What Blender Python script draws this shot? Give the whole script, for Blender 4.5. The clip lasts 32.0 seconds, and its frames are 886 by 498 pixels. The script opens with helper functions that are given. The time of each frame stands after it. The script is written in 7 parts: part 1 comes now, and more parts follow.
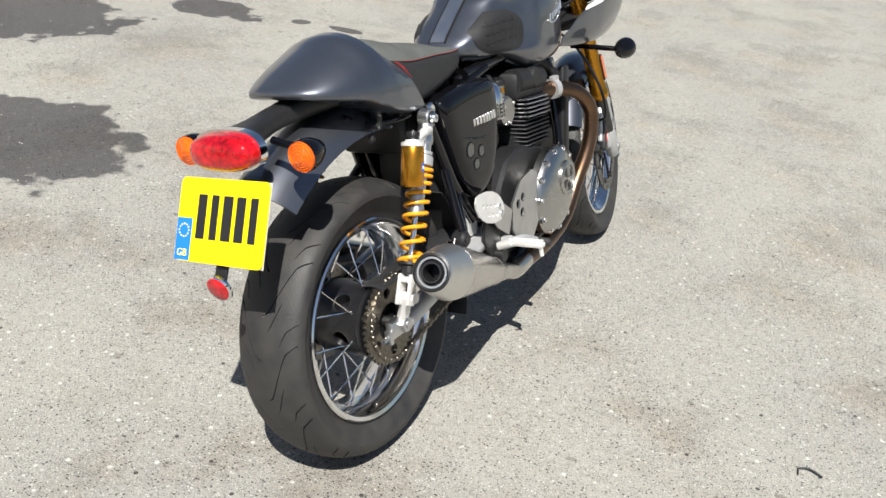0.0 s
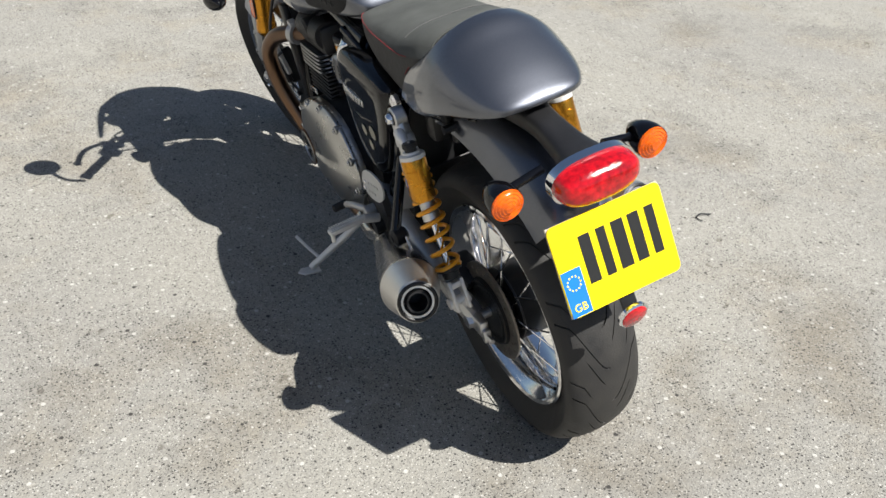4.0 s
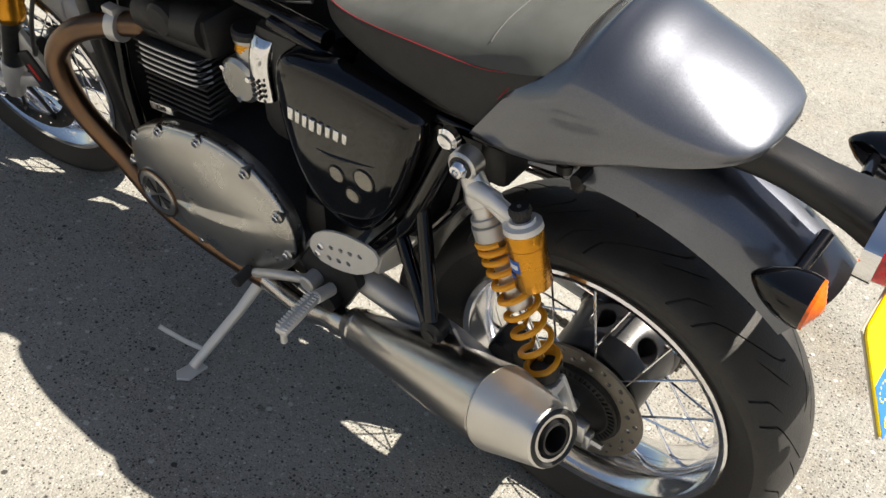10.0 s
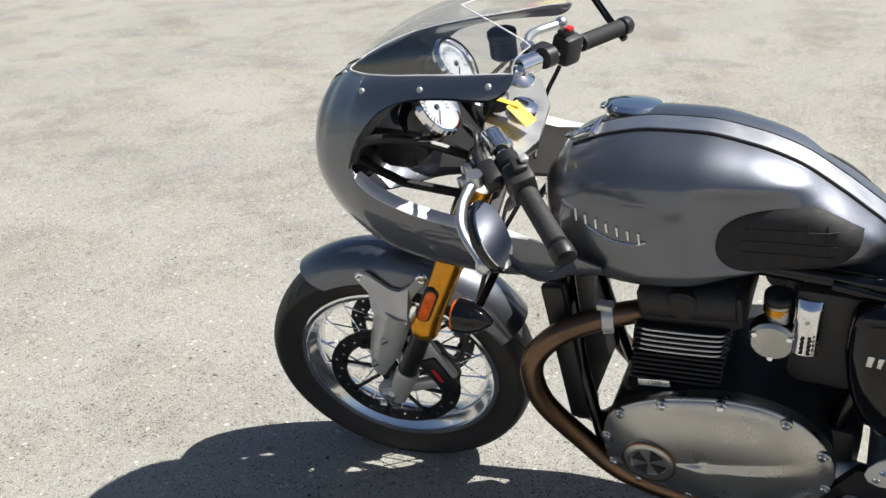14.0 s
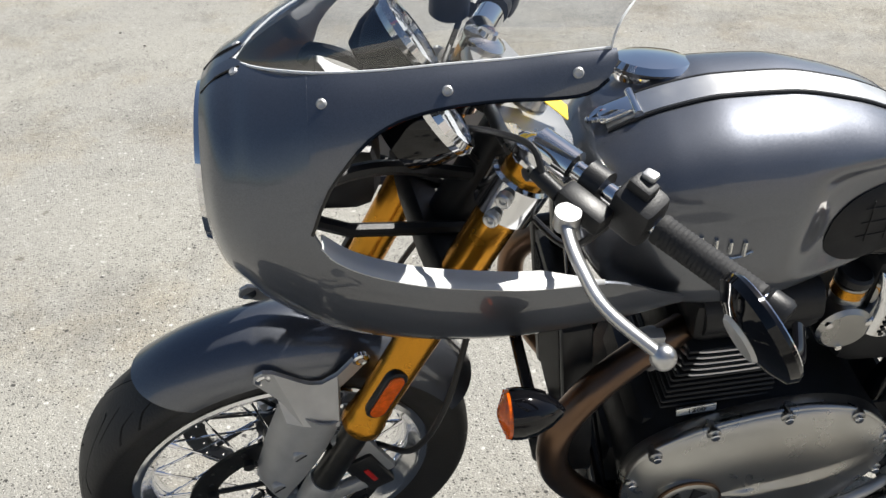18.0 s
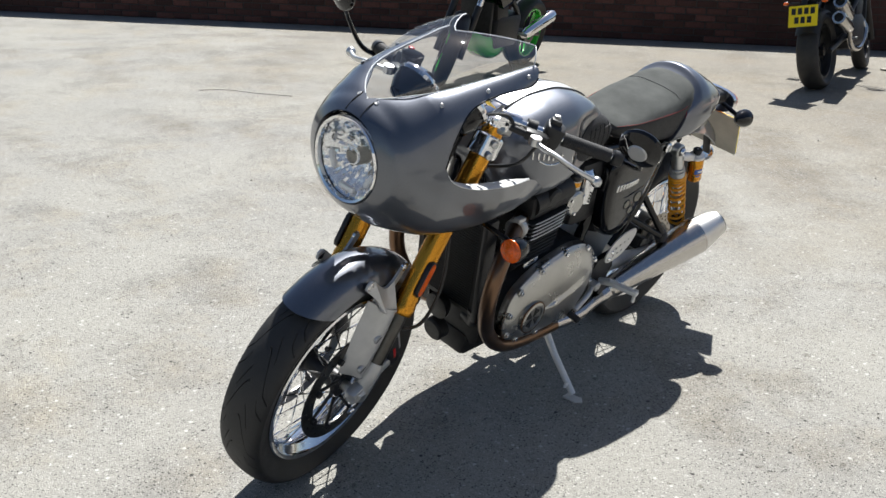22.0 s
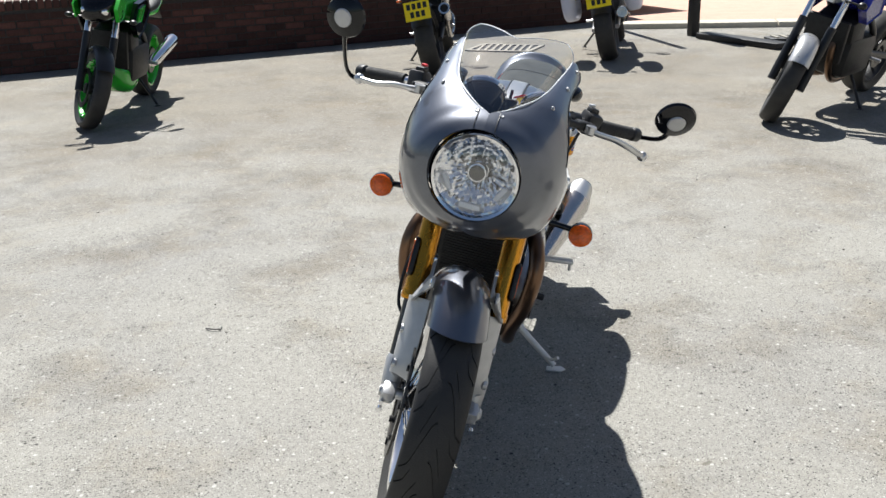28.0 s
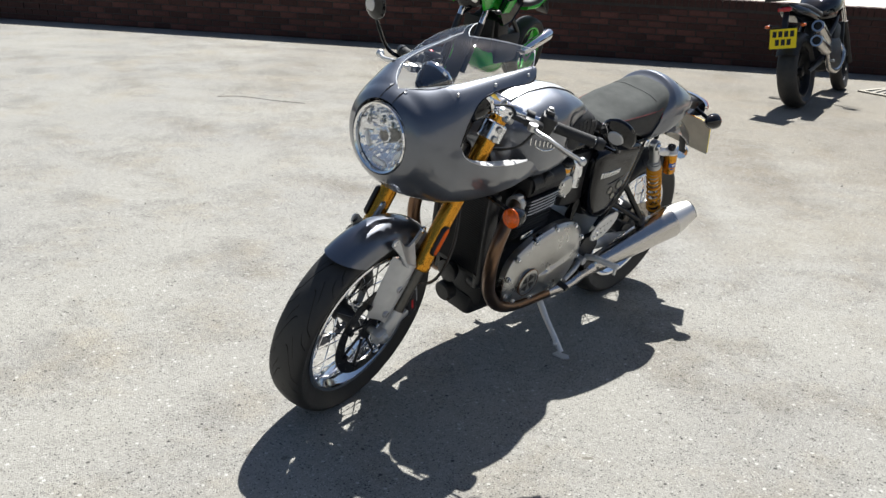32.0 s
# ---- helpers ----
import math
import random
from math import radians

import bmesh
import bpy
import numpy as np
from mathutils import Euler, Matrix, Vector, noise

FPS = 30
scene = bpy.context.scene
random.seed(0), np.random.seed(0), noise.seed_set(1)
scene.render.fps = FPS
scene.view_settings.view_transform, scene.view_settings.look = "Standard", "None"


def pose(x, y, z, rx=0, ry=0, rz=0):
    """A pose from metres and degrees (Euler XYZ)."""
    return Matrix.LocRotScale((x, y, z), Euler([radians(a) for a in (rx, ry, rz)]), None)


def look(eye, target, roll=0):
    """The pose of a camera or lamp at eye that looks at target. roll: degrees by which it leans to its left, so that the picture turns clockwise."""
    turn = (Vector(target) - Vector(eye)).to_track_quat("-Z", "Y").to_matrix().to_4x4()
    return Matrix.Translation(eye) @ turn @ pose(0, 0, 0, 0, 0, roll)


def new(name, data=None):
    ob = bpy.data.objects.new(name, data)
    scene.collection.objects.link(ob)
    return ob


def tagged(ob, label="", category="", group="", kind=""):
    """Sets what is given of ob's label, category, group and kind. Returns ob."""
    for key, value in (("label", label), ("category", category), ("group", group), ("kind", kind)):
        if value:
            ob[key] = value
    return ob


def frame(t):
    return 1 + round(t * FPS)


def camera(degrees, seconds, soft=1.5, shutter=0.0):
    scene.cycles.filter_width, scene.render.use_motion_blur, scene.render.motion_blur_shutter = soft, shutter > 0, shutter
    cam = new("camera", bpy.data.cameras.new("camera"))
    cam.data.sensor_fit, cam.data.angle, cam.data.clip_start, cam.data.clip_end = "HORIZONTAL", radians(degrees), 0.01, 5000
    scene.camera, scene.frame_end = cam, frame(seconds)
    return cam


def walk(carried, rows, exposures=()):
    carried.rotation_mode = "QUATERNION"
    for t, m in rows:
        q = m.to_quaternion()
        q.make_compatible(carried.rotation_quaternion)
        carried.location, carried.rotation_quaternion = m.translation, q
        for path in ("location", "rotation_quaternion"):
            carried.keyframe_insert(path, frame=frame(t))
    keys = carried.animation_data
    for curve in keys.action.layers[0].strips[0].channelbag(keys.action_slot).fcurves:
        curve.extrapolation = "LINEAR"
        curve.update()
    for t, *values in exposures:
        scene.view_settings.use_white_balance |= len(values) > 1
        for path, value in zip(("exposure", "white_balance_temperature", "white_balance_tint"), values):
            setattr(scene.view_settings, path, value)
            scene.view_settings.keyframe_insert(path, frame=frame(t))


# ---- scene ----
cam = camera(51.2, 32.0)
PATH = [
    (0, (0.968, -1.581, 1.482), (0.173, 0.002, 0.553), 6.4),
    (0.5, (0.716, -1.719, 1.504), (0.104, -0.056, 0.577), 5.5),
    (1, (0.441, -1.887, 1.512), (0.013, -0.186, 0.55), 4.3),
    (1.5, (0.191, -1.91, 1.509), (-0.099, -0.186, 0.539), 4.2),
    (2, (-0.065, -1.928, 1.515), (-0.173, -0.163, 0.581), 3.3),
    (2.5, (-0.366, -1.911, 1.519), (-0.234, -0.167, 0.548), 3.0),
    (4.5, (-1.098, -1.151, 1.459), (-0.136, 0.226, 0.373), 5.5),
    (5, (-1.135, -0.928, 1.394), (-0.073, 0.371, 0.305), 6.5),
    (5.5, (-1.182, -0.704, 1.365), (0.001, 0.401, 0.19), 7.8),
    (6, (-1.233, -0.528, 1.319), (0.02, 0.399, 0.065), 8.1),
    (6.5, (-1.083, -0.367, 1.146), (0.202, 0.449, -0.151), 10.1),
    (7, (-0.904, -0.246, 1.018), (0.455, 0.495, -0.249), 13.0),
    (7.5, (-0.776, -0.168, 0.961), (0.619, 0.558, -0.274), 13.6),
    (8, (-0.718, -0.142, 0.946), (0.689, 0.563, -0.288), 14.4),
    (8.5, (-0.709, -0.14, 0.947), (0.683, 0.56, -0.307), 14.0),
    (9, (-0.781, -0.171, 0.988), (0.616, 0.525, -0.264), 13.9),
    (9.5, (-0.969, -0.266, 1.127), (0.456, 0.473, -0.067), 12.8),
    (10, (-1.172, -0.359, 1.277), (0.252, 0.473, 0.145), 10.8),
    (10.5, (-1.319, -0.403, 1.367), (0.049, 0.604, 0.311), 9.1),
    (11, (-1.337, -0.364, 1.401), (0.02, 0.715, 0.405), 8.1),
    (11.5, (-1.395, -0.284, 1.437), (-0.011, 0.791, 0.474), 5.9),
    (12, (-1.589, -0.194, 1.458), (-0.179, 0.857, 0.506), 3.6),
    (12.5, (-1.71, -0.045, 1.469), (-0.254, 1.004, 0.585), 2.4),
    (13, (-1.704, 0.126, 1.467), (-0.214, 1.194, 0.667), -0.2),
    (13.5, (-1.724, 0.315, 1.445), (-0.163, 1.279, 0.648), -1.5),
    (15.5, (-1.499, 1.226, 1.389), (0.222, 1.339, 0.376), 0.4),
    (16, (-1.462, 1.354, 1.35), (0.212, 1.303, 0.257), 0.4),
    (16.5, (-1.303, 1.377, 1.281), (0.327, 1.265, 0.128), 0.8),
    (17, (-1.169, 1.36, 1.277), (0.472, 1.199, 0.145), 1.0),
    (17.5, (-1.161, 1.326, 1.33), (0.536, 1.122, 0.292), 0.8),
    (18, (-1.219, 1.328, 1.353), (0.506, 1.115, 0.363), 0.6),
    (18.5, (-1.365, 1.389, 1.395), (0.375, 1.087, 0.455), 1.7),
    (19, (-1.433, 1.498, 1.428), (0.301, 0.974, 0.58), 2.4),
    (19.5, (-1.464, 1.664, 1.449), (0.211, 0.939, 0.632), 2.5),
    (20, (-1.524, 1.882, 1.454), (0.055, 0.966, 0.636), 1.8),
    (20.5, (-1.627, 2.054, 1.453), (-0.135, 0.983, 0.662), 1.7),
    (21, (-1.737, 2.306, 1.442), (-0.31, 1.135, 0.673), 1.7),
    (21.5, (-1.755, 2.621, 1.434), (-0.417, 1.332, 0.693), 1.1),
    (22, (-1.668, 2.799, 1.43), (-0.426, 1.437, 0.737), 1.4),
    (22.5, (-1.483, 2.911, 1.428), (-0.312, 1.466, 0.736), 1.0),
    (23, (-1.406, 3.084, 1.465), (-0.312, 1.564, 0.764), 1.1),
    (23.5, (-1.327, 3.254, 1.452), (-0.332, 1.663, 0.762), 1.3),
    (24, (-1.299, 3.335, 1.463), (-0.34, 1.718, 0.781), 1.6),
    (24.5, (-1.281, 3.366, 1.46), (-0.335, 1.736, 0.792), 1.7),
    (26.5, (-0.661, 3.325, 1.437), (-0.097, 1.525, 0.772), -0.1),
    (27, (-0.496, 3.389, 1.439), (-0.144, 1.542, 0.757), -0.6),
    (27.5, (-0.447, 3.429, 1.437), (-0.155, 1.57, 0.76), -1.5),
    (28, (-0.502, 3.423, 1.444), (-0.111, 1.585, 0.759), -2.3),
    (28.5, (-0.675, 3.373, 1.443), (-0.043, 1.599, 0.769), -1.8),
    (29, (-0.881, 3.346, 1.449), (-0.041, 1.66, 0.779), -0.5),
    (29.5, (-1.111, 3.387, 1.446), (-0.161, 1.765, 0.761), 0.8),
    (30, (-1.316, 3.365, 1.483), (-0.259, 1.8, 0.824), 1.8),
    (30.5, (-1.513, 3.235, 1.464), (-0.284, 1.797, 0.815), 1.9),
    (31, (-1.676, 3.21, 1.458), (-0.364, 1.85, 0.802), 1.2),
    (31.5, (-1.828, 3.246, 1.455), (-0.555, 1.86, 0.779), 2.3),
    (32, (-1.968, 3.2, 1.453), (-0.706, 1.798, 0.787), 2.6),
]
walk(cam, [(t, look(eye, target, roll)) for t, eye, target, roll in PATH], [(0, 0.9, 6500, 10), (1, 0.72, 6500, 10), (2.5, 0.66, 6500, 10), (4.5, 0.98, 6500, 10), (6, 1.27, 6550, 10), (7, 1.36, 6650, 11), (8, 2.0, 7400, 11), (9, 2.0, 7400, 11), (10, 1.25, 7100, 11), (11, 1.08, 6700, 10), (13, 0.97, 6500, 10), (16, 0.95, 6500, 10), (17, 1.0, 6500, 10), (18, 0.87, 6500, 10), (20, 0.8, 6500, 10), (22, 0.95, 6300, 10), (24, 1.02, 6300, 10), (27, 0.9, 6300, 10), (30, 0.95, 6300, 10), (32, 0.95, 6300, 10)])

# ---- light ----
world = bpy.data.worlds.new("sky")
scene.world = world
world.use_nodes = True
SUN_DIR = Vector((-0.29, 0.604, -1.0)).normalized()
_nt = world.node_tree
_sky = _nt.nodes.new("ShaderNodeTexSky")
_sky.sky_type = "NISHITA"
_sky.sun_disc = False
_sky.sun_elevation = math.asin(-SUN_DIR.z)
_sky.sun_rotation = math.atan2(-SUN_DIR.x, -SUN_DIR.y)
_sky.air_density, _sky.dust_density = 1.0, 1.0
_nt.nodes["Background"].inputs[1].default_value = 0.046
_nt.links.new(_sky.outputs[0], _nt.nodes["Background"].inputs[0])
_sun = bpy.data.lights.new("sun", "SUN")
_sun.energy, _sun.angle, _sun.color = 5.1, radians(0.53), (1.0, 0.972, 0.91)
sun = new("sun", _sun)
sun.matrix_world = Matrix.Translation((2, -5, 8)) @ SUN_DIR.to_track_quat("-Z", "Y").to_matrix().to_4x4()


# ---- materials ----
def mat(name, col, rough=0.5, metal=0.0, vary=0.12, scale=40.0, bump=0.0, bscale=300.0, coat=0.0, col2=None,
        rvary=0.08, stretch=None, trans=0.0, ior=1.45, island=False, spec=0.5, emit=0.0, flake=0.0):
    m = bpy.data.materials.new(name)
    m.use_nodes = True
    nt = m.node_tree
    b = nt.nodes["Principled BSDF"]
    b.inputs["Roughness"].default_value = rough
    b.inputs["Metallic"].default_value = metal
    b.inputs["IOR"].default_value = ior
    b.inputs["Specular IOR Level"].default_value = spec
    b.inputs["Coat Weight"].default_value = coat
    b.inputs["Coat Roughness"].default_value = 0.04
    b.inputs["Transmission Weight"].default_value = trans
    tc = nt.nodes.new("ShaderNodeTexCoord")
    mp = nt.nodes.new("ShaderNodeMapping")
    nt.links.new(tc.outputs["Object"], mp.inputs[0])
    if stretch:
        mp.inputs["Scale"].default_value = stretch
    n1 = nt.nodes.new("ShaderNodeTexNoise")
    n1.inputs["Scale"].default_value = scale
    n1.inputs["Detail"].default_value = 4
    nt.links.new(mp.outputs[0], n1.inputs[0])
    n2 = nt.nodes.new("ShaderNodeTexNoise")
    n2.inputs["Scale"].default_value = scale * 0.12
    n2.inputs["Detail"].default_value = 3
    nt.links.new(mp.outputs[0], n2.inputs[0])
    mx = nt.nodes.new("ShaderNodeMath")
    mx.operation = "ADD"
    nt.links.new(n1.outputs[0], mx.inputs[0])
    nt.links.new(n2.outputs[0], mx.inputs[1])
    r = nt.nodes.new("ShaderNodeMapRange")
    r.inputs[1].default_value, r.inputs[2].default_value = 0.65, 1.35
    nt.links.new(mx.outputs[0], r.inputs[0])
    c2 = col2 or tuple(c * (1 - vary) for c in col)
    c1 = tuple(min(1, c * (1 + vary * 0.5)) for c in col) if not col2 else col
    mix = nt.nodes.new("ShaderNodeMix")
    mix.data_type = "RGBA"
    mix.inputs["A"].default_value = (*c1, 1)
    mix.inputs["B"].default_value = (*c2, 1)
    nt.links.new(r.outputs[0], mix.inputs["Factor"])
    last = mix.outputs["Result"]
    if flake:
        vo = nt.nodes.new("ShaderNodeTexVoronoi")
        vo.inputs["Scale"].default_value = 1300.0
        nt.links.new(tc.outputs["Object"], vo.inputs[0])
        hs = nt.nodes.new("ShaderNodeMix")
        hs.data_type, hs.blend_type = "RGBA", "OVERLAY"
        hs.inputs["Factor"].default_value = flake
        nt.links.new(last, hs.inputs["A"])
        nt.links.new(vo.outputs["Color"], hs.inputs["B"])
        bw = nt.nodes.new("ShaderNodeRGBToBW")
        nt.links.new(vo.outputs["Color"], bw.inputs[0])
        nt.links.new(bw.outputs[0], hs.inputs["B"])
        last = hs.outputs["Result"]
        # each flake lies at its own small angle under the clear coat
        geo = nt.nodes.new("ShaderNodeNewGeometry")
        off = nt.nodes.new("ShaderNodeVectorMath")
        off.operation = "SUBTRACT"
        off.inputs[1].default_value = (0.5, 0.5, 0.5)
        nt.links.new(vo.outputs["Color"], off.inputs[0])
        ma = nt.nodes.new("ShaderNodeVectorMath")
        ma.operation = "MULTIPLY_ADD"
        ma.inputs[1].default_value = (0.06, 0.06, 0.06)
        nt.links.new(off.outputs[0], ma.inputs[0])
        nt.links.new(geo.outputs["Normal"], ma.inputs[2])
        nrm = nt.nodes.new("ShaderNodeVectorMath")
        nrm.operation = "NORMALIZE"
        nt.links.new(ma.outputs[0], nrm.inputs[0])
        nt.links.new(nrm.outputs[0], b.inputs["Normal"])
        nt.links.new(geo.outputs["Normal"], b.inputs["Coat Normal"])
    nt.links.new(last, b.inputs["Base Color"])
    rr = nt.nodes.new("ShaderNodeMapRange")
    rr.inputs[3].default_value, rr.inputs[4].default_value = max(0.0, rough - rvary), min(1, rough + rvary)
    nt.links.new(n1.outputs[0], rr.inputs[0])
    nt.links.new(rr.outputs[0], b.inputs["Roughness"])
    if bump:
        n3 = nt.nodes.new("ShaderNodeTexNoise")
        n3.inputs["Scale"].default_value = bscale
        n3.inputs["Detail"].default_value = 3
        nt.links.new(mp.outputs[0], n3.inputs[0])
        bp = nt.nodes.new("ShaderNodeBump")
        bp.inputs["Strength"].default_value = bump
        bp.inputs["Distance"].default_value = 0.002
        nt.links.new(n3.outputs[0], bp.inputs["Height"])
        nt.links.new(bp.outputs[0], b.inputs["Normal"])
    if emit:
        b.inputs["Emission Strength"].default_value = emit
    return m


PAINT = mat("graphite_metallic_paint", (0.118, 0.126, 0.148), 0.42, 0.92, vary=0.05, scale=8, coat=1.0, rvary=0.02, flake=0.14)
PAINT.node_tree.nodes["Principled BSDF"].inputs["Coat IOR"].default_value = 1.6
PAINT.node_tree.nodes["Principled BSDF"].inputs["Coat Roughness"].default_value = 0.025
BLACKGLOSS = mat("gloss_black_paint", (0.003, 0.003, 0.004), 0.05, 0, vary=0.2, scale=8, rvary=0.02)
BLACKSATIN = mat("satin_black_coating", (0.012, 0.012, 0.013), 0.42, 0, vary=0.3, scale=60, bump=0.15, bscale=600)
ENGINE = mat("black_crinkle_coating", (0.011, 0.011, 0.012), 0.5, 0, vary=0.3, scale=60, bump=0.3, bscale=500)
PLASTIC = mat("black_plastic", (0.018, 0.018, 0.019), 0.5, 0, vary=0.25, scale=50, bump=0.2, bscale=500)
GRIP = mat("grip_rubber", (0.02, 0.02, 0.021), 0.7, 0, vary=0.3, scale=80, bump=0.3, bscale=300)
RUBBER = mat("tyre_rubber", (0.014, 0.014, 0.015), 0.6, 0, vary=0.3, scale=26, bump=0.35, bscale=260, col2=(0.036, 0.034, 0.031), rvary=0.16)
ALU = mat("satin_aluminium", (0.60, 0.60, 0.60), 0.34, 1.0, vary=0.12, scale=35, bump=0.06, bscale=500)
CASE = mat("brushed_engine_cover", (0.46, 0.455, 0.44), 0.29, 1.0, vary=0.1, scale=20, bump=0.08, bscale=700)
FORGED = mat("cast_grey_aluminium", (0.5, 0.5, 0.5), 0.42, 0.6, vary=0.12, scale=40, bump=0.1, bscale=500)
CHROME = mat("polished_chrome", (0.82, 0.82, 0.83), 0.06, 1.0, vary=0.05, scale=30, rvary=0.03)
LAMPCHROME = mat("lamp_reflector_coating", (0.9, 0.9, 0.91), 0.05, 0.95, vary=0.03)
RIM = mat("polished_aluminium_rim", (0.78, 0.78, 0.79), 0.12, 1.0, vary=0.06, scale=30, rvary=0.05)
STEEL = mat("brushed_stainless", (0.53, 0.505, 0.48), 0.23, 1.0, vary=0.05, scale=6, bump=0.03, bscale=60, stretch=(30, 0.6, 30), rvary=0.04)
TIPSTEEL = mat("satin_end_cone_steel", (0.66, 0.645, 0.62), 0.4, 1.0, vary=0.06, scale=20, bump=0.04, bscale=300)
HEADER = mat("heat_tinted_steel", (0.22, 0.125, 0.07), 0.32, 1.0, vary=0.3, scale=14, col2=(0.13, 0.085, 0.06))
GOLD = mat("gold_anodised", (0.62, 0.28, 0.03), 0.26, 0.95, vary=0.1, scale=30, rvary=0.05)
SPRING = mat("yellow_spring_paint", (0.76, 0.33, 0.015), 0.32, 0.1, vary=0.1, scale=40)
AMBER = mat("amber_lens", (0.78, 0.12, 0.003), 0.12, 0, vary=0.45, scale=160, coat=0.5, bump=0.5, bscale=220)
REDLENS = mat("red_lens", (0.48, 0.004, 0.01), 0.1, 0, vary=0.7, scale=110, coat=0.6, bump=0.5, bscale=150)
REDPAINT = mat("red_enamel", (0.5, 0.02, 0.02), 0.35)
YELLOWPLATE = mat("yellow_reflective_plate", (0.86, 0.66, 0.0), 0.4, 0, vary=0.04, scale=10, rvary=0.03)
BLUEPLATE = mat("blue_plate_strip", (0.01, 0.16, 0.58), 0.4, vary=0.05)
LETTER = mat("black_plate_paint", (0.012, 0.012, 0.012), 0.45)
WHITEPLASTIC = mat("white_plastic", (0.75, 0.76, 0.77), 0.4, vary=0.05)
BADGE = mat("silver_badge", (0.74, 0.74, 0.72), 0.25, 0.9, vary=0.05)
SUEDE = mat("grey_suede_seat_fabric", (0.08, 0.084, 0.08), 0.92, 0, vary=0.25, scale=22, bump=0.3, bscale=900, spec=0.2)
VINYL = mat("black_seat_vinyl", (0.018, 0.018, 0.019), 0.6, 0, vary=0.2, scale=60, bump=0.3, bscale=700)
STITCH = mat("red_stitching", (0.26, 0.012, 0.016), 0.7)
GREYSTITCH = mat("grey_stitching", (0.1, 0.1, 0.1), 0.8)
PADRUBBER = mat("black_knee_pad_rubber", (0.012, 0.012, 0.013), 0.7, 0, vary=0.2, scale=60, bump=0.25, bscale=500)
GRILLE = mat("steel_mesh", (0.5, 0.48, 0.42), 0.4, 1.0, vary=0.2, scale=300)
RAD = mat("radiator_core", (0.02, 0.02, 0.02), 0.55, 0.3, vary=0.5, scale=300)
DIAL = mat("white_dial_face", (0.72, 0.73, 0.74), 0.4, vary=0.04)
CHAIN = mat("oily_chain_steel", (0.2, 0.18, 0.15), 0.38, 1.0, vary=0.4, scale=100)
REARDISC = mat("bronzed_disc_steel", (0.34, 0.305, 0.26), 0.36, 1.0, vary=0.15, scale=50, rvary=0.06)
HUBBLACK = mat("black_flake_coating", (0.007, 0.007, 0.008), 0.32, 0.0, vary=0.2, scale=40, flake=0.1)
DISC = mat("brake_disc_steel", (0.1, 0.097, 0.092), 0.34, 1.0, vary=0.2, scale=60)
TAGYELLOW = mat("yellow_card", (0.85, 0.6, 0.05), 0.6)
HEELALLOY = mat("bead_blasted_alloy", (0.72, 0.71, 0.69), 0.45, 0.5, vary=0.1, scale=30, bump=0.08, bscale=500)
LINER = mat("pale_moulding_back", (0.62, 0.62, 0.62), 0.5, 0, vary=0.15, scale=14)
MIRRORGLASS = mat("mirror_glass", (0.9, 0.9, 0.92), 0.01, 1.0, vary=0.0, rvary=0.0)
BLUESTICKER = mat("blue_sticker", (0.02, 0.1, 0.42), 0.4)
GREENPAINT = mat("bright_green_paint", (0.03, 0.42, 0.03), 0.25, 0, coat=0.7, vary=0.08, scale=10)
BLUEPAINT = mat("deep_blue_paint", (0.015, 0.02, 0.22), 0.25, 0.2, coat=0.7, vary=0.08, scale=10)
SILVERPAINT = mat("silver_paint", (0.5, 0.5, 0.5), 0.3, 0.6, coat=0.5, vary=0.05)
LILAC = mat("pale_lilac_panel_paint", (0.52, 0.54, 0.66), 0.35, 0.1, vary=0.05)
IRON = mat("cast_iron_grate", (0.28, 0.26, 0.22), 0.7, 0.4, vary=0.4, scale=50, bump=0.4)
TIMBER = mat("dark_painted_timber", (0.012, 0.012, 0.013), 0.6, 0, vary=0.4, scale=30, bump=0.4)
PINK = mat("pink_tarmac", (0.52, 0.33, 0.25), 0.9, 0, vary=0.12, scale=40, bump=0.5, bscale=120)
KERB = mat("pale_kerb_concrete", (0.5, 0.46, 0.38), 0.85, 0, vary=0.2, scale=20, bump=0.4, bscale=150)
GRASS = mat("grass_blades", (0.07, 0.14, 0.02), 0.7, 0, vary=0.4, scale=8)
MORTAR = mat("dark_mortar", (0.05, 0.045, 0.042), 0.9, 0, vary=0.3, scale=30, bump=0.5)
RENDERWALL = mat("pale_render", (0.55, 0.53, 0.5), 0.9, 0, vary=0.1, scale=4, bump=0.3, bscale=80)
PEBBLE = mat("grit", (0.33, 0.31, 0.28), 0.85, 0, vary=0.4, scale=60)


def brick_material():
    m = mat("red_brick", (0.09, 0.036, 0.028), 0.85, 0, vary=0.35, scale=40, bump=0.6, bscale=120)
    nt = m.node_tree
    b = nt.nodes["Principled BSDF"]
    oi = nt.nodes.new("ShaderNodeObjectInfo")
    hsv = nt.nodes.new("ShaderNodeHueSaturation")
    rg = nt.nodes.new("ShaderNodeMapRange")
    rg.inputs[3].default_value, rg.inputs[4].default_value = 0.45, 1.25
    nt.links.new(oi.outputs["Random"], rg.inputs[0])
    nt.links.new(rg.outputs[0], hsv.inputs["Value"])
    src = b.inputs["Base Color"].links[0].from_socket
    nt.links.new(src, hsv.inputs["Color"])
    nt.links.new(hsv.outputs[0], b.inputs["Base Color"])
    return m


BRICK = brick_material()


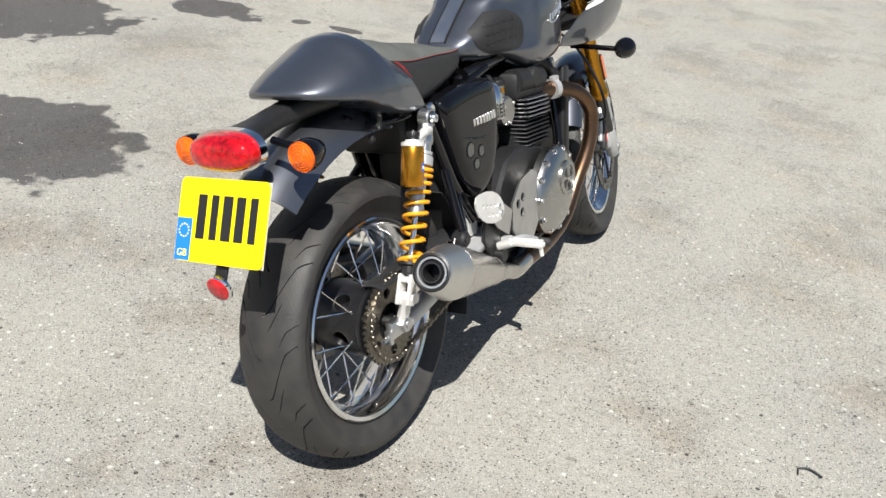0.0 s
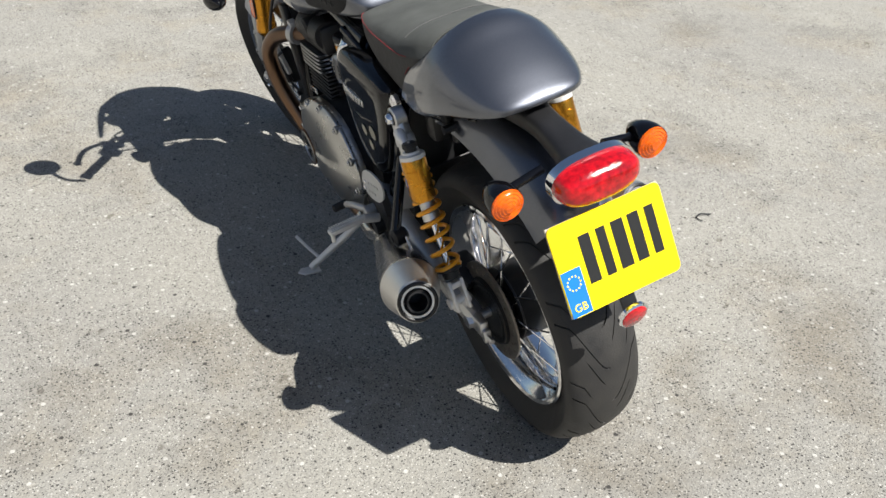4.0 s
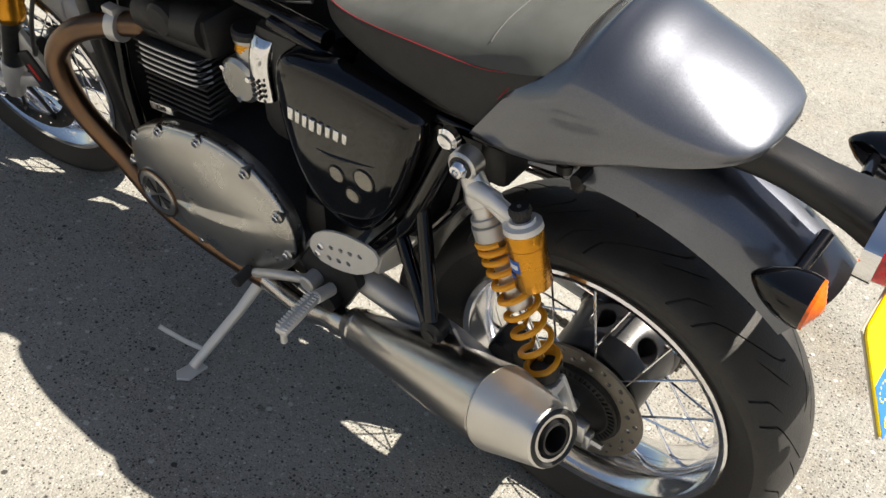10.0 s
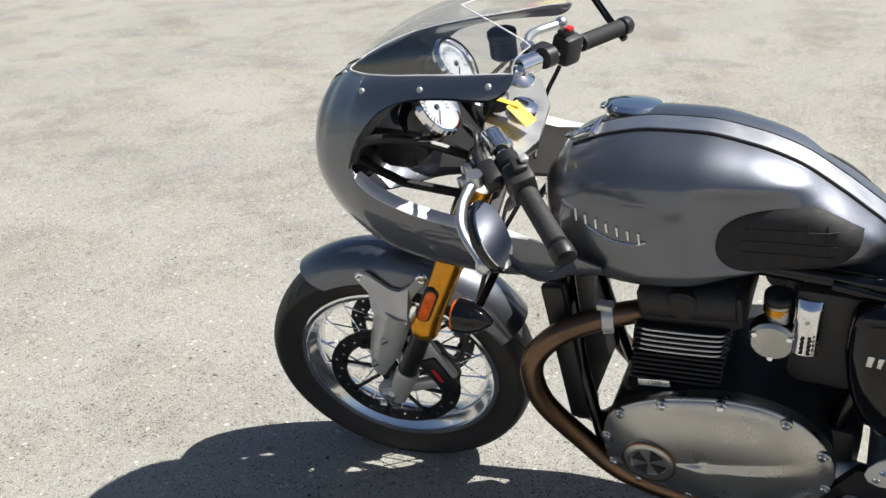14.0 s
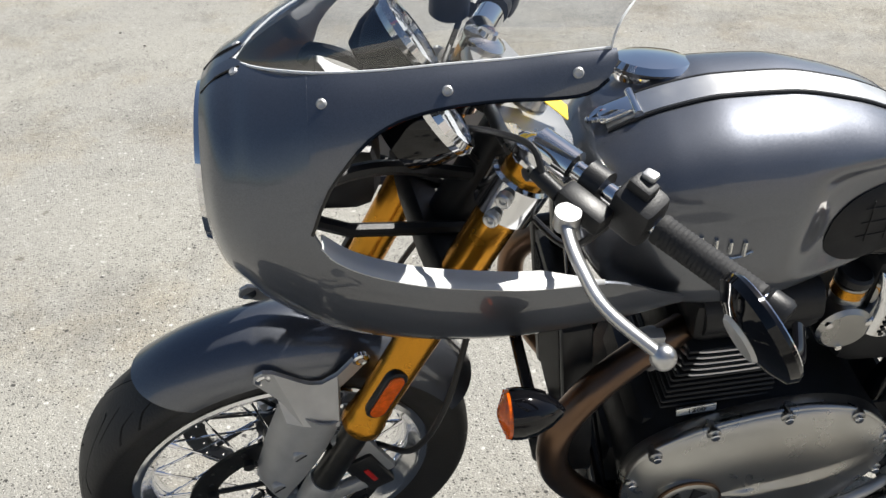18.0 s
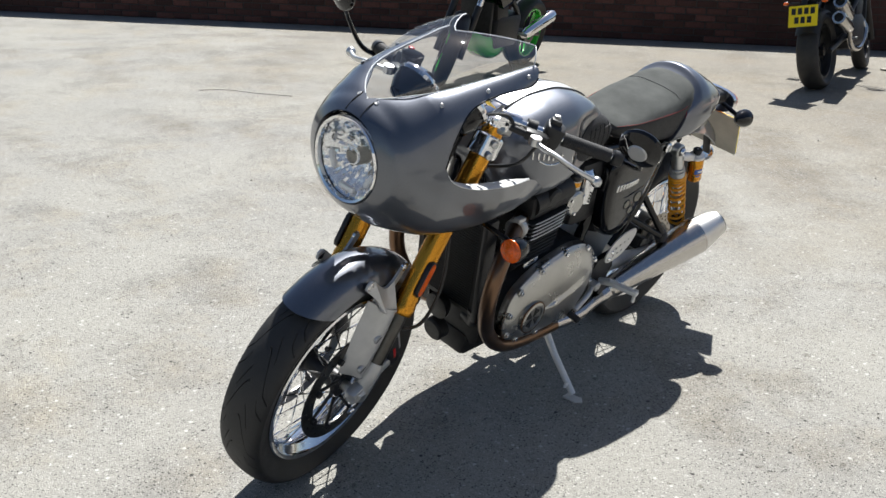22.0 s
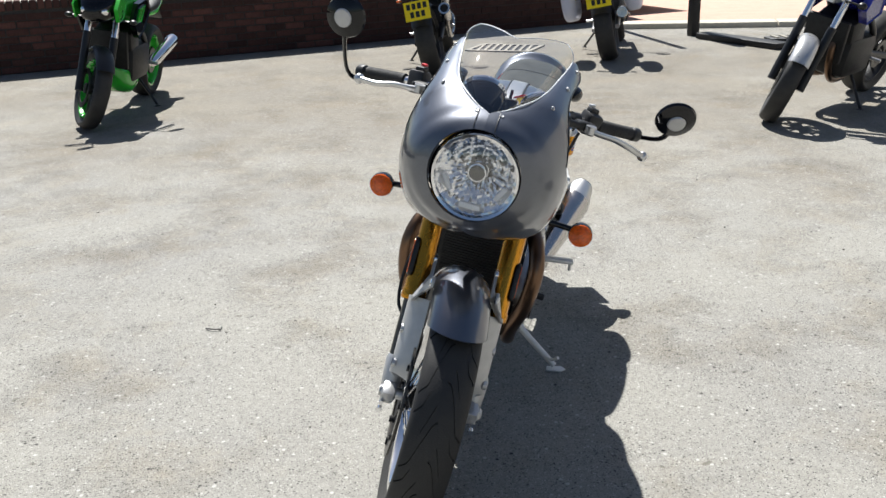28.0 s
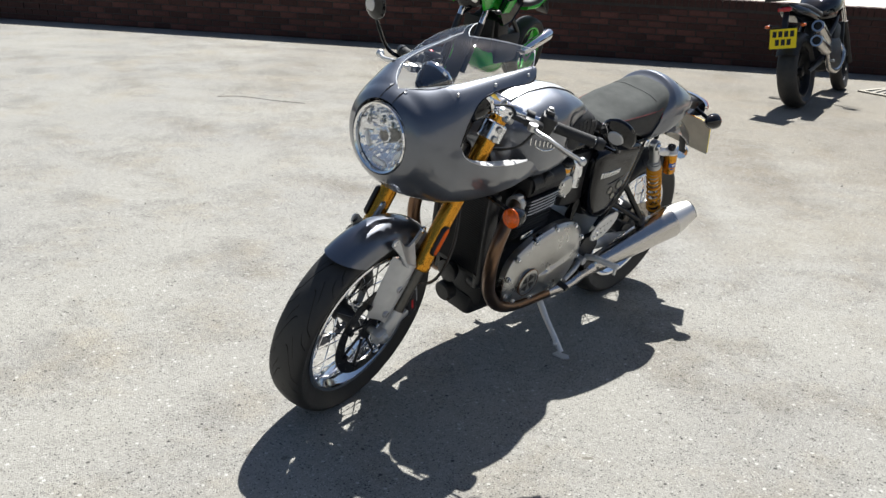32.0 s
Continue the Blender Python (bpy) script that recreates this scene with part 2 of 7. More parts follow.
def glass_material(name, col, rough=0.02):
    m = bpy.data.materials.new(name)
    m.use_nodes = True
    b = m.node_tree.nodes["Principled BSDF"]
    b.inputs["Base Color"].default_value = (*col, 1)
    b.inputs["Roughness"].default_value = rough
    b.inputs["Transmission Weight"].default_value = 1.0
    b.inputs["IOR"].default_value = 1.3
    return m


def thin_glass(name, tint):
    m = bpy.data.materials.new(name)
    m.use_nodes = True
    nt = m.node_tree
    nt.nodes.remove(nt.nodes["Principled BSDF"])
    out = nt.nodes["Material Output"]
    tr = nt.nodes.new("ShaderNodeBsdfTransparent")
    tr.inputs[0].default_value = (*tint, 1)
    gl = nt.nodes.new("ShaderNodeBsdfGlossy")
    gl.inputs["Roughness"].default_value = 0.03
    mx = nt.nodes.new("ShaderNodeMixShader")
    mx.inputs[0].default_value = 0.15
    nt.links.new(tr.outputs[0], mx.inputs[1])
    nt.links.new(gl.outputs[0], mx.inputs[2])
    nt.links.new(mx.outputs[0], out.inputs[0])
    return m


SCREEN = thin_glass("clear_acrylic", (0.9, 0.91, 0.92))
LAMPGLASS = thin_glass("clear_lamp_glass", (0.96, 0.97, 0.98))


def tarmac_material():
    m = bpy.data.materials.new("worn_grey_tarmac")
    m.use_nodes = True
    nt = m.node_tree
    N, K = nt.nodes, nt.links
    b = N["Principled BSDF"]
    b.inputs["Roughness"].default_value = 0.9
    b.inputs["Specular IOR Level"].default_value = 0.3
    tc = N.new("ShaderNodeTexCoord")

    def noise_tex(sc, det=5, rough=0.55):
        n = N.new("ShaderNodeTexNoise")
        n.inputs["Scale"].default_value, n.inputs["Detail"].default_value, n.inputs["Roughness"].default_value = sc, det, rough
        K.new(tc.outputs["Object"], n.inputs[0])
        return n.outputs[0]

    def ramp(src, a, c, lo, hi):
        r = N.new("ShaderNodeMapRange")
        r.inputs[1].default_value, r.inputs[2].default_value = a, c
        r.inputs[3].default_value, r.inputs[4].default_value = lo, hi
        K.new(src, r.inputs[0])
        return r.outputs[0]

    def mixc(fac, a, c, blend="MIX"):
        x = N.new("ShaderNodeMix")
        x.data_type, x.blend_type = "RGBA", blend
        for sock, v in (("Factor", fac), ("A", a), ("B", c)):
            if isinstance(v, (tuple, float, int)):
                x.inputs[sock].default_value = v
            else:
                K.new(v, x.inputs[sock])
        return x.outputs["Result"]

    def both(a_, b_):
        x = N.new("ShaderNodeMath")
        x.operation = "MULTIPLY"
        K.new(a_, x.inputs[0])
        K.new(b_, x.inputs[1])
        return x.outputs[0]

    def below(a_, b_):
        x = N.new("ShaderNodeMath")
        x.operation = "LESS_THAN"
        K.new(a_, x.inputs[0])
        K.new(b_, x.inputs[1])
        return x.outputs[0]

    def cells(sc):
        v = N.new("ShaderNodeTexVoronoi")
        v.inputs["Scale"].default_value = sc
        K.new(tc.outputs["Object"], v.inputs[0])
        bw = N.new("ShaderNodeRGBToBW")
        K.new(v.outputs["Color"], bw.inputs[0])
        return v.outputs["Distance"], bw.outputs[0]

    def scaled(src, rgb):
        return mixc(1.0, src, (*rgb, 1), "MULTIPLY")

    # worn binder, pale where it is polished and greyer where it is not
    col = mixc(ramp(noise_tex(0.9, 6), 0.36, 0.66, 0.0, 1.0), (0.272, 0.264, 0.238, 1), (0.236, 0.23, 0.214, 1))
    col = mixc(ramp(noise_tex(1.7, 7, 0.7), 0.5, 0.66, 0.0, 0.7), col, scaled(col, (0.97, 0.9, 0.79)))
    dist_f, val_f = cells(250.0)
    col = mixc(ramp(val_f, 0.2, 0.8, 0.0, 1.0), scaled(col, (0.9, 0.9, 0.9)), scaled(col, (1.09, 1.09, 1.08)))
    grain = ramp(noise_tex(38.0, 8, 0.8), 0.38, 0.62, 0.0, 1.0)
    col = mixc(grain, scaled(col, (0.9, 0.895, 0.89)), scaled(col, (1.07, 1.07, 1.06)))
    # a belt of trodden brown dirt along the wall side of the yard
    mpd = N.new("ShaderNodeMapping")
    mpd.vector_type = "TEXTURE"
    mpd.inputs["Location"].default_value = (1.5, -5.0, 0)
    mpd.inputs["Scale"].default_value = (7.0, 4.0, 1)
    K.new(tc.outputs["Object"], mpd.inputs[0])
    lnd = N.new("ShaderNodeVectorMath")
    lnd.operation = "LENGTH"
    K.new(mpd.outputs[0], lnd.inputs[0])
    add_d = N.new("ShaderNodeMath")
    add_d.operation = "MULTIPLY_ADD"
    K.new(noise_tex(1.3, 8, 0.72), add_d.inputs[0])
    add_d.inputs[1].default_value = 2.2
    K.new(lnd.outputs["Value"], add_d.inputs[2])
    col = mixc(ramp(add_d.outputs[0], 2.25, 1.55, 0.0, 0.8), col, scaled(col, (0.74, 0.68, 0.6)))
    # dark and pale chippings; the dark ones lie in drifts
    drift = noise_tex(1.6, 9, 0.74)
    for sc, lo, hi, tone, amount in ((270.0, 0.34, 0.52, 0.08, 0.8), (175.0, 0.3, 0.5, 0.055, 0.9), (110.0, 0.2, 0.36, 0.045, 0.95), (55.0, 0.05, 0.13, 0.04, 0.95)):
        dist_c, val_c = cells(sc)
        core = ramp(dist_c, 0.26, 0.36, amount, 0.0)
        share = ramp(drift, 0.44, 0.58, lo, hi)
        col = mixc(both(core, below(val_c, share)), col, (tone, tone * 0.95, tone * 0.9, 1))
        col = mixc(both(core, ramp(val_c, *((0.74, 0.76) if sc > 150 else (0.84, 0.86)), 0.0, 0.8)), col, (0.47, 0.46, 0.43, 1))
    col = mixc(ramp(drift, 0.5, 0.62, 0.0, 0.6), col, scaled(col, (0.72, 0.71, 0.71)))
    spots = ramp(noise_tex(17.0, 3, 0.5), 0.69, 0.72, 0.0, 0.6)
    col = mixc(spots, col, scaled(col, (0.4, 0.37, 0.34)))
    # wet stains with ragged edges
    wob = N.new("ShaderNodeTexNoise")
    wob.inputs["Scale"].default_value, wob.inputs["Detail"].default_value = 3.5, 6
    K.new(tc.outputs["Object"], wob.inputs[0])
    stain = None
    for cx, cy, rx, ry in ((-2.12, 0.64, 0.52, 0.42), (-3.55, 1.9, 0.5, 0.6), (-3.0, 2.78, 0.32, 0.2), (-2.44, 2.95, 0.07, 0.07), (-2.17, 3.0, 0.14, 0.06)):
        mp = N.new("ShaderNodeMapping")
        mp.vector_type = "TEXTURE"
        mp.inputs["Location"].default_value = (cx, cy, 0)
        mp.inputs["Scale"].default_value = (rx, ry, 1)
        K.new(tc.outputs["Object"], mp.inputs[0])
        ln = N.new("ShaderNodeVectorMath")
        ln.operation = "LENGTH"
        K.new(mp.outputs[0], ln.inputs[0])
        ad = N.new("ShaderNodeMath")
        ad.operation = "MULTIPLY_ADD"
        K.new(wob.outputs[0], ad.inputs[0])
        ad.inputs[1].default_value = 1.9
        K.new(ln.outputs["Value"], ad.inputs[2])
        k = ramp(ad.outputs[0], 1.86, 1.94, 1.0, 0.0)
        if stain is None:
            stain = k
        else:
            mm = N.new("ShaderNodeMath")
            mm.operation = "MAXIMUM"
            K.new(stain, mm.inputs[0])
            K.new(k, mm.inputs[1])
            stain = mm.outputs[0]
    col = mixc(stain, col, mixc(1.0, col, (0.27, 0.27, 0.29, 1), "MULTIPLY"))
    K.new(col, b.inputs["Base Color"])
    bp = N.new("ShaderNodeBump")
    bp.inputs["Strength"].default_value, bp.inputs["Distance"].default_value = 0.6, 0.003
    hm = N.new("ShaderNodeMath")
    hm.operation = "SUBTRACT"
    K.new(noise_tex(60, 4), hm.inputs[0])
    K.new(dist_f, hm.inputs[1])
    K.new(hm.outputs[0], bp.inputs["Height"])
    K.new(bp.outputs[0], b.inputs["Normal"])
    return m


TARMAC = tarmac_material()


# ---- mesh helpers ----
def V(*a):
    return Vector(a)


def curve_at(xs, ys, q):
    """Smooth interpolation of ys over increasing xs."""
    n = len(xs)
    if q <= xs[0]:
        return ys[0]
    if q >= xs[-1]:
        return ys[-1]
    i = max(k for k in range(n - 1) if xs[k] <= q)
    h = xs[i + 1] - xs[i]
    d = [(ys[k + 1] - ys[k]) / (xs[k + 1] - xs[k]) for k in range(n - 1)]
    def slope(k):
        if k == 0:
            return d[0]
        if k == n - 1:
            return d[-1]
        return 0.0 if d[k - 1] * d[k] <= 0 else 2 * d[k - 1] * d[k] / (d[k - 1] + d[k])
    t = (q - xs[i]) / h
    a, b = slope(i) * h, slope(i + 1) * h
    return ((2 * t**3 - 3 * t**2 + 1) * ys[i] + (t**3 - 2 * t**2 + t) * a + (-2 * t**3 + 3 * t**2) * ys[i + 1] + (t**3 - t**2) * b)


def spline(pts, k=6):
    """Catmull-Rom points through pts."""
    p = [Vector(q) for q in pts]
    p = [2 * p[0] - p[1]] + p + [2 * p[-1] - p[-2]]
    out = []
    for i in range(1, len(p) - 2):
        for j in range(k):
            t = j / k
            a, b, c, d = p[i - 1], p[i], p[i + 1], p[i + 2]
            out.append(0.5 * ((2 * b) + (c - a) * t + (2 * a - 5 * b + 4 * c - d) * t * t + (3 * b - a - 3 * c + d) * t**3))
    out.append(p[-2])
    return out


class Mesh:
    """Collects pieces of one mesh."""

    def __init__(self):
        self.bm = bmesh.new()

    def loops(self, rings, closed=True, cap=True):
        bm = self.bm
        vs = [[bm.verts.new(p) for p in r] for r in rings]
        for a, b in zip(vs, vs[1:]):
            n = len(a)
            for i in range(n if closed else n - 1):
                j = (i + 1) % n
                try:
                    bm.faces.new((a[i], a[j], b[j], b[i]))
                except ValueError:
                    pass
        if cap and closed:
            bm.faces.new(list(reversed(vs[0])))
            bm.faces.new(vs[-1])
        return self

    def tube(self, path, r, n=12, cap=True, flat=1.0):
        path = [Vector(p) for p in path]
        rs = r if isinstance(r, (list, tuple)) else [r] * len(path)
        if len(rs) != len(path):
            rs = [rs[0] + (rs[-1] - rs[0]) * i / (len(path) - 1) for i in range(len(path))]
        rings, u = [], None
        for i, p in enumerate(path):
            t = (path[min(i + 1, len(path) - 1)] - path[max(i - 1, 0)]).normalized()
            if u is None:
                u = t.orthogonal().normalized()
            u = (u - t * u.dot(t)).normalized()
            v = t.cross(u)
            rings.append([p + rs[i] * (math.cos(a) * u + flat * math.sin(a) * v) for a in (2 * math.pi * k / n for k in range(n))])
        return self.loops(rings, True, cap)

    def lathe(self, base, axis, prof, n=32, cap=True, ref=None):
        axis = Vector(axis).normalized()
        u = (Vector(ref) - axis * Vector(ref).dot(axis)).normalized() if ref else axis.orthogonal().normalized()
        v = axis.cross(u)
        base = Vector(base)
        rings = [[base + axis * h + max(r, 1e-4) * (math.cos(a) * u + math.sin(a) * v) for a in (2 * math.pi * k / n for k in range(n))] for h, r in prof]
        return self.loops(rings, True, cap)

    def cyl(self, a, b, r, r2=None, n=16, bev=0.0):
        a, b = Vector(a), Vector(b)
        r2 = r if r2 is None else r2
        l = (b - a).length
        if bev:
            prof = [(0, r - bev), (bev, r), (l - bev, r2), (l, r2 - bev)]
        else:
            prof = [(0, r), (l, r2)]
        return self.lathe(a, b - a, prof, n)

    def box(self, c, size, rot=(0, 0, 0), bev=0.003, seg=2):
        m = Matrix.Translation(c) @ Euler([radians(x) for x in rot]).to_matrix().to_4x4() @ Matrix.Diagonal((*size, 1))
        g = bmesh.ops.create_cube(self.bm, size=1.0, matrix=m)
        if bev:
            es = list({e for v in g["verts"] for e in v.link_edges})
            bmesh.ops.bevel(self.bm, geom=es, offset=min(bev, min(size) * 0.45), segments=seg, affect="EDGES", profile=0.5)
        return self

    def ball(self, c, r, rot=(0, 0, 0), n=16):
        r = r if isinstance(r, (tuple, list)) else (r, r, r)
        m = Matrix.Translation(c) @ Euler([radians(x) for x in rot]).to_matrix().to_4x4() @ Matrix.Diagonal((*r, 1))
        bmesh.ops.create_uvsphere(self.bm, u_segments=n, v_segments=max(8, n // 2), radius=1.0, matrix=m)
        return self

    def plate(self, pts, thick, o=(0, 0, 0), u=(0, 1, 0), v=(0, 0, 1), bev=0.002, smooth=0):
        """A flat plate with the outline pts in the plane of u and v, its thickness towards u x v."""
        o, u, v = Vector(o), Vector(u).normalized(), Vector(v).normalized()
        w = u.cross(v)
        p2 = [Vector((a, b, 0)) for a, b in pts]
        if smooth:
            cl = p2 + p2[:3]
            p2 = []
            for i in range(len(pts)):
                a, b, c, d = cl[i], cl[i + 1], cl[i + 2], cl[(i + 3) % len(cl)] if i + 3 < len(cl) else p2[0]
                for j in range(smooth):
                    t = j / smooth
                    p2.append(0.5 * ((2 * b) + (c - a) * t + (2 * a - 5 * b + 4 * c - d) * t * t + (3 * b - a - 3 * c + d) * t**3))
        cen = sum(p2, Vector()) / len(p2)
        def ring(k, h):
            out = []
            for p in p2:
                q = p + (cen - p).normalized() * k
                out.append(o + u * q.x + v * q.y + w * h)
            return out
        if bev:
            return self.loops([ring(bev, 0), ring(0, bev), ring(0, thick - bev), ring(bev, thick)])
        return self.loops([ring(0, 0), ring(0, thick)])

    def plate_holes(self, outer, holes, thick, o, u, v):
        """A flat sheet with through holes."""
        o, u, v = Vector(o), Vector(u).normalized(), Vector(v).normalized()
        w = u.cross(v) * thick
        tmp = bmesh.new()
        es = []
        for lp in [outer] + holes:
            vs = [tmp.verts.new(o + u * a + v * b) for a, b in lp]
            for i in range(len(vs)):
                es.append(tmp.edges.new((vs[i], vs[(i + 1) % len(vs)])))
        bmesh.ops.triangle_fill(tmp, use_beauty=True, edges=es)
        r = bmesh.ops.extrude_face_region(tmp, geom=list(tmp.faces))
        bmesh.ops.translate(tmp, vec=w, verts=[g for g in r["geom"] if isinstance(g, bmesh.types.BMVert)])
        me = bpy.data.meshes.new("tmp")
        tmp.to_mesh(me)
        tmp.free()
        self.bm.from_mesh(me)
        bpy.data.meshes.remove(me)
        return self

    def grid(self, rows, thick=0.0):
        """An open sheet through rows of points, thickened inwards."""
        tmp = bmesh.new()
        vs = [[tmp.verts.new(p) for p in r] for r in rows]
        for a, b in zip(vs, vs[1:]):
            for i in range(len(a) - 1):
                tmp.faces.new((a[i], a[i + 1], b[i + 1], b[i]))
        bmesh.ops.remove_doubles(tmp, verts=tmp.verts, dist=1e-5)
        bmesh.ops.recalc_face_normals(tmp, faces=tmp.faces)
        if thick:
            bmesh.ops.solidify(tmp, geom=list(tmp.faces), thickness=thick)
        me = bpy.data.meshes.new("tmp")
        tmp.to_mesh(me)
        tmp.free()
        self.bm.from_mesh(me)
        bpy.data.meshes.remove(me)
        return self


def part(name, mesh, material, parent=None, label="", xf=None, sharp=38, flip=False):
    bm = mesh.bm
    if xf is not None:
        bmesh.ops.transform(bm, matrix=xf, verts=bm.verts)
    bmesh.ops.recalc_face_normals(bm, faces=bm.faces)
    me = bpy.data.meshes.new(name)
    bm.to_mesh(me)
    bm.free()
    me.materials.append(material)
    me.polygons.foreach_set("use_smooth", [True] * len(me.polygons))
    me.set_sharp_from_angle(angle=radians(sharp))
    ob = new(name, me)
    if parent is not None:
        ob.parent = parent
    if label:
        ob["label"] = label
    return ob


def section(y, w, zt, zb, zm, e1=2.4, e2=3.0, n=48, xc=0.0):
    out = []
    for k in range(n):
        a = 2 * math.pi * k / n
        c, s = math.cos(a), math.sin(a)
        e = e1 if s >= 0 else e2
        x = w * math.copysign(abs(c) ** (2 / e), c)
        z = zm + (zt - zm) * abs(s) ** (2 / e) if s >= 0 else zm - (zm - zb) * abs(s) ** (2 / e)
        out.append(V(xc + x, y, z))
    return out


def lofted(keys, ys, **kw):
    """Sections at ys, from key rows (y, half width, top, bottom, widest height)."""
    keys = sorted(keys)
    xs = [k[0] for k in keys]
    return [section(y, *[curve_at(xs, [k[i] for k in keys], y) for i in (1, 2, 3, 4)], **kw) for y in ys]


def span(a, b, n):
    return [a + (b - a) * i / (n - 1) for i in range(n)]


def text_part(text, size, depth, m, material, parent, name):
    cu = bpy.data.curves.new(name, "FONT")
    cu.body, cu.size, cu.extrude, cu.align_x, cu.align_y = text, size, depth, "CENTER", "CENTER"
    tmp = bpy.data.objects.new(name, cu)
    me = bpy.data.meshes.new_from_object(tmp)
    bpy.data.objects.remove(tmp)
    me.transform(m)
    me.materials.append(material)
    ob = new(name, me)
    ob.parent = parent
    return ob


# ---- setting ----
ground_mesh = Mesh()
ground_mesh.grid([[V(x, y, 0) for x in (-200, -20, -6, 0, 6, 20, 200)] for y in (-200, -20, -6, 0, 6, 20, 200)])
ground = tagged(part("ground", ground_mesh, TARMAC), "worn pale grey tarmac yard with grit and dark damp stains", "ground", kind="structure")

# ---- the motorcycle, leaning on its side stand ----
bike = new("motorcycle")
bike.matrix_world = pose(0.052, 0, 0, 0, -13.6, 0)
tagged(bike, "graphite grey cafe racer motorcycle with gold forks on its side stand", "motorcycle")
STEER = 10.0
RAKE = radians(23.5)
HEAD = V(0, 1.09, 0.97)
steer_axis = V(0, -math.sin(RAKE), math.cos(RAKE))
STEERED = Matrix.Translation(HEAD) @ Matrix.Rotation(radians(STEER), 4, steer_axis) @ Matrix.Translation(-HEAD)


def tyre_mesh(c, R, width, rim_r, groove):
    """A road tyre round the axle at c, with crisp oblique tread grooves cut into it."""
    m = Mesh()
    half = width / 2
    side = [(-0.62, rim_r - 0.004), (-0.7, rim_r + 0.012), (-0.8, rim_r + 0.022), (-0.83, rim_r + 0.0265), (-0.87, rim_r + 0.031), (-0.97, rim_r + 0.048)]
    h0 = rim_r + 0.052
    prof = list(side)
    k = 34
    for i in range(k + 1):
        a = -math.pi / 2 + math.pi * i / k
        prof.append((math.sin(a), h0 + (R - h0) * abs(math.cos(a)) ** 0.85))
    prof += [(-x, r) for x, r in reversed(side)]
    pitch = 2 * math.pi / groove
    # positions round one pitch: (share of the pitch, which groove lies there)
    steps = []
    for q, kind in ((0.0, "a"), (0.25, "b"), (0.5, "c"), (0.75, "d")):
        w = 0.0022 / (pitch * R)
        steps += [(q - w - 0.003, ""), (q - w, kind), (q + w, kind), (q + w + 0.003, ""), (q + 0.085, ""), (q + 0.165, "")]
    lines = [((g + q) * pitch, kind) for g in range(groove) for q, kind in steps]

    def swing(u):
        """How far round the tyre a groove has run at the share u of the half width."""
        return pitch * (0.16 * u + 1.05 * max(0.0, u - 0.12) ** 1.25 if u < 0.66 else 0.16 * u + 1.05 * 0.54 ** 1.25 + 0.25 * (u - 0.66))

    rings = []
    for ph, kind in lines:
        row = []
        for x, r in prof:
            u = abs(x)
            d = 0.0
            if r > h0:
                if (kind == "a" and x > 0) or (kind == "c" and x < 0):
                    d = 0.0045 if 0.07 < u < 0.9 else 0.0
                if (kind == "b" and x > 0) or (kind == "d" and x < 0):
                    d = 0.004 if 0.55 < u < 0.93 else 0.0
                if (kind == "d" and x > 0) or (kind == "b" and x < 0):
                    d = 0.004 if 0.2 < u < 0.48 else 0.0
            t = ph + (swing(min(u, 0.95)) if r > h0 else swing(0.95))
            row.append(V(c[0] + x * half, c[1] + (r - d) * math.sin(t), c[2] + (r - d) * math.cos(t)))
        rings.append(row)
    bm = m.bm
    vs = [[bm.verts.new(p) for p in r] for r in rings]
    n = len(vs)
    for j in range(n):
        a, b = vs[j], vs[(j + 1) % n]
        for i in range(len(a) - 1):
            bm.faces.new((a[i], a[i + 1], b[i + 1], b[i]))
    return m


def wheel(name, c, R, tyre_w, rim_w, parent, xf=None, spokes=32, hub_r=0.045, hub_w=0.15, label=""):
    c = V(*c)
    rim_r = 0.235
    hub = Mesh().lathe(c - V(hub_w / 2, 0, 0), (1, 0, 0), [(0, 0.02), (0, hub_r), (0.012, hub_r), (0.02, hub_r * 0.72), (hub_w - 0.02, hub_r * 0.72), (hub_w - 0.012, hub_r), (hub_w, hub_r), (hub_w, 0.02)], 32)
    w = part(name, hub, BLACKSATIN, parent, label, xf)
    part("tyre", tyre_mesh(c, R, tyre_w, rim_r, 11), RUBBER, w, "black grooved rubber tyre", xf, sharp=30)
    h = rim_w / 2
    rim = Mesh()
    prof = [(-h, rim_r + 0.004), (-h - 0.003, rim_r), (-h, rim_r - 0.009), (-h + 0.008, rim_r - 0.013), (-h + 0.02, rim_r - 0.026), (-0.012, rim_r - 0.034),
            (0.012, rim_r - 0.034), (h - 0.02, rim_r - 0.026), (h - 0.008, rim_r - 0.013), (h, rim_r - 0.009), (h + 0.003, rim_r), (h, rim_r + 0.004)]
    prof += [(x * 0.86, r - 0.002 + 0.006) for x, r in reversed(prof[1:-1])]
    n = 96
    rings = [[c + V(x, r * math.sin(a), r * math.cos(a)) for x, r in prof] for a in (2 * math.pi * k / n for k in range(n + 1))]
    rim.loops(rings, True, False)
    part("rim", rim, RIM, w, "polished aluminium rim", xf)
    for k in range(spokes):
        side = -1 if k % 2 else 1
        a0 = 2 * math.pi * k / spokes
        lean = 0.55 if (k // 2) % 2 else -0.55
        p0 = c + V(side * (hub_w / 2 - 0.006), hub_r * 0.95 * math.sin(a0 + lean), hub_r * 0.95 * math.cos(a0 + lean))
        p1 = c + V(side * 0.012, (rim_r - 0.03) * math.sin(a0), (rim_r - 0.03) * math.cos(a0))
        d = (p1 - p0).normalized()
        sp = Mesh().tube([p0, p1], 0.0019, 6).cyl(p1 - d * 0.018, p1, 0.0034, n=6)
        part("spoke", sp, CHROME, w, "", xf)
    return w


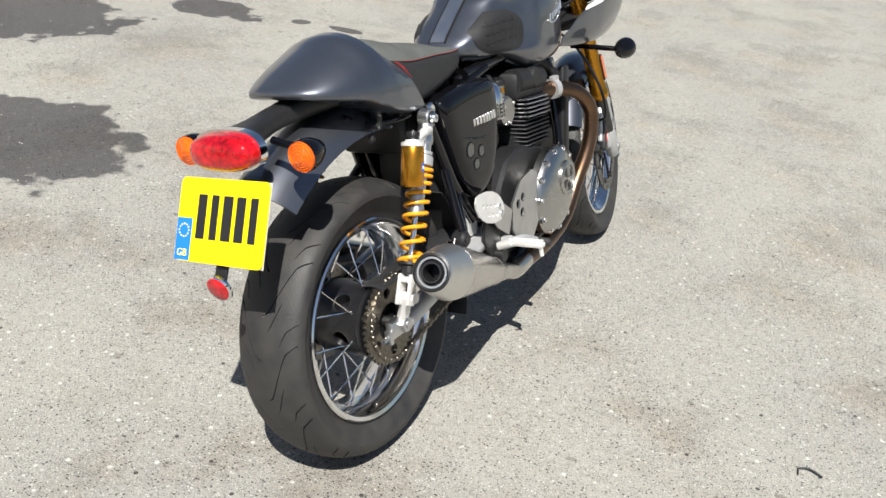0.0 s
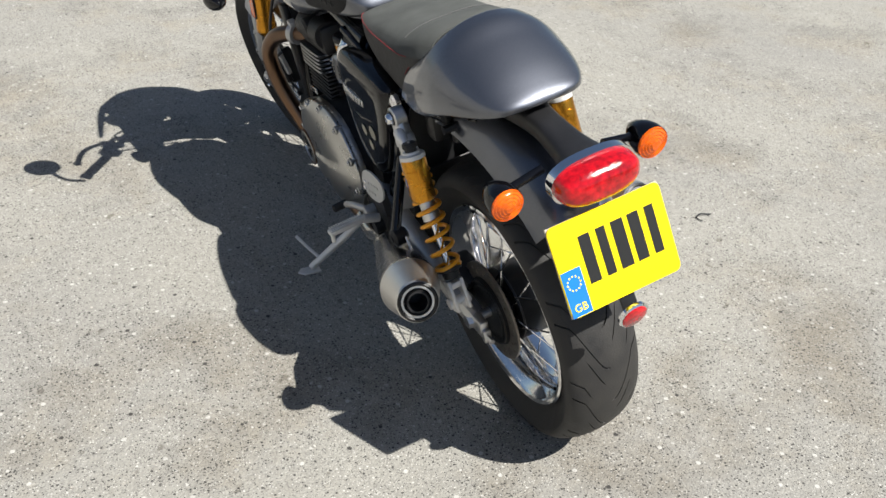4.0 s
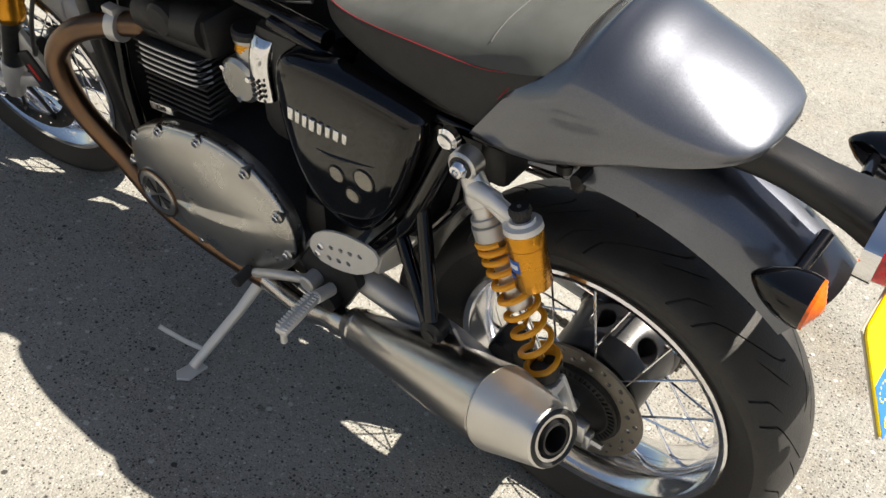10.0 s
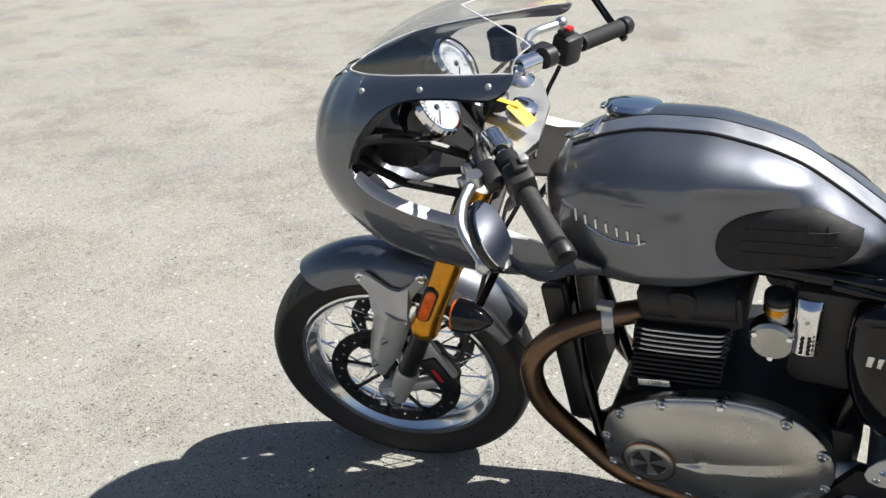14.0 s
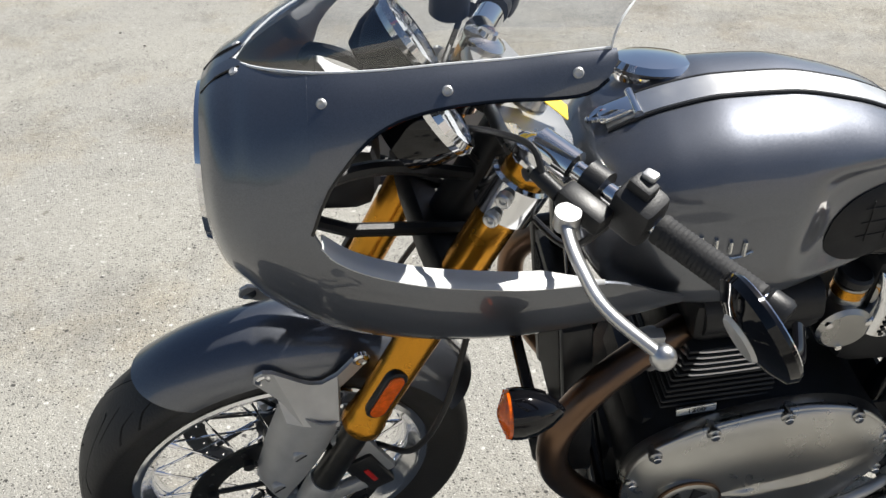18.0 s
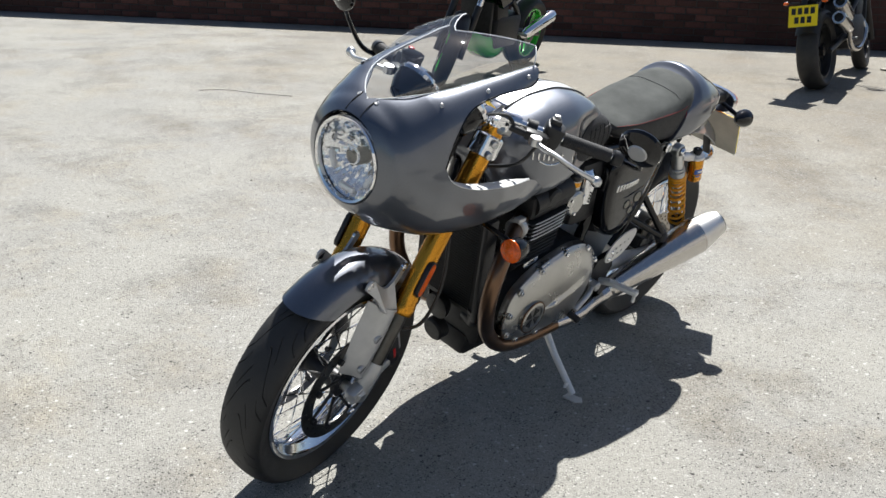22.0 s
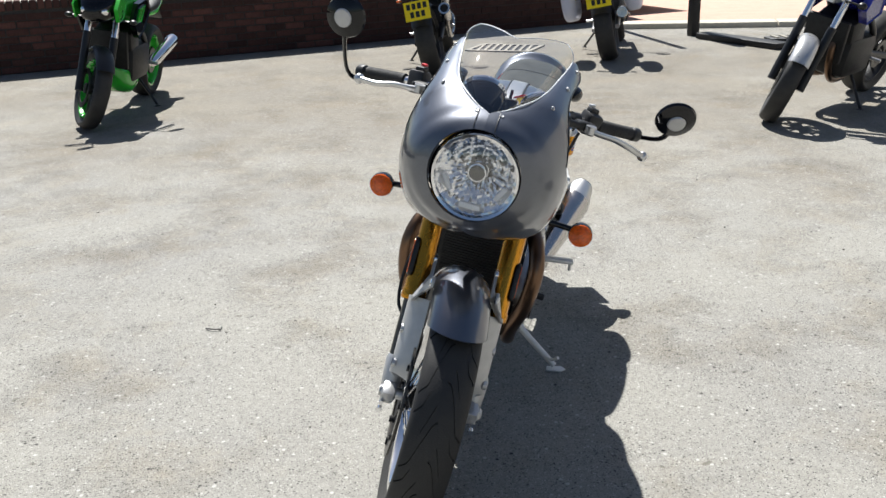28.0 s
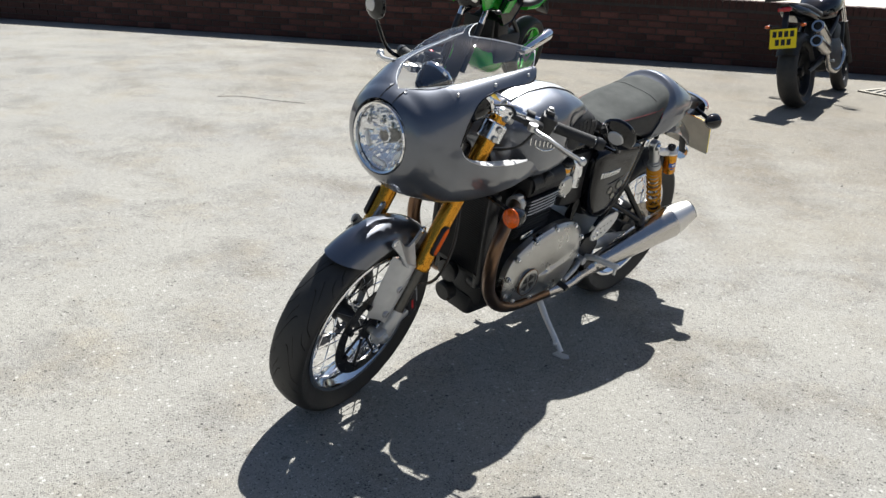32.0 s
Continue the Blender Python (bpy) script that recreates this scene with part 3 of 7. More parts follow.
def disc_rotor(c, x, r, r_in, parent, xf, holes=24, name="brake_disc", steel=None, bore=0.0042):
    m = Mesh()
    c = V(c[0] + x, c[1], c[2])
    n = 64
    ring = lambda rad, k: [(rad * math.sin(2 * math.pi * i / k), rad * math.cos(2 * math.pi * i / k)) for i in range(k)]
    hl = [ring(r_in, 40)]
    for i in range(holes):
        a = 2 * math.pi * i / holes
        rr = r_in + (r - r_in) * (0.35 if i % 2 else 0.68)
        hl.append([(rr * math.sin(a) + bore * math.sin(2 * math.pi * j / 10), rr * math.cos(a) + bore * math.cos(2 * math.pi * j / 10)) for j in range(10)])
    m.plate_holes(ring(r, n), hl, 0.005, c, (0, 1, 0), (0, 0, 1))
    return part(name, m, steel or DISC, parent, "drilled steel brake disc", xf)


# rear wheel
RA = (0, 0, 0.327)
rear = wheel("rear_wheel", RA, 0.327, 0.168, 0.125, bike, None, hub_r=0.055, hub_w=0.15, label="spoked rear wheel with wide tyre")
disc_rotor(RA, -0.088, 0.116, 0.08, rear, None, 36, "brake_disc", REARDISC, 0.0048)
carrier = Mesh().lathe((-0.092, 0, 0.327), (1, 0, 0), [(0, 0.02), (0, 0.05), (0.004, 0.081), (0.016, 0.081), (0.016, 0.02)], 32)
part("disc_carrier", carrier, BLACKSATIN, rear)
spr = Mesh()
k = 42
outer = []
for i in range(k):
    for f, r in ((0.0, 0.094), (0.35, 0.102), (0.65, 0.102)):
        a = 2 * math.pi * (i + f) / k
        outer.append((r * math.sin(a), r * math.cos(a)))
hl = [[(0.045 * math.sin(2 * math.pi * i / 30), 0.045 * math.cos(2 * math.pi * i / 30)) for i in range(30)]]
for j in range(6):
    a = 2 * math.pi * j / 6
    hl.append([(0.07 * math.sin(a) + 0.013 * math.sin(2 * math.pi * i / 12), 0.07 * math.cos(a) + 0.013 * math.cos(2 * math.pi * i / 12)) for i in range(12)])
spr.plate_holes(outer, hl, 0.007, (0.095, 0, 0.327), (0, 1, 0), (0, 0, 1))
part("sprocket", spr, CHAIN, rear, "toothed rear sprocket")
ch = Mesh()
for top in (1, -1):
    a, b = V(0.1, 0.0, 0.327 + top * 0.1), V(0.1, 0.60, 0.36 + top * 0.045)
    m_ = 44
    for i in range(m_):
        p = a.lerp(b, (i + 0.5) / m_)
        ch.box(p, (0.016 if i % 2 else 0.011, 0.014, 0.011), (math.degrees(math.atan2(b.z - a.z, b.y - a.y)), 0, 0), 0.002, 1)
for i in range(24):
    a = math.pi + math.pi * (i + 0.5) / 24
    ch.box(V(0.1, 0.1 * math.sin(a), 0.327 + 0.1 * math.cos(a)), (0.016 if i % 2 else 0.011, 0.014, 0.011), (-math.degrees(a), 0, 0), 0.002, 1)
part("drive_chain", ch, CHAIN, bike, "oily steel drive chain")
part("axle", Mesh().cyl((-0.15, 0, 0.327), (0.155, 0, 0.327), 0.011).lathe((0.135, 0, 0.327), (1, 0, 0), [(0, 0.019), (0.014, 0.019), (0.016, 0.016)], 6).lathe((-0.15, 0, 0.327), (1, 0, 0), [(0, 0.016), (0.014, 0.019)], 6), ALU, rear)

# swingarm
for s in (-1, 1):
    sa = Mesh().tube(spline([(s * 0.11, 0.53, 0.375), (s * 0.122, 0.3, 0.36), (s * 0.125, 0.1, 0.335), (s * 0.122, -0.02, 0.318)], 6), [0.026] * 10 + [0.024] * 9, 16)
    part("swingarm_leg", sa, FORGED, bike, "silver aluminium swingarm")
    blk = Mesh().box((s * 0.128, -0.03, 0.325), (0.022, 0.085, 0.042), (-2, 0, 0), 0.006).box((s * 0.128, -0.075, 0.313), (0.018, 0.012, 0.034), (0, 0, 0), 0.003)
    blk.cyl((s * 0.128, -0.08, 0.313), (s * 0.128, -0.1, 0.313), 0.006, n=6)
    part("axle_adjuster", blk, ALU, bike)
part("swingarm_pivot", Mesh().cyl((-0.13, 0.53, 0.375), (0.13, 0.53, 0.375), 0.034, n=24).tube([(-0.1, 0.42, 0.37), (0.1, 0.42, 0.37)], 0.024), FORGED, bike)
brace = Mesh().loops([[V(x, 0.36 + dy * (1 - 0.35 * (abs(x) / 0.12) ** 2), 0.425 + dz * (1 - 0.45 * (abs(x) / 0.12) ** 2)) for dy, dz in ((-0.022, -0.05), (0.03, -0.055), (0.045, -0.02), (0.022, 0.05), (-0.05, 0.15), (-0.07, 0.145), (-0.034, 0.02))] for x in span(-0.12, 0.12, 13)])
# curved sheet added to stop sun falling through ahead of the tyre
flap = Mesh().grid([[V(x, -0.026 + 0.349 * math.sin(radians(a)), 0.327 + 0.349 * math.cos(radians(a))) for x in span(-0.1, 0.112, 9)] for a in span(50, 112, 16)], 0.003)
part("sun_stop_flap", flap, PLASTIC, bike, "black plastic sheet added to stop sun ahead of the rear tyre")
part("swingarm_brace", brace, HEELALLOY, bike, "cast alloy swingarm cross brace", sharp=50)
part("chain_guard", Mesh().grid([[V(0.085 + 0.03 * math.cos(t), y, 0.425 + 0.012 * math.sin(t) - 0.03 * abs(y - 0.2)) for t in span(0, math.pi, 7)] for y in span(-0.06, 0.42, 14)], 0.003), PLASTIC, bike)
cal = Mesh().box((-0.085, 0.085, 0.36), (0.05, 0.09, 0.05), (20, 0, 0), 0.01).cyl((-0.115, 0.1, 0.37), (-0.06, 0.1, 0.37), 0.02)
part("rear_brake_caliper", cal, BLACKSATIN, bike)
abs_ring = Mesh().lathe((-0.097, 0, 0.327), (1, 0, 0), [(0, 0.074), (0, 0.077), (0.003, 0.077), (0.003, 0.074)], 60, False).lathe((-0.097, 0, 0.327), (1, 0, 0), [(0, 0.06), (0, 0.0635), (0.003, 0.0635), (0.003, 0.06)], 60, False)
for i in range(48):
    a = 2 * math.pi * i / 48
    abs_ring.box((-0.0955, 0.0688 * math.sin(a), 0.327 + 0.0688 * math.cos(a)), (0.0026, 0.0042, 0.011), (-math.degrees(a), 0, 0), 0)
part("sensor_ring", abs_ring, DISC, rear, "slotted steel sensor ring")
# wide hub drum: six curved panels, each with a round hole through it, between two end flanges
drum = Mesh()
side = [(u, -1) for u in span(-1, 1, 9)[:-1]] + [(1, v) for v in span(-1, 1, 9)[:-1]] + [(-u, 1) for u in span(-1, 1, 9)[:-1]] + [(-1, -v) for v in span(-1, 1, 9)[:-1]]
side.append(side[0])


def on_drum(x, a, drop=0.0):
    r = 0.084 + (x + 0.055) / 0.125 * 0.006 - drop
    return V(x, r * math.sin(a), 0.327 + r * math.cos(a))


for i in range(6):
    a0 = 2 * math.pi * i / 6 + 0.3
    rows_ = []
    for k, drop in ((0.02, 0.03), (0.98, 0.03), (1.0, 0.003), (1.04, 0.0008), (1.1, 0)):
        rows_.append([on_drum(0.018 + 0.0205 * k * u / math.hypot(u, v), a0 + 0.0205 / 0.087 * k * v / math.hypot(u, v), drop) for u, v in side])
    for k in (0.4, 0.7, 1.0):
        edge = [(0.0075 + 0.0625 * u, a0 + math.pi / 6 * v) for u, v in side]
        rim_ = [(0.018 + 0.0226 * u / math.hypot(u, v), a0 + 0.0226 / 0.087 * v / math.hypot(u, v)) for u, v in side]
        rows_.append([on_drum(p[0] + (q[0] - p[0]) * k, p[1] + (q[1] - p[1]) * k) for p, q in zip(rim_, edge)])
    drum.grid(rows_)
drum.lathe((-0.055, 0, 0.327), (1, 0, 0), [(0.004, 0.05), (0, 0.06), (0, 0.087), (0.003, 0.088), (0.006, 0.084)], 56, False)
drum.lathe((0.006, 0, 0.327), (1, 0, 0), [(0.062, 0.09), (0.07, 0.094), (0.076, 0.094), (0.078, 0.05)], 56, False)
rear.location.y = -0.026
bmesh.ops.remove_doubles(drum.bm, verts=drum.bm.verts[:], dist=0.0003)
part("sprocket_carrier", drum, HUBBLACK, rear, "black hub drum with round holes", sharp=50)

# rear shocks with piggyback reservoirs
for s in (-1, 1):
    top, bot = V(s * 0.147, 0.158, 0.757), V(s * 0.158, -0.027, 0.410)
    ax = (bot - top).normalized()
    L_ = (bot - top).length
    body = Mesh().lathe(top, ax, [(0.012, 0.01), (0.014, 0.0165), (0.035, 0.0175), (0.046, 0.0205), (0.058, 0.0205), (0.06, 0.018), (0.078, 0.018)], 28)
    body.cyl(top - V(0.014, 0, 0), top + V(0.014, 0, 0), 0.022, n=28, bev=0.003)
    sh = part("rear_shock", body, ALU, bike, "twin-spring shock with gold reservoir")
    col_ = Mesh().lathe(top, ax, [(0.076, 0.016), (0.077, 0.0225), (0.084, 0.0225), (0.085, 0.02), (0.087, 0.02), (0.088, 0.0255), (0.108, 0.0262), (0.11, 0.024), (0.112, 0.016)], 32)
    part("preload_collar", col_, FORGED, sh, "threaded alloy preload collar")
    part("damper_tube", Mesh().lathe(top, ax, [(0.11, 0.0165), (0.205, 0.0165), (0.206, 0.019), (0.222, 0.019), (0.224, 0.008)], 28), ALU, sh)
    part("eye_bush", Mesh().cyl(top - V(0.0155, 0, 0), top + V(0.0155, 0, 0), 0.0165, n=24), BLACKSATIN, sh)
    part("mount_bolt", Mesh().lathe(top + V(s * 0.014, 0, 0), V(s, 0, 0), [(0, 0.0125), (0.006, 0.0125), (0.011, 0.009), (0.0115, 0.005), (0.006, 0.0045), (0.006, 0.0005)], 20), CHROME, sh)
    part("piston_rod", Mesh().cyl(top + ax * 0.215, bot - ax * 0.05, 0.0065), CHROME, sh)
    turns, n = 9.0, 320
    path = []
    sp0, sp1 = 0.112, 0.326
    u = ax.orthogonal().normalized()
    v = ax.cross(u)
    for i in range(int(n * 1.09)):
        t = i / n
        a = 2 * math.pi * turns * t
        t = min(t, 1.0)
        hh = sp0 + (sp1 - sp0) * (0.42 * t + 0.58 * t ** 2.0)
        path.append(top + ax * hh + 0.0252 * (math.cos(a) * u + math.sin(a) * v))
    part("coil_spring", Mesh().tube(path, 0.0047, 8), SPRING, sh, "golden yellow coil spring")
    low = Mesh().lathe(top + ax * 0.328, ax, [(0, 0.012), (0, 0.0275), (0.006, 0.0275), (0.009, 0.019), (0.024, 0.018), (0.027, 0.01)], 24)
    part("spring_seat", low, BLACKSATIN, sh)
    cl = Mesh().box(bot + V(-0.014, 0, 0.004), (0.008, 0.03, 0.07), (-26, 0, 0), 0.003).box(bot + V(0.014, 0, 0.004), (0.008, 0.03, 0.07), (-26, 0, 0), 0.003).box(bot - ax * 0.026, (0.034, 0.03, 0.014), (-26, 0, 0), 0.004).cyl(bot + V(-0.024, 0, -0.014), bot + V(0.024, 0, -0.014), 0.012)
    cl.tube([bot + V(0, 0, -0.012), V(s * 0.128, -0.02, 0.325)], 0.014, 8)
    part("lower_clevis", cl, HEELALLOY, sh)
    rx_ = V(s * 0.004, -0.037, -0.115).normalized()
    rt = V(s * 0.17, 0.052, 0.722)
    res = Mesh().lathe(rt, rx_, [(0, 0.018), (0, 0.024), (0.003, 0.0252), (0.022, 0.0252), (0.0225, 0.0246), (0.023, 0.0252), (0.084, 0.0252), (0.088, 0.0225), (0.088, 0.002)], 36)
    part("reservoir", res, GOLD, sh, "gold anodised gas reservoir")
    knurl = Mesh().lathe(rt - rx_ * 0.032, rx_, [(0, 0.009), (0, 0.0125), (0.002, 0.0138), (0.011, 0.0138), (0.012, 0.0122), (0.02, 0.0122)], 28)
    ku = rx_.orthogonal().normalized()
    kv = rx_.cross(ku)
    for i in range(18):
        a = 2 * math.pi * i / 18
        e1 = ku * math.cos(a) + kv * math.sin(a)
        knurl.tube([rt - rx_ * 0.0305 + e1 * 0.0137, rt - rx_ * 0.0215 + e1 * 0.0137], 0.0011, 5)
    kc = part("reservoir_cap", knurl, BLACKSATIN, sh, "black knurled cap")
    part("valve_screw", Mesh().cyl(rt - rx_ * 0.0335, rt - rx_ * 0.0318, 0.0028, n=10), ALU, kc)
    hd_ = Mesh().lathe(rt - rx_ * 0.014, rx_, [(0, 0.012), (0, 0.0165), (0.004, 0.018), (0.006, 0.0255), (0.014, 0.0262), (0.0155, 0.022)], 36)
    # two forged webs carry the oil from the shock body over to the reservoir
    for dx, dz in ((0.010, 0.002), (-0.004, -0.012)):
        hd_.tube(spline([top + ax * 0.03 + V(s * dx, -0.004, dz), top + ax * 0.032 + V(s * (dx + 0.006), -0.035, dz + 0.004), top + ax * 0.044 + V(s * (dx + 0.009), -0.07, dz + 0.004), rt + V(s * dx * 0.4, 0.008, -0.003)], 7), [0.0125] * 8 + [0.0095] * 14, 12, flat=0.85)
    hd_.tube([top + ax * 0.03 + V(s * 0.006, -0.01, -0.004), rt + V(0, 0.014, -0.004)], 0.0085, 10)
    part("reservoir_head", hd_, HEELALLOY, sh, "forged alloy reservoir bridge")
    fw = (V(0, 1, 0) - rx_ * rx_.y).normalized()
    for a0, a1, h0, h1, m_, nm_ in ((-0.1, 1.05, 0.035, 0.054, BLUESTICKER, "maker_label"), (0.02, 0.6, 0.041, 0.048, WHITEPLASTIC, "label_bar"), (0.3, 0.85, 0.0585, 0.064, BLUESTICKER, "label_bar")):
        lift = 0.0255 if nm_ == "maker_label" else 0.0258
        part(nm_, Mesh().grid([[rt + rx_ * h + lift * (V(s, 0, 0) * math.cos(g) + fw * math.sin(g)) for g in span(a0, a1, 7)] for h in (h0, h1)], 0.0003), m_, sh)

# rear frame and hangers
for s in (-1, 1):
    fr = Mesh().tube(spline([(s * 0.1, 0.55, 0.79), (s * 0.1, 0.35, 0.765), (s * 0.095, 0.15, 0.762), (s * 0.075, 0.04, 0.772), (s * 0.055, -0.03, 0.8)], 5), 0.0095, 10)
    fr.tube([(s * 0.115, 0.2, 0.75), (s * 0.125, 0.27, 0.57), (s * 0.12, 0.36, 0.44)], 0.016, 10)
    fr.tube([(s * 0.124, 0.248, 0.605), (s * 0.2, 0.172, 0.475)], 0.0115, 12).tube([(s * 0.124, 0.292, 0.53), (s * 0.2, 0.178, 0.468)], 0.0115, 12)
    fr.tube([(s * 0.08, 0.42, 0.79), (s * 0.085, 0.5, 0.5), (s * 0.1, 0.53, 0.36)], 0.018, 10)
    fr.tube([(s * 0.05, 1.03, 0.88), (s * 0.075, 0.75, 0.79), (s * 0.085, 0.45, 0.79)], 0.016, 10).tube([(s * 0.04, 1.03, 0.82), (s * 0.1, 0.98, 0.5), (s * 0.12, 0.93, 0.3), (s * 0.12, 0.55, 0.24)], 0.015, 10)
    part("frame_rail", fr, BLACKGLOSS, bike, "black tubular steel frame")
    part("hanger_bolt", Mesh().cyl((s * 0.178, 0.17, 0.464), (s * 0.214, 0.167, 0.464), 0.0205, n=24, bev=0.006).cyl((s * 0.213, 0.167, 0.464), (s * 0.2155, 0.167, 0.464), 0.0085, n=16), BLACKSATIN, bike)
    part("hanger_tab", Mesh().plate([(0.19, 0.455), (0.15, 0.405), (0.105, 0.425), (0.14, 0.478)], 0.006, (s * 0.192, 0, 0)), STEEL, bike)
    lk = Mesh().lathe((s * 0.125, 0.2, 0.765), (s, 0, 0), [(0, 0.017), (0.01, 0.017), (0.014, 0.012), (0.012, 0.008)], 24)
    part("seat_lock" if s < 0 else "frame_cap", lk, CHROME, bike)
for s in (-1, 1):
    mb = part("mount_bracket", Mesh().box((s * 0.085, 0.05, 0.79), (0.02, 0.022, 0.04), (8, 0, 0), 0.005).cyl((s * 0.085, 0.05, 0.772), (s * 0.085, 0.048, 0.76), 0.012, n=14), BLACKSATIN, bike)
    part("rubber_stop", Mesh().ball((s * 0.08, 0.03, 0.745), (0.009, 0.011, 0.015)).tube([(s * 0.082, 0.036, 0.775), (s * 0.08, 0.03, 0.75)], 0.004, 8), PLASTIC, mb)
cross = Mesh().tube([(-0.11, 0.02, 0.775), (0.11, 0.02, 0.775)], 0.009, 8).tube([(-0.1, 0.13, 0.765), (0.1, 0.13, 0.765)], 0.011, 8).box((0, 0.16, 0.72), (0.17, 0.05, 0.1), bev=0.015)
part("frame_crossmember", cross, BLACKSATIN, bike)

# tank
TK = [(0.472, 0.045, 0.85, 0.832, 0.842), (0.484, 0.08, 0.868, 0.825, 0.85), (0.515, 0.107, 0.892, 0.818, 0.858), (0.56, 0.121, 0.924, 0.81, 0.862), (0.63, 0.128, 0.966, 0.802, 0.861), (0.7, 0.139, 0.988, 0.775, 0.856), (0.78, 0.152, 1.0, 0.741, 0.854), (0.86, 0.1547, 0.997, 0.731, 0.854), (0.93, 0.148, 0.982, 0.731, 0.86), (0.985, 0.131, 0.959, 0.748, 0.866), (1.02, 0.105, 0.937, 0.79, 0.87), (1.04, 0.067, 0.912, 0.83, 0.872)]


def knee_dent(y, z):
    """Depth of the knee recess in the tank's side."""
    return 0.021 * math.exp(-((y - 0.615) / 0.15) ** 8 - ((z - 0.882) / 0.066) ** 8)


rings = lofted(TK, span(0.472, 1.04, 72), e1=2.9, e2=4.2, n=96)
for r in rings:
    for p in r:
        dent = knee_dent(p.y, p.z)
        p.x -= math.copysign(min(dent, abs(p.x) * 0.3), p.x)
tank = part("fuel_tank", Mesh().loops(rings), PAINT, bike, "graphite metallic fuel tank", sharp=60)
for s in (-1, 1):
    lip = Mesh()
    seam = []
    for y in span(0.5, 0.95, 24):
        w_, zb_, zm_ = [curve_at([k[0] for k in TK], [k[i] for k in TK], y) for i in (1, 3, 4)]
        q_ = 0.97 ** 2.1
        seam.append(V(s * (w_ * (1 - q_ * q_) ** (1 / 4.2) + 0.001), y, zm_ - (zm_ - zb_) * 0.97))
    lip.tube(seam, 0.0045, 8)
    part("tank_seam", lip, PAINT, tank)
strap = []
tx = [k[0] for k in TK]
for y in span(0.482, 1.0, 44):
    zt, zm, wt = [curve_at(tx, [k[i] for k in TK], y) for i in (2, 4, 1)]
    strap.append([V(x, y, zm + (zt - zm) * (1 - min(1.0, abs(x) / wt) ** 2.9) ** (1 / 2.9) + 0.0035) for x in span(-0.021, 0.021, 7)])
part("tank_strap", Mesh().grid(strap, 0.003), ALU, tank, "brushed alloy tank strap")
edge = Mesh()
for sx in (-0.024, 0.024):
    edge.tube([V(sx, r[0].y, r[0].z - 0.002) for r in strap], 0.0025, 6)
part("strap_edge", edge, BLACKSATIN, tank)
cap = Mesh().lathe((0.078, 0.919, 0.957), (0.25, -0.02, 1), [(-0.02, 0.046), (0.01, 0.048), (0.013, 0.043), (0.016, 0.052), (0.022, 0.054), (0.03, 0.048), (0.035, 0.024), (0.036, 0.002)], 44).box((0.088, 0.86, 0.978), (0.02, 0.026, 0.009), (0, 14, 0), 0.004).box((0.088, 0.974, 0.972), (0.028, 0.014, 0.01), (0, 14, 0), 0.004)
part("filler_cap", cap, CHROME, tank, "polished flip filler cap")
buckle = Mesh().box((0, 0.985, 0.967), (0.03, 0.05, 0.008), (-25, 0, 0), 0.003).tube(spline([(-0.012, 1.0, 0.962), (0, 1.02, 0.952), (0.012, 1.0, 0.962)], 5), 0.004, 8).cyl((-0.025, 0.965, 0.976), (0.025, 0.965, 0.976), 0.006)
part("strap_buckle", buckle, CHROME, tank)


def on_tank(y, z, s, lift=0.002):
    w, zt, zb, zm = [curve_at(tx, [k[i] for k in TK], y) for i in (1, 2, 3, 4)]
    if z >= zm:
        z = min(z, zm + (zt - zm) * 0.78)
        q = min(1, (z - zm) / (zt - zm)) ** (2.9 / 2)
        x = w * max(0.0, 1 - q * q) ** (1 / 2.9)
    else:
        q = min(1, (zm - z) / (zm - zb)) ** (4.2 / 2)
        x = w * max(0.0, 1 - q * q) ** (1 / 4.2)
    x -= min(knee_dent(y, z), x * 0.3)
    return V(s * (x + lift), y, z)


for s in (-1, 1):
    pad = Mesh()
    rows_ = []
    for i in range(9):
        k = i / 8
        rows_.append([on_tank(0.624 + k * 0.107 * math.copysign(abs(math.cos(a)) ** 0.75, math.cos(a)) - 0.006 * k * math.sin(a), 0.869 + k * 0.056 * math.copysign(abs(math.sin(a)) ** 0.75, math.sin(a)) + 0.008 * k * math.cos(a) * -1, s, 0.010 - 0.008 * k ** 6) for a in (2 * math.pi * j / 40 for j in range(41))])
    pad.grid(rows_, 0.004)
    kp = part("knee_pad", pad, PADRUBBER, tank, "black rubber knee pad")
    for i in range(5):
        yy = 0.565 + i * 0.028
        part("pad_rib", Mesh().tube([on_tank(yy + 0.1 * (zz - 0.87), zz, s, 0.0108) for zz in span(0.84, 0.905, 6)], 0.0009, 4), GRIP, kp)
    for zz in (0.85, 0.872, 0.894):
        part("pad_rib", Mesh().tube([on_tank(yy, zz, s, 0.0108) for yy in span(0.55, 0.69, 9)], 0.0009, 4), GRIP, kp)
    # maker's mark as plain raised bars with a swoosh
    for i in range(7):
        y0 = 0.962 - i * 0.0185
        z0 = 0.889 - i * 0.0035
        h = 0.011 if i in (0, 6) else 0.009
        p, q = on_tank(y0, z0 + h, s, 0.0015), on_tank(y0 - 0.002, z0 - h, s, 0.0015)
        part("mark_bar", Mesh().tube([p, p.lerp(q, 0.5), q], 0.0028, 6), BADGE, tank)
    mk = Mesh().tube(spline([on_tank(0.94, 0.872, s, 0.001), on_tank(0.90, 0.855, s, 0.001), on_tank(0.86, 0.853, s, 0.001), on_tank(0.838, 0.862, s, 0.001)], 5), 0.0022, 6)
    part("maker_mark", mk, BADGE, tank, "silver raised maker's mark")

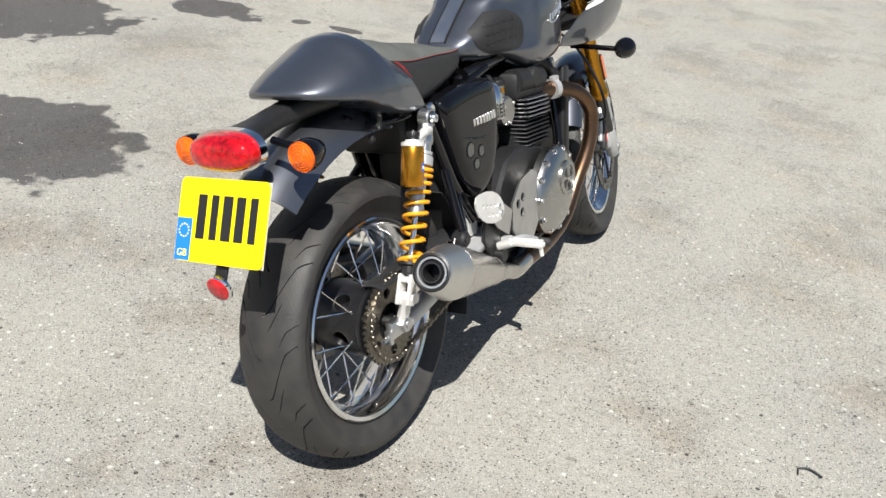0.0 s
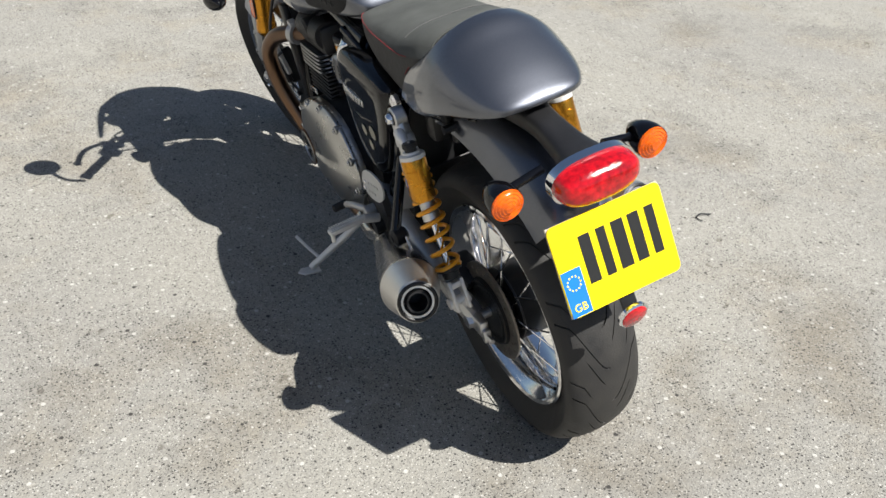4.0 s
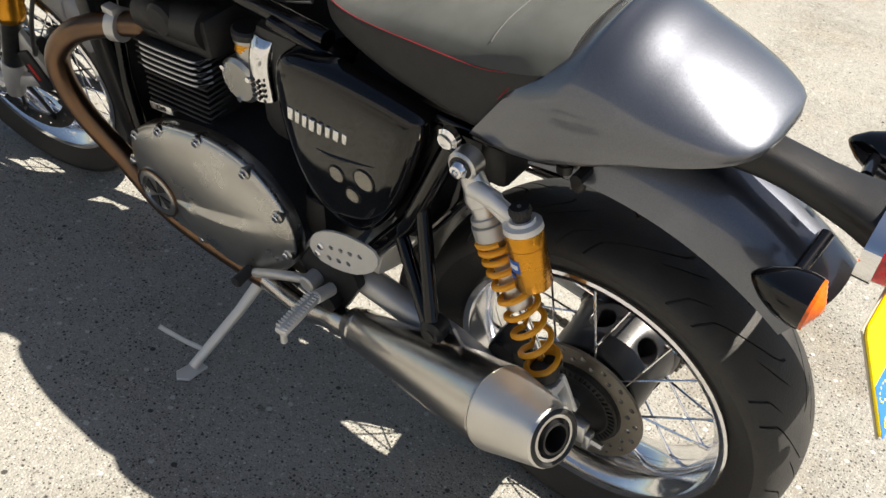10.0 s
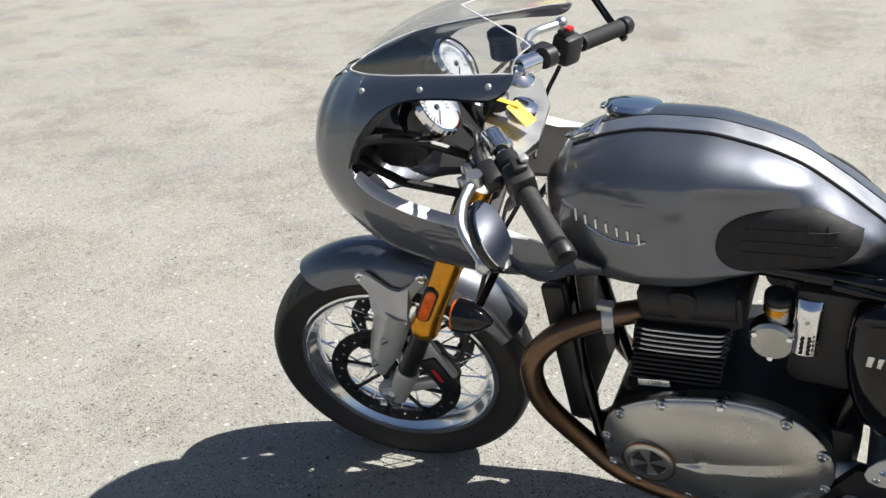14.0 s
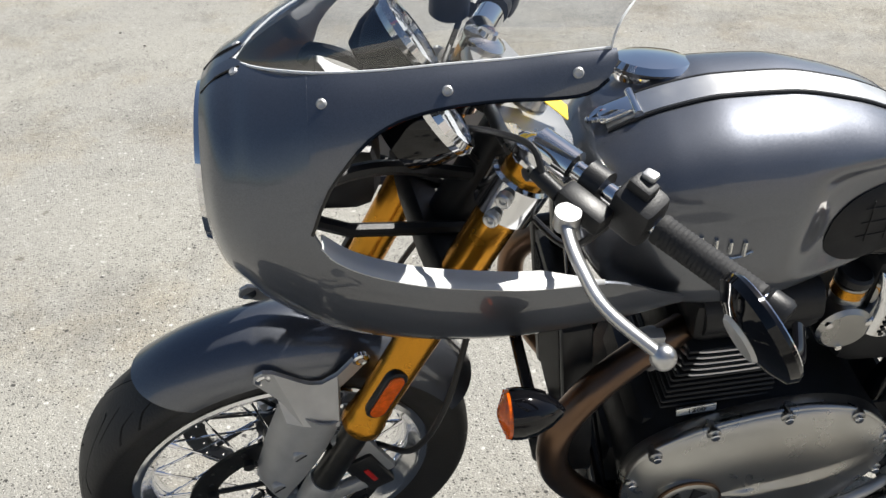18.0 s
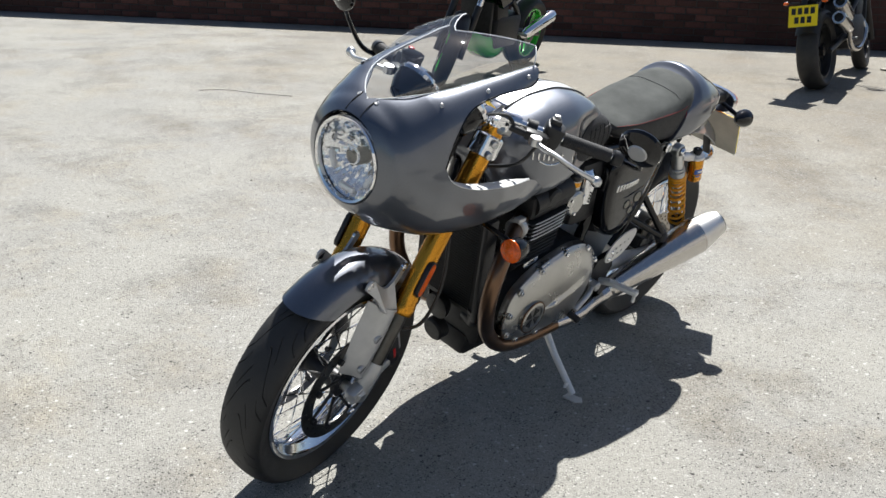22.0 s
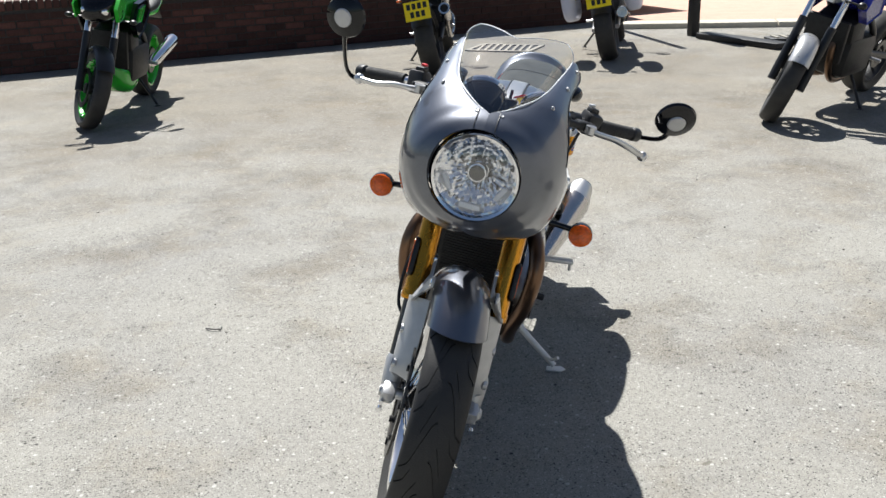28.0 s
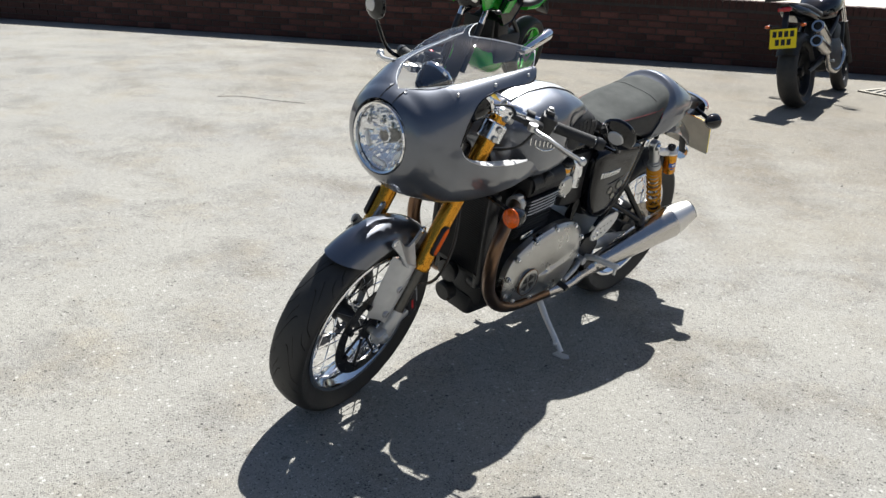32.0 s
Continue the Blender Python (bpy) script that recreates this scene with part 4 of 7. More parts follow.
# seat and tail cowl
SEAT = [(0.06, 0.0977, 0.95, 0.8, 0.87), (0.1, 0.1135, 0.944, 0.785, 0.86), (0.17, 0.1209, 0.923, 0.772, 0.85), (0.28, 0.1172, 0.902, 0.782, 0.85), (0.38, 0.1042, 0.874, 0.8, 0.85), (0.44, 0.0856, 0.862, 0.815, 0.85), (0.465, 0.0651, 0.846, 0.83, 0.845)]
part("seat", Mesh().loops(lofted(SEAT, span(0.06, 0.465, 36), e1=3.0, e2=5, n=64)), VINYL, bike, "black vinyl seat skirt", sharp=60)
sx_ = [k[0] for k in SEAT]
rows_ = []
for y in span(0.062, 0.455, 36):
    w, zt, zb, zm = [curve_at(sx_, [k[i] for k in SEAT], y) for i in (1, 2, 3, 4)]
    row = []
    for f in span(-1, 1, 25):
        x = f * (w - 0.001) * 0.985
        q = (1 - (abs(x) / w) ** 3.0) ** (1 / 3.0)
        row.append(V(x * 1.01, y, zm + (zt - zm) * q + 0.003))
    rows_.append(row)
seat = bpy.data.objects["seat"]
part("seat_top", Mesh().grid(rows_, 0.003), SUEDE, seat, "grey suede seat top with worn sheen", sharp=70)
for s in (0, -1):
    part("red_piping", Mesh().tube([r[s] + V(0, 0, 0.001) for r in rows_[6:]], 0.0007, 6), STITCH, seat, "red stitched piping")
part("stitch_line", Mesh().tube([p + V(0, 0.0, 0.001) for p in rows_[9][2:-2]], 0.0008, 5), GREYSTITCH, seat)
COWL = [(-0.178, 0.028, 0.888, 0.882, 0.885), (-0.171, 0.062, 0.895, 0.876, 0.884), (-0.152, 0.089, 0.907, 0.869, 0.879), (-0.11, 0.114, 0.929, 0.857, 0.872), (-0.0482, 0.134, 0.954, 0.84, 0.86), (0.011, 0.144, 0.973, 0.812, 0.846), (0.0701, 0.145, 0.974, 0.788, 0.835), (0.1293, 0.14, 0.956, 0.772, 0.83), (0.18, 0.133, 0.936, 0.768, 0.825)]
cr = lofted(COWL, span(-0.178, 0.18, 46), e1=2.05, e2=6, n=80, xc=0.006)
for r in cr:
    for p in r:
        if p.y > 0.02:
            # the front edge leans back towards the top
            p.y -= (p.y - 0.02) / 0.16 * 0.125 * max(0, (p.z - 0.772) / 0.2)
part("tail_cowl", Mesh().loops(cr), PAINT, bike, "graphite metallic seat cowl", sharp=60)
part("red_piping", Mesh().tube([p + V(0, 0.004, 0.002) for p in cr[-1][3:38]], 0.0007, 6), STITCH, seat, "red stitched piping")
part("red_stitching", Mesh().tube([p + V(0, 0.012, 0.0) for p in cr[-1][5:36]], 0.0009, 6), STITCH, seat)

# rear mudguard, tail lamp and plate
rows_ = []
for a in span(14, -37, 26):
    t = radians(a)
    r0 = 0.496 + 0.004 * math.sin(t * 3)
    row = []
    for b in span(-1, 1, 17):
        rr = r0 - 0.064 * abs(b) ** 3
        row.append(V(0.092 * b * (1 - 0.1 * max(0, -a / 62)), rr * math.sin(t) - 0.005, 0.327 + rr * math.cos(t)))
    rows_.append(row)
guard = part("rear_mudguard", Mesh().grid(rows_, 0.004), PAINT, bike, "graphite painted rear mudguard", sharp=60)
arm_keys = [(-0.315, 0.05, 0.85, 0.795, 0.825), (-0.26, 0.034, 0.852, 0.806, 0.83), (-0.18, 0.028, 0.862, 0.818, 0.84), (-0.1, 0.04, 0.868, 0.82, 0.845), (-0.02, 0.05, 0.87, 0.82, 0.84)]
part("tail_arm", Mesh().loops(lofted(arm_keys, span(-0.315, -0.02, 16), e1=3, e2=3, n=32)), BLACKSATIN, bike, "black tail lamp bracket", sharp=60)
tl_keys = [(-0.368, 0.035, 0.828, 0.8, 0.814), (-0.362, 0.06, 0.839, 0.787, 0.813), (-0.348, 0.075, 0.848, 0.779, 0.813), (-0.318, 0.078, 0.852, 0.776, 0.814)]
tail = part("tail_lamp", Mesh().loops(lofted(tl_keys, span(-0.368, -0.318, 12), e1=2.6, e2=2.6, n=48)), REDLENS, bike, "red tail lamp with chrome rim", sharp=60)
tail_rim = [section(-0.326, 0.0815, 0.8555, 0.7725, 0.814, 2.6, 2.6, 48), section(-0.306, 0.081, 0.855, 0.773, 0.814, 2.6, 2.6, 48)]
part("lamp_rim", Mesh().loops(tail_rim), CHROME, tail)
PU, PV = V(1, 0, 0), V(0, 0.42, 0.91).normalized()
PO_ = V(0.0, -0.378, 0.688)
pl = Mesh()
pts = []
for cx, cy, a0 in ((0.1, 0.07, 0), (-0.1, 0.07, 90), (-0.1, -0.07, 180), (0.1, -0.07, 270)):
    for j in range(5):
        a = radians(a0 + j * 22.5)
        pts.append((cx + 0.012 * math.cos(a), cy + 0.012 * math.sin(a)))
pl.plate(pts, 0.004, PO_, PU, PV, 0.0008)
PN = PU.cross(PV)
plate = part("registration_plate", pl, YELLOWPLATE, bike, "yellow plate with five black bars and a blue strip")
for i, wdt in enumerate((0.022, 0.018, 0.024, 0.022, 0.018)):
    x0 = -0.05 + i * 0.0325
    part("plate_bar", Mesh().plate([(x0 - wdt / 2, -0.036), (x0 + wdt / 2, -0.036), (x0 + wdt / 2, 0.05), (x0 - wdt / 2, 0.05)], 0.0008, PO_ + PN * 0.004, PU, PV, 0), LETTER, plate)
part("blue_strip", Mesh().plate([(-0.1105, -0.08), (-0.072, -0.08), (-0.072, 0.002), (-0.1105, 0.002)], 0.0006, PO_ + PN * 0.004, PU, PV, 0), BLUEPLATE, plate)
PM = Matrix.Translation(PO_ + PN * 0.005 + PU * -0.091 + PV * -0.066) @ Matrix(((PU.x, PV.x, PN.x, 0), (PU.y, PV.y, PN.y, 0), (PU.z, PV.z, PN.z, 0), (0, 0, 0, 1)))
text_part("GB", 0.02, 0.0004, PM, YELLOWPLATE, plate, "country_letters")
stars = Mesh()
for i in range(12):
    a = 2 * math.pi * i / 12
    stars.plate([(-0.091 + 0.0125 * math.cos(a) + 0.0018 * math.cos(g), -0.022 + 0.0125 * math.sin(a) + 0.0018 * math.sin(g)) for g in (0, 1.26, 2.51, 3.77, 5.03)], 0.0012, PO_ + PN * 0.004, PU, PV, 0)
part("star_ring", stars, YELLOWPLATE, plate)
part("plate_backing", Mesh().plate([(-0.1115, -0.0815), (0.1115, -0.0815), (0.1115, 0.0815), (-0.1115, 0.0815)], 0.003, PO_ - PN * 0.0038, PU, PV, 0.001), KERB, plate, "pale back of the plate")
rf = Mesh().lathe((0.003, -0.418, 0.571), (0, -1, -0.25), [(0, 0.02), (0, 0.029), (0.006, 0.03), (0.009, 0.027)], 32)
refl = part("rear_reflector", rf, CHROME, bike, "round red reflector in a chrome ring")
part("reflector_lens", Mesh().lathe((0.003, -0.424, 0.5695), (0, -1, -0.25), [(0, 0.026), (0.004, 0.025), (0.006, 0.02)], 32), REDLENS, refl)
part("reflector_bracket", Mesh().box((0.003, -0.395, 0.62), (0.03, 0.006, 0.12), (-28, 0, 0), 0.002), BLACKSATIN, refl)


def indicator(c, d, root, name="turn_signal", xf=None, r=0.031):
    """A black bullet with an amber lens that looks along d."""
    c, d = V(*c), V(*d).normalized()
    body = Mesh().lathe(c, -d, [(0, r), (0.012, r * 1.02), (0.03, r * 0.92), (0.05, r * 0.62), (0.064, r * 0.25), (0.068, 0.002)], 28)
    body.tube([c - d * 0.03, V(*root)], 0.008, 10)
    t = part(name, body, BLACKGLOSS, bike, "black bullet turn signal with amber lens", xf)
    lens = Mesh().lathe(c, d, [(0, r * 0.97)] + [q for i in range(5) for q in ((0.004 + i * 0.0022, r * (0.95 - 0.17 * i)), (0.003 + i * 0.0024, r * (0.9 - 0.17 * i)))] + [(0.014, 0.003)], 32)
    part("amber_lens", lens, AMBER, t, "", xf)
    return t


for s in (-1, 1):
    indicator((s * 0.145, -0.288, 0.797), (0, -1, -0.05), (s * 0.06, -0.265, 0.82))

# engine
eng = part("engine_case", Mesh().box((0, 0.68, 0.36), (0.24, 0.44, 0.24), (0, 0, 0), 0.04).box((0, 0.8, 0.3), (0.2, 0.26, 0.16), (0, 0, 0), 0.03).box((0.0, 0.86, 0.22), (0.13, 0.16, 0.08), bev=0.02)
           .lathe((0.0, 0.99, 0.28), (0, 1, -0.2), [(0, 0.036), (0.03, 0.036), (0.035, 0.03)], 24), ENGINE, bike, "black parallel-twin engine")
cyl_tilt = (-6, 0, 0)
for i in range(12):
    z = 0.525 + i * 0.0122
    y = 0.795 - (z - 0.5) * 0.1
    wf = 0.27 if i > 6 else 0.25
    part("cylinder_fin", Mesh().box((0, y, z), (wf, 0.165 + 0.004 * (i % 2), 0.005), cyl_tilt, 0.002, 1), ENGINE, eng)
    if i > 6:
        for s in (-1, 1):
            part("polished_fin_edge", Mesh().tube(spline([(s * 0.11, y - 0.084, z + 0.0095), (s * 0.132, y - 0.074, z + 0.0085), (s * 0.1365, y - 0.04, z + 0.0045), (s * 0.1365, y + 0.04, z - 0.0045), (s * 0.132, y + 0.072, z - 0.008), (s * 0.112, y + 0.086, z - 0.0095), (s * 0.05, y + 0.088, z - 0.0098)], 4), 0.0021, 6), ALU, eng)
part("cylinder_block", Mesh().box((0, 0.79, 0.57), (0.21, 0.16, 0.2), cyl_tilt, 0.02), ENGINE, eng)
head_m = Mesh().box((0, 0.77, 0.7), (0.25, 0.19, 0.08), cyl_tilt, 0.02)
for s in (-1, 1):
    head_m.cyl((s * 0.1, 0.69, 0.72), (s * 0.1, 0.85, 0.7), 0.035, n=20).cyl((s * 0.06, 0.78, 0.72), (s * 0.135, 0.78, 0.715), 0.03, n=20, bev=0.006)
part("cylinder_head", head_m, ENGINE, eng)
part("capacity_badge", Mesh().box((-0.137, 0.825, 0.525), (0.004, 0.06, 0.016), (-10, 0, 0), 0.001), BADGE, eng)
text_part("1200", 0.014, 0.0004, Matrix.Translation((-0.1395, 0.825, 0.525)) @ Euler((radians(90), 0, radians(-90))).to_matrix().to_4x4() @ Matrix.Rotation(radians(10), 4, "Z"), LETTER, eng, "capacity_digits")

COVER = [(0.918, 0.37), (0.905, 0.44), (0.85, 0.49), (0.77, 0.525), (0.66, 0.545), (0.57, 0.525), (0.51, 0.465), (0.495, 0.395), (0.525, 0.325), (0.585, 0.28), (0.68, 0.262), (0.78, 0.265), (0.86, 0.278), (0.905, 0.31)]

RCOVER = [(0.918, 0.4), (0.9, 0.46), (0.85, 0.5), (0.78, 0.505), (0.72, 0.48), (0.675, 0.43), (0.665, 0.36), (0.69, 0.29), (0.75, 0.26), (0.83, 0.27), (0.89, 0.32)]
part("crankcase_shoulder", Mesh().plate([(y - 0.005 * (y > 0.7), z) for y, z in COVER], 0.275, (-0.15, 0, 0), bev=0.01), ENGINE, eng)
gcv = [(0.67, 0.47), (0.64, 0.49), (0.57, 0.48), (0.51, 0.43), (0.5, 0.36), (0.54, 0.3), (0.61, 0.285), (0.66, 0.33)]
gh = [[(yy + 0.013 * math.cos(2 * math.pi * q / 12), zz + 0.013 * math.sin(2 * math.pi * q / 12)) for q in range(12)] for yy, zz in ((0.575, 0.43), (0.545, 0.42), (0.565, 0.39))]
part("sprocket_cover", Mesh().plate_holes(gcv, gh, 0.006, (0.158, 0, 0), (0, 1, 0), (0, 0, 1)).plate([(0.5, 0.42), (0.43, 0.47), (0.36, 0.46), (0.41, 0.4), (0.47, 0.36)], 0.005, (0.163, 0, 0), bev=0.001), ALU, eng, "drilled satin sprocket cover")


def domed(outline, x0, s, depth, k=10, smooth=6, crease=None, full=2.6):
    """A domed cover on the outline (y, z), standing off the plane x0 towards s."""
    p = [Vector((a, b, 0)) for a, b in outline]
    n = len(p)
    fine = []
    for i in range(n):
        a, b, c, d = p[i - 1], p[i], p[(i + 1) % n], p[(i + 2) % n]
        for j in range(smooth):
            t = j / smooth
            fine.append(0.5 * ((2 * b) + (c - a) * t + (2 * a - 5 * b + 4 * c - d) * t * t + (3 * b - a - 3 * c + d) * t**3))
    cen = sum(fine, Vector()) / len(fine)
    rings = [[V(s * (x0 - 0.02), q.x, q.y) for q in fine]]
    for i in range(k + 1):
        t = i / k
        f = 1 - 0.97 * t ** 1.5
        h = depth * (1 - (1 - t) ** full)
        row = []
        for q in fine:
            p2 = cen + (q - cen) * f
            row.append(V(s * (x0 + h + (crease(p2.x, p2.y) * min(1.0, 4 * t) if crease else 0.0)), p2.x, p2.y))
        rings.append(row)
    m = Mesh()
    m.loops(rings)
    return m, fine, cen


def arrow(y, z):
    """The raised wedge that spreads backwards from the round cap."""
    d = 0.80 - y
    if d <= 0.02:
        return 0.0
    k = (z - 0.368) / d
    up_ = min(1.0, max(0.0, (0.30 - k) / 0.10))
    low = min(1.0, max(0.0, (k + 0.62) / 0.12))
    fade = min(1.0, (d - 0.02) / 0.05) * (1 - min(1.0, max(0.0, (d - 0.16) / 0.12)))
    return 0.0085 * up_ * low * fade


for s in (-1, 1):
    m, fine, cen = domed(COVER if s < 0 else RCOVER, 0.158, s, 0.034, k=30, smooth=9, crease=arrow if s < 0 else None)
    m.plate([(q.x, q.y) for q in fine], 0.014, (s * 0.158 - 0.007, 0, 0), bev=0.003)
    cov = part("engine_cover", m, CASE, eng, "satin aluminium oval engine cover", sharp=50)
    nb = 12
    for i in range(nb):
        q = fine[(i * len(fine)) // nb + 2]
        q = q + (cen - q).normalized() * 0.011
        bo = Mesh().cyl((s * 0.15, q.x, q.y), (s * 0.172, q.x, q.y), 0.0115, n=14, bev=0.002)
        part("bolt_boss", bo, CASE, cov)
        part("cover_bolt", Mesh().cyl((s * 0.172, q.x, q.y), (s * 0.177, q.x, q.y), 0.0068, n=14, bev=0.001).cyl((s * 0.1768, q.x, q.y), (s * 0.1773, q.x, q.y), 0.003, n=6), CHROME, cov)
    ac = V(s * 0.18, 0.82, 0.365 if s < 0 else 0.41)
    part("cover_cap", Mesh().lathe(ac, (s, 0, 0), [(0, 0.052), (0.012, 0.052), (0.016, 0.046), (0.0165, 0.038), (0.012, 0.037), (0.012, 0.002)], 40), CASE, cov, "machined round cap")
    part("cap_ring", Mesh().lathe(ac + V(s * 0.0115, 0, 0), (s, 0, 0), [(0, 0.0525), (0.0035, 0.0525), (0.0045, 0.049), (0.0, 0.048)], 40, False), HEADER if s < 0 else CASE, cov)
    em = Mesh()
    for k in range(4):
        a0 = k * math.pi / 2 + 0.4
        em.plate([(0.82 + 0.004 * math.cos(a0), 0.362 + 0.004 * math.sin(a0)), (0.82 + 0.034 * math.cos(a0 - 0.3), 0.362 + 0.034 * math.sin(a0 - 0.3)), (0.82 + 0.034 * math.cos(a0 + 0.55), 0.362 + 0.034 * math.sin(a0 + 0.55))], 0.003 * s, (s * 0.191, 0, 0 if s < 0 else 0.045), bev=0)
    part("cap_emblem", em, BLACKSATIN, cov)

# radiator
rad = part("radiator", Mesh().box((0, 1.0, 0.53), (0.21, 0.035, 0.32), (-8, 0, 0), 0.006), RAD, bike, "black radiator core")
for i in range(34):
    z = 0.39 + i * 0.0083
    part("radiator_fin", Mesh().box((0, 1.018 - (z - 0.53) * -0.14, z), (0.18, 0.006, 0.0022), (-8, 0, 0), 0, 1), BLACKSATIN, rad)
part("radiator_tank", Mesh().box((-0.112, 1.0, 0.53), (0.022, 0.045, 0.34), (-8, 0, 0), 0.008).box((0.112, 1.0, 0.53), (0.022, 0.045, 0.34), (-8, 0, 0), 0.008), BLACKSATIN, rad)
part("coolant_hose", Mesh().tube(spline([(0.1, 0.98, 0.68), (0.07, 0.92, 0.74), (0.03, 0.86, 0.74)], 6), 0.017, 12), BLACKSATIN, rad)
part("coolant_hose", Mesh().tube(spline([(-0.1, 0.99, 0.4), (-0.08, 0.95, 0.33), (-0.03, 0.92, 0.31)], 6), 0.017, 12), BLACKSATIN, rad)
part("horn", Mesh().lathe((0.0, 1.0, 0.365), (0, 1, -0.2), [(0, 0.03), (0.02, 0.04), (0.03, 0.04), (0.032, 0.03)], 24), BLACKSATIN, rad)

# exhausts
for s in (-1, 1):
    hd = spline([(s * 0.09, 0.86, 0.655), (s * 0.125, 0.925, 0.65), (s * 0.162, 1.0, 0.622), (s * 0.182, 1.047, 0.555), (s * 0.175, 1.035, 0.45), (s * 0.15, 0.965, 0.335), (s * 0.145, 0.88, 0.26), (s * 0.14, 0.76, 0.228), (s * 0.145, 0.58, 0.232)], 8)
    ex = part("exhaust_header", Mesh().tube(hd, 0.0225, 20), HEADER, bike, "heat-tinted exhaust header")
    part("header_clamp", Mesh().lathe((s * 0.118, 0.905, 0.652), (s * 0.25, 1, -0.05), [(0, 0.03), (0.02, 0.031), (0.022, 0.026)], 20).box((s * 0.126, 0.918, 0.682), (0.02, 0.03, 0.014), bev=0.003), FORGED, ex)
    link = spline([(s * 0.145, 0.6, 0.232), (s * 0.16, 0.5, 0.243), (s * 0.165, 0.43, 0.272), (s * 0.173, 0.35, 0.3)], 6)
    part("link_pipe", Mesh().tube(link, [0.0225] * 14 + [0.026] * 5, 20), STEEL, ex)
    a, b = V(s * 0.168, 0.37, 0.296), V(s * 0.265, -0.081, 0.49)
    d = (b - a).normalized()
    Lm = (b - a).length
    mf = Mesh().lathe(a, d, [(0, 0.026), (0.01, 0.033), (0.03, 0.036), (0.034, 0.037), (0.04, 0.036), (Lm - 0.17, 0.06), (Lm - 0.11, 0.0635), (Lm - 0.106, 0.0632), (Lm - 0.106, 0.05)], 112, True)
    mu = part("silencer", mf, STEEL, ex, "brushed stainless megaphone silencer", sharp=7)
    part("tip_cone", Mesh().lathe(a, d, [(Lm - 0.106, 0.05), (Lm - 0.1055, 0.0628), (Lm - 0.104, 0.0632), (Lm - 0.02, 0.047), (Lm - 0.004, 0.044), (Lm, 0.041), (Lm, 0.029), (Lm - 0.03, 0.028), (Lm - 0.06, 0.027)], 112, True), TIPSTEEL, mu, "satin steel end cone", sharp=7)
    part("end_ring", Mesh().lathe(b - d * 0.006, d, [(0, 0.0415), (0.007, 0.0415), (0.009, 0.037), (0.004, 0.031), (0.0, 0.025), (0.004, 0.0235), (0.009, 0.0225), (0.009, 0.019), (-0.02, 0.018), (-0.05, 0.018), (-0.05, 0.001)], 48, False), BLACKSATIN, mu)

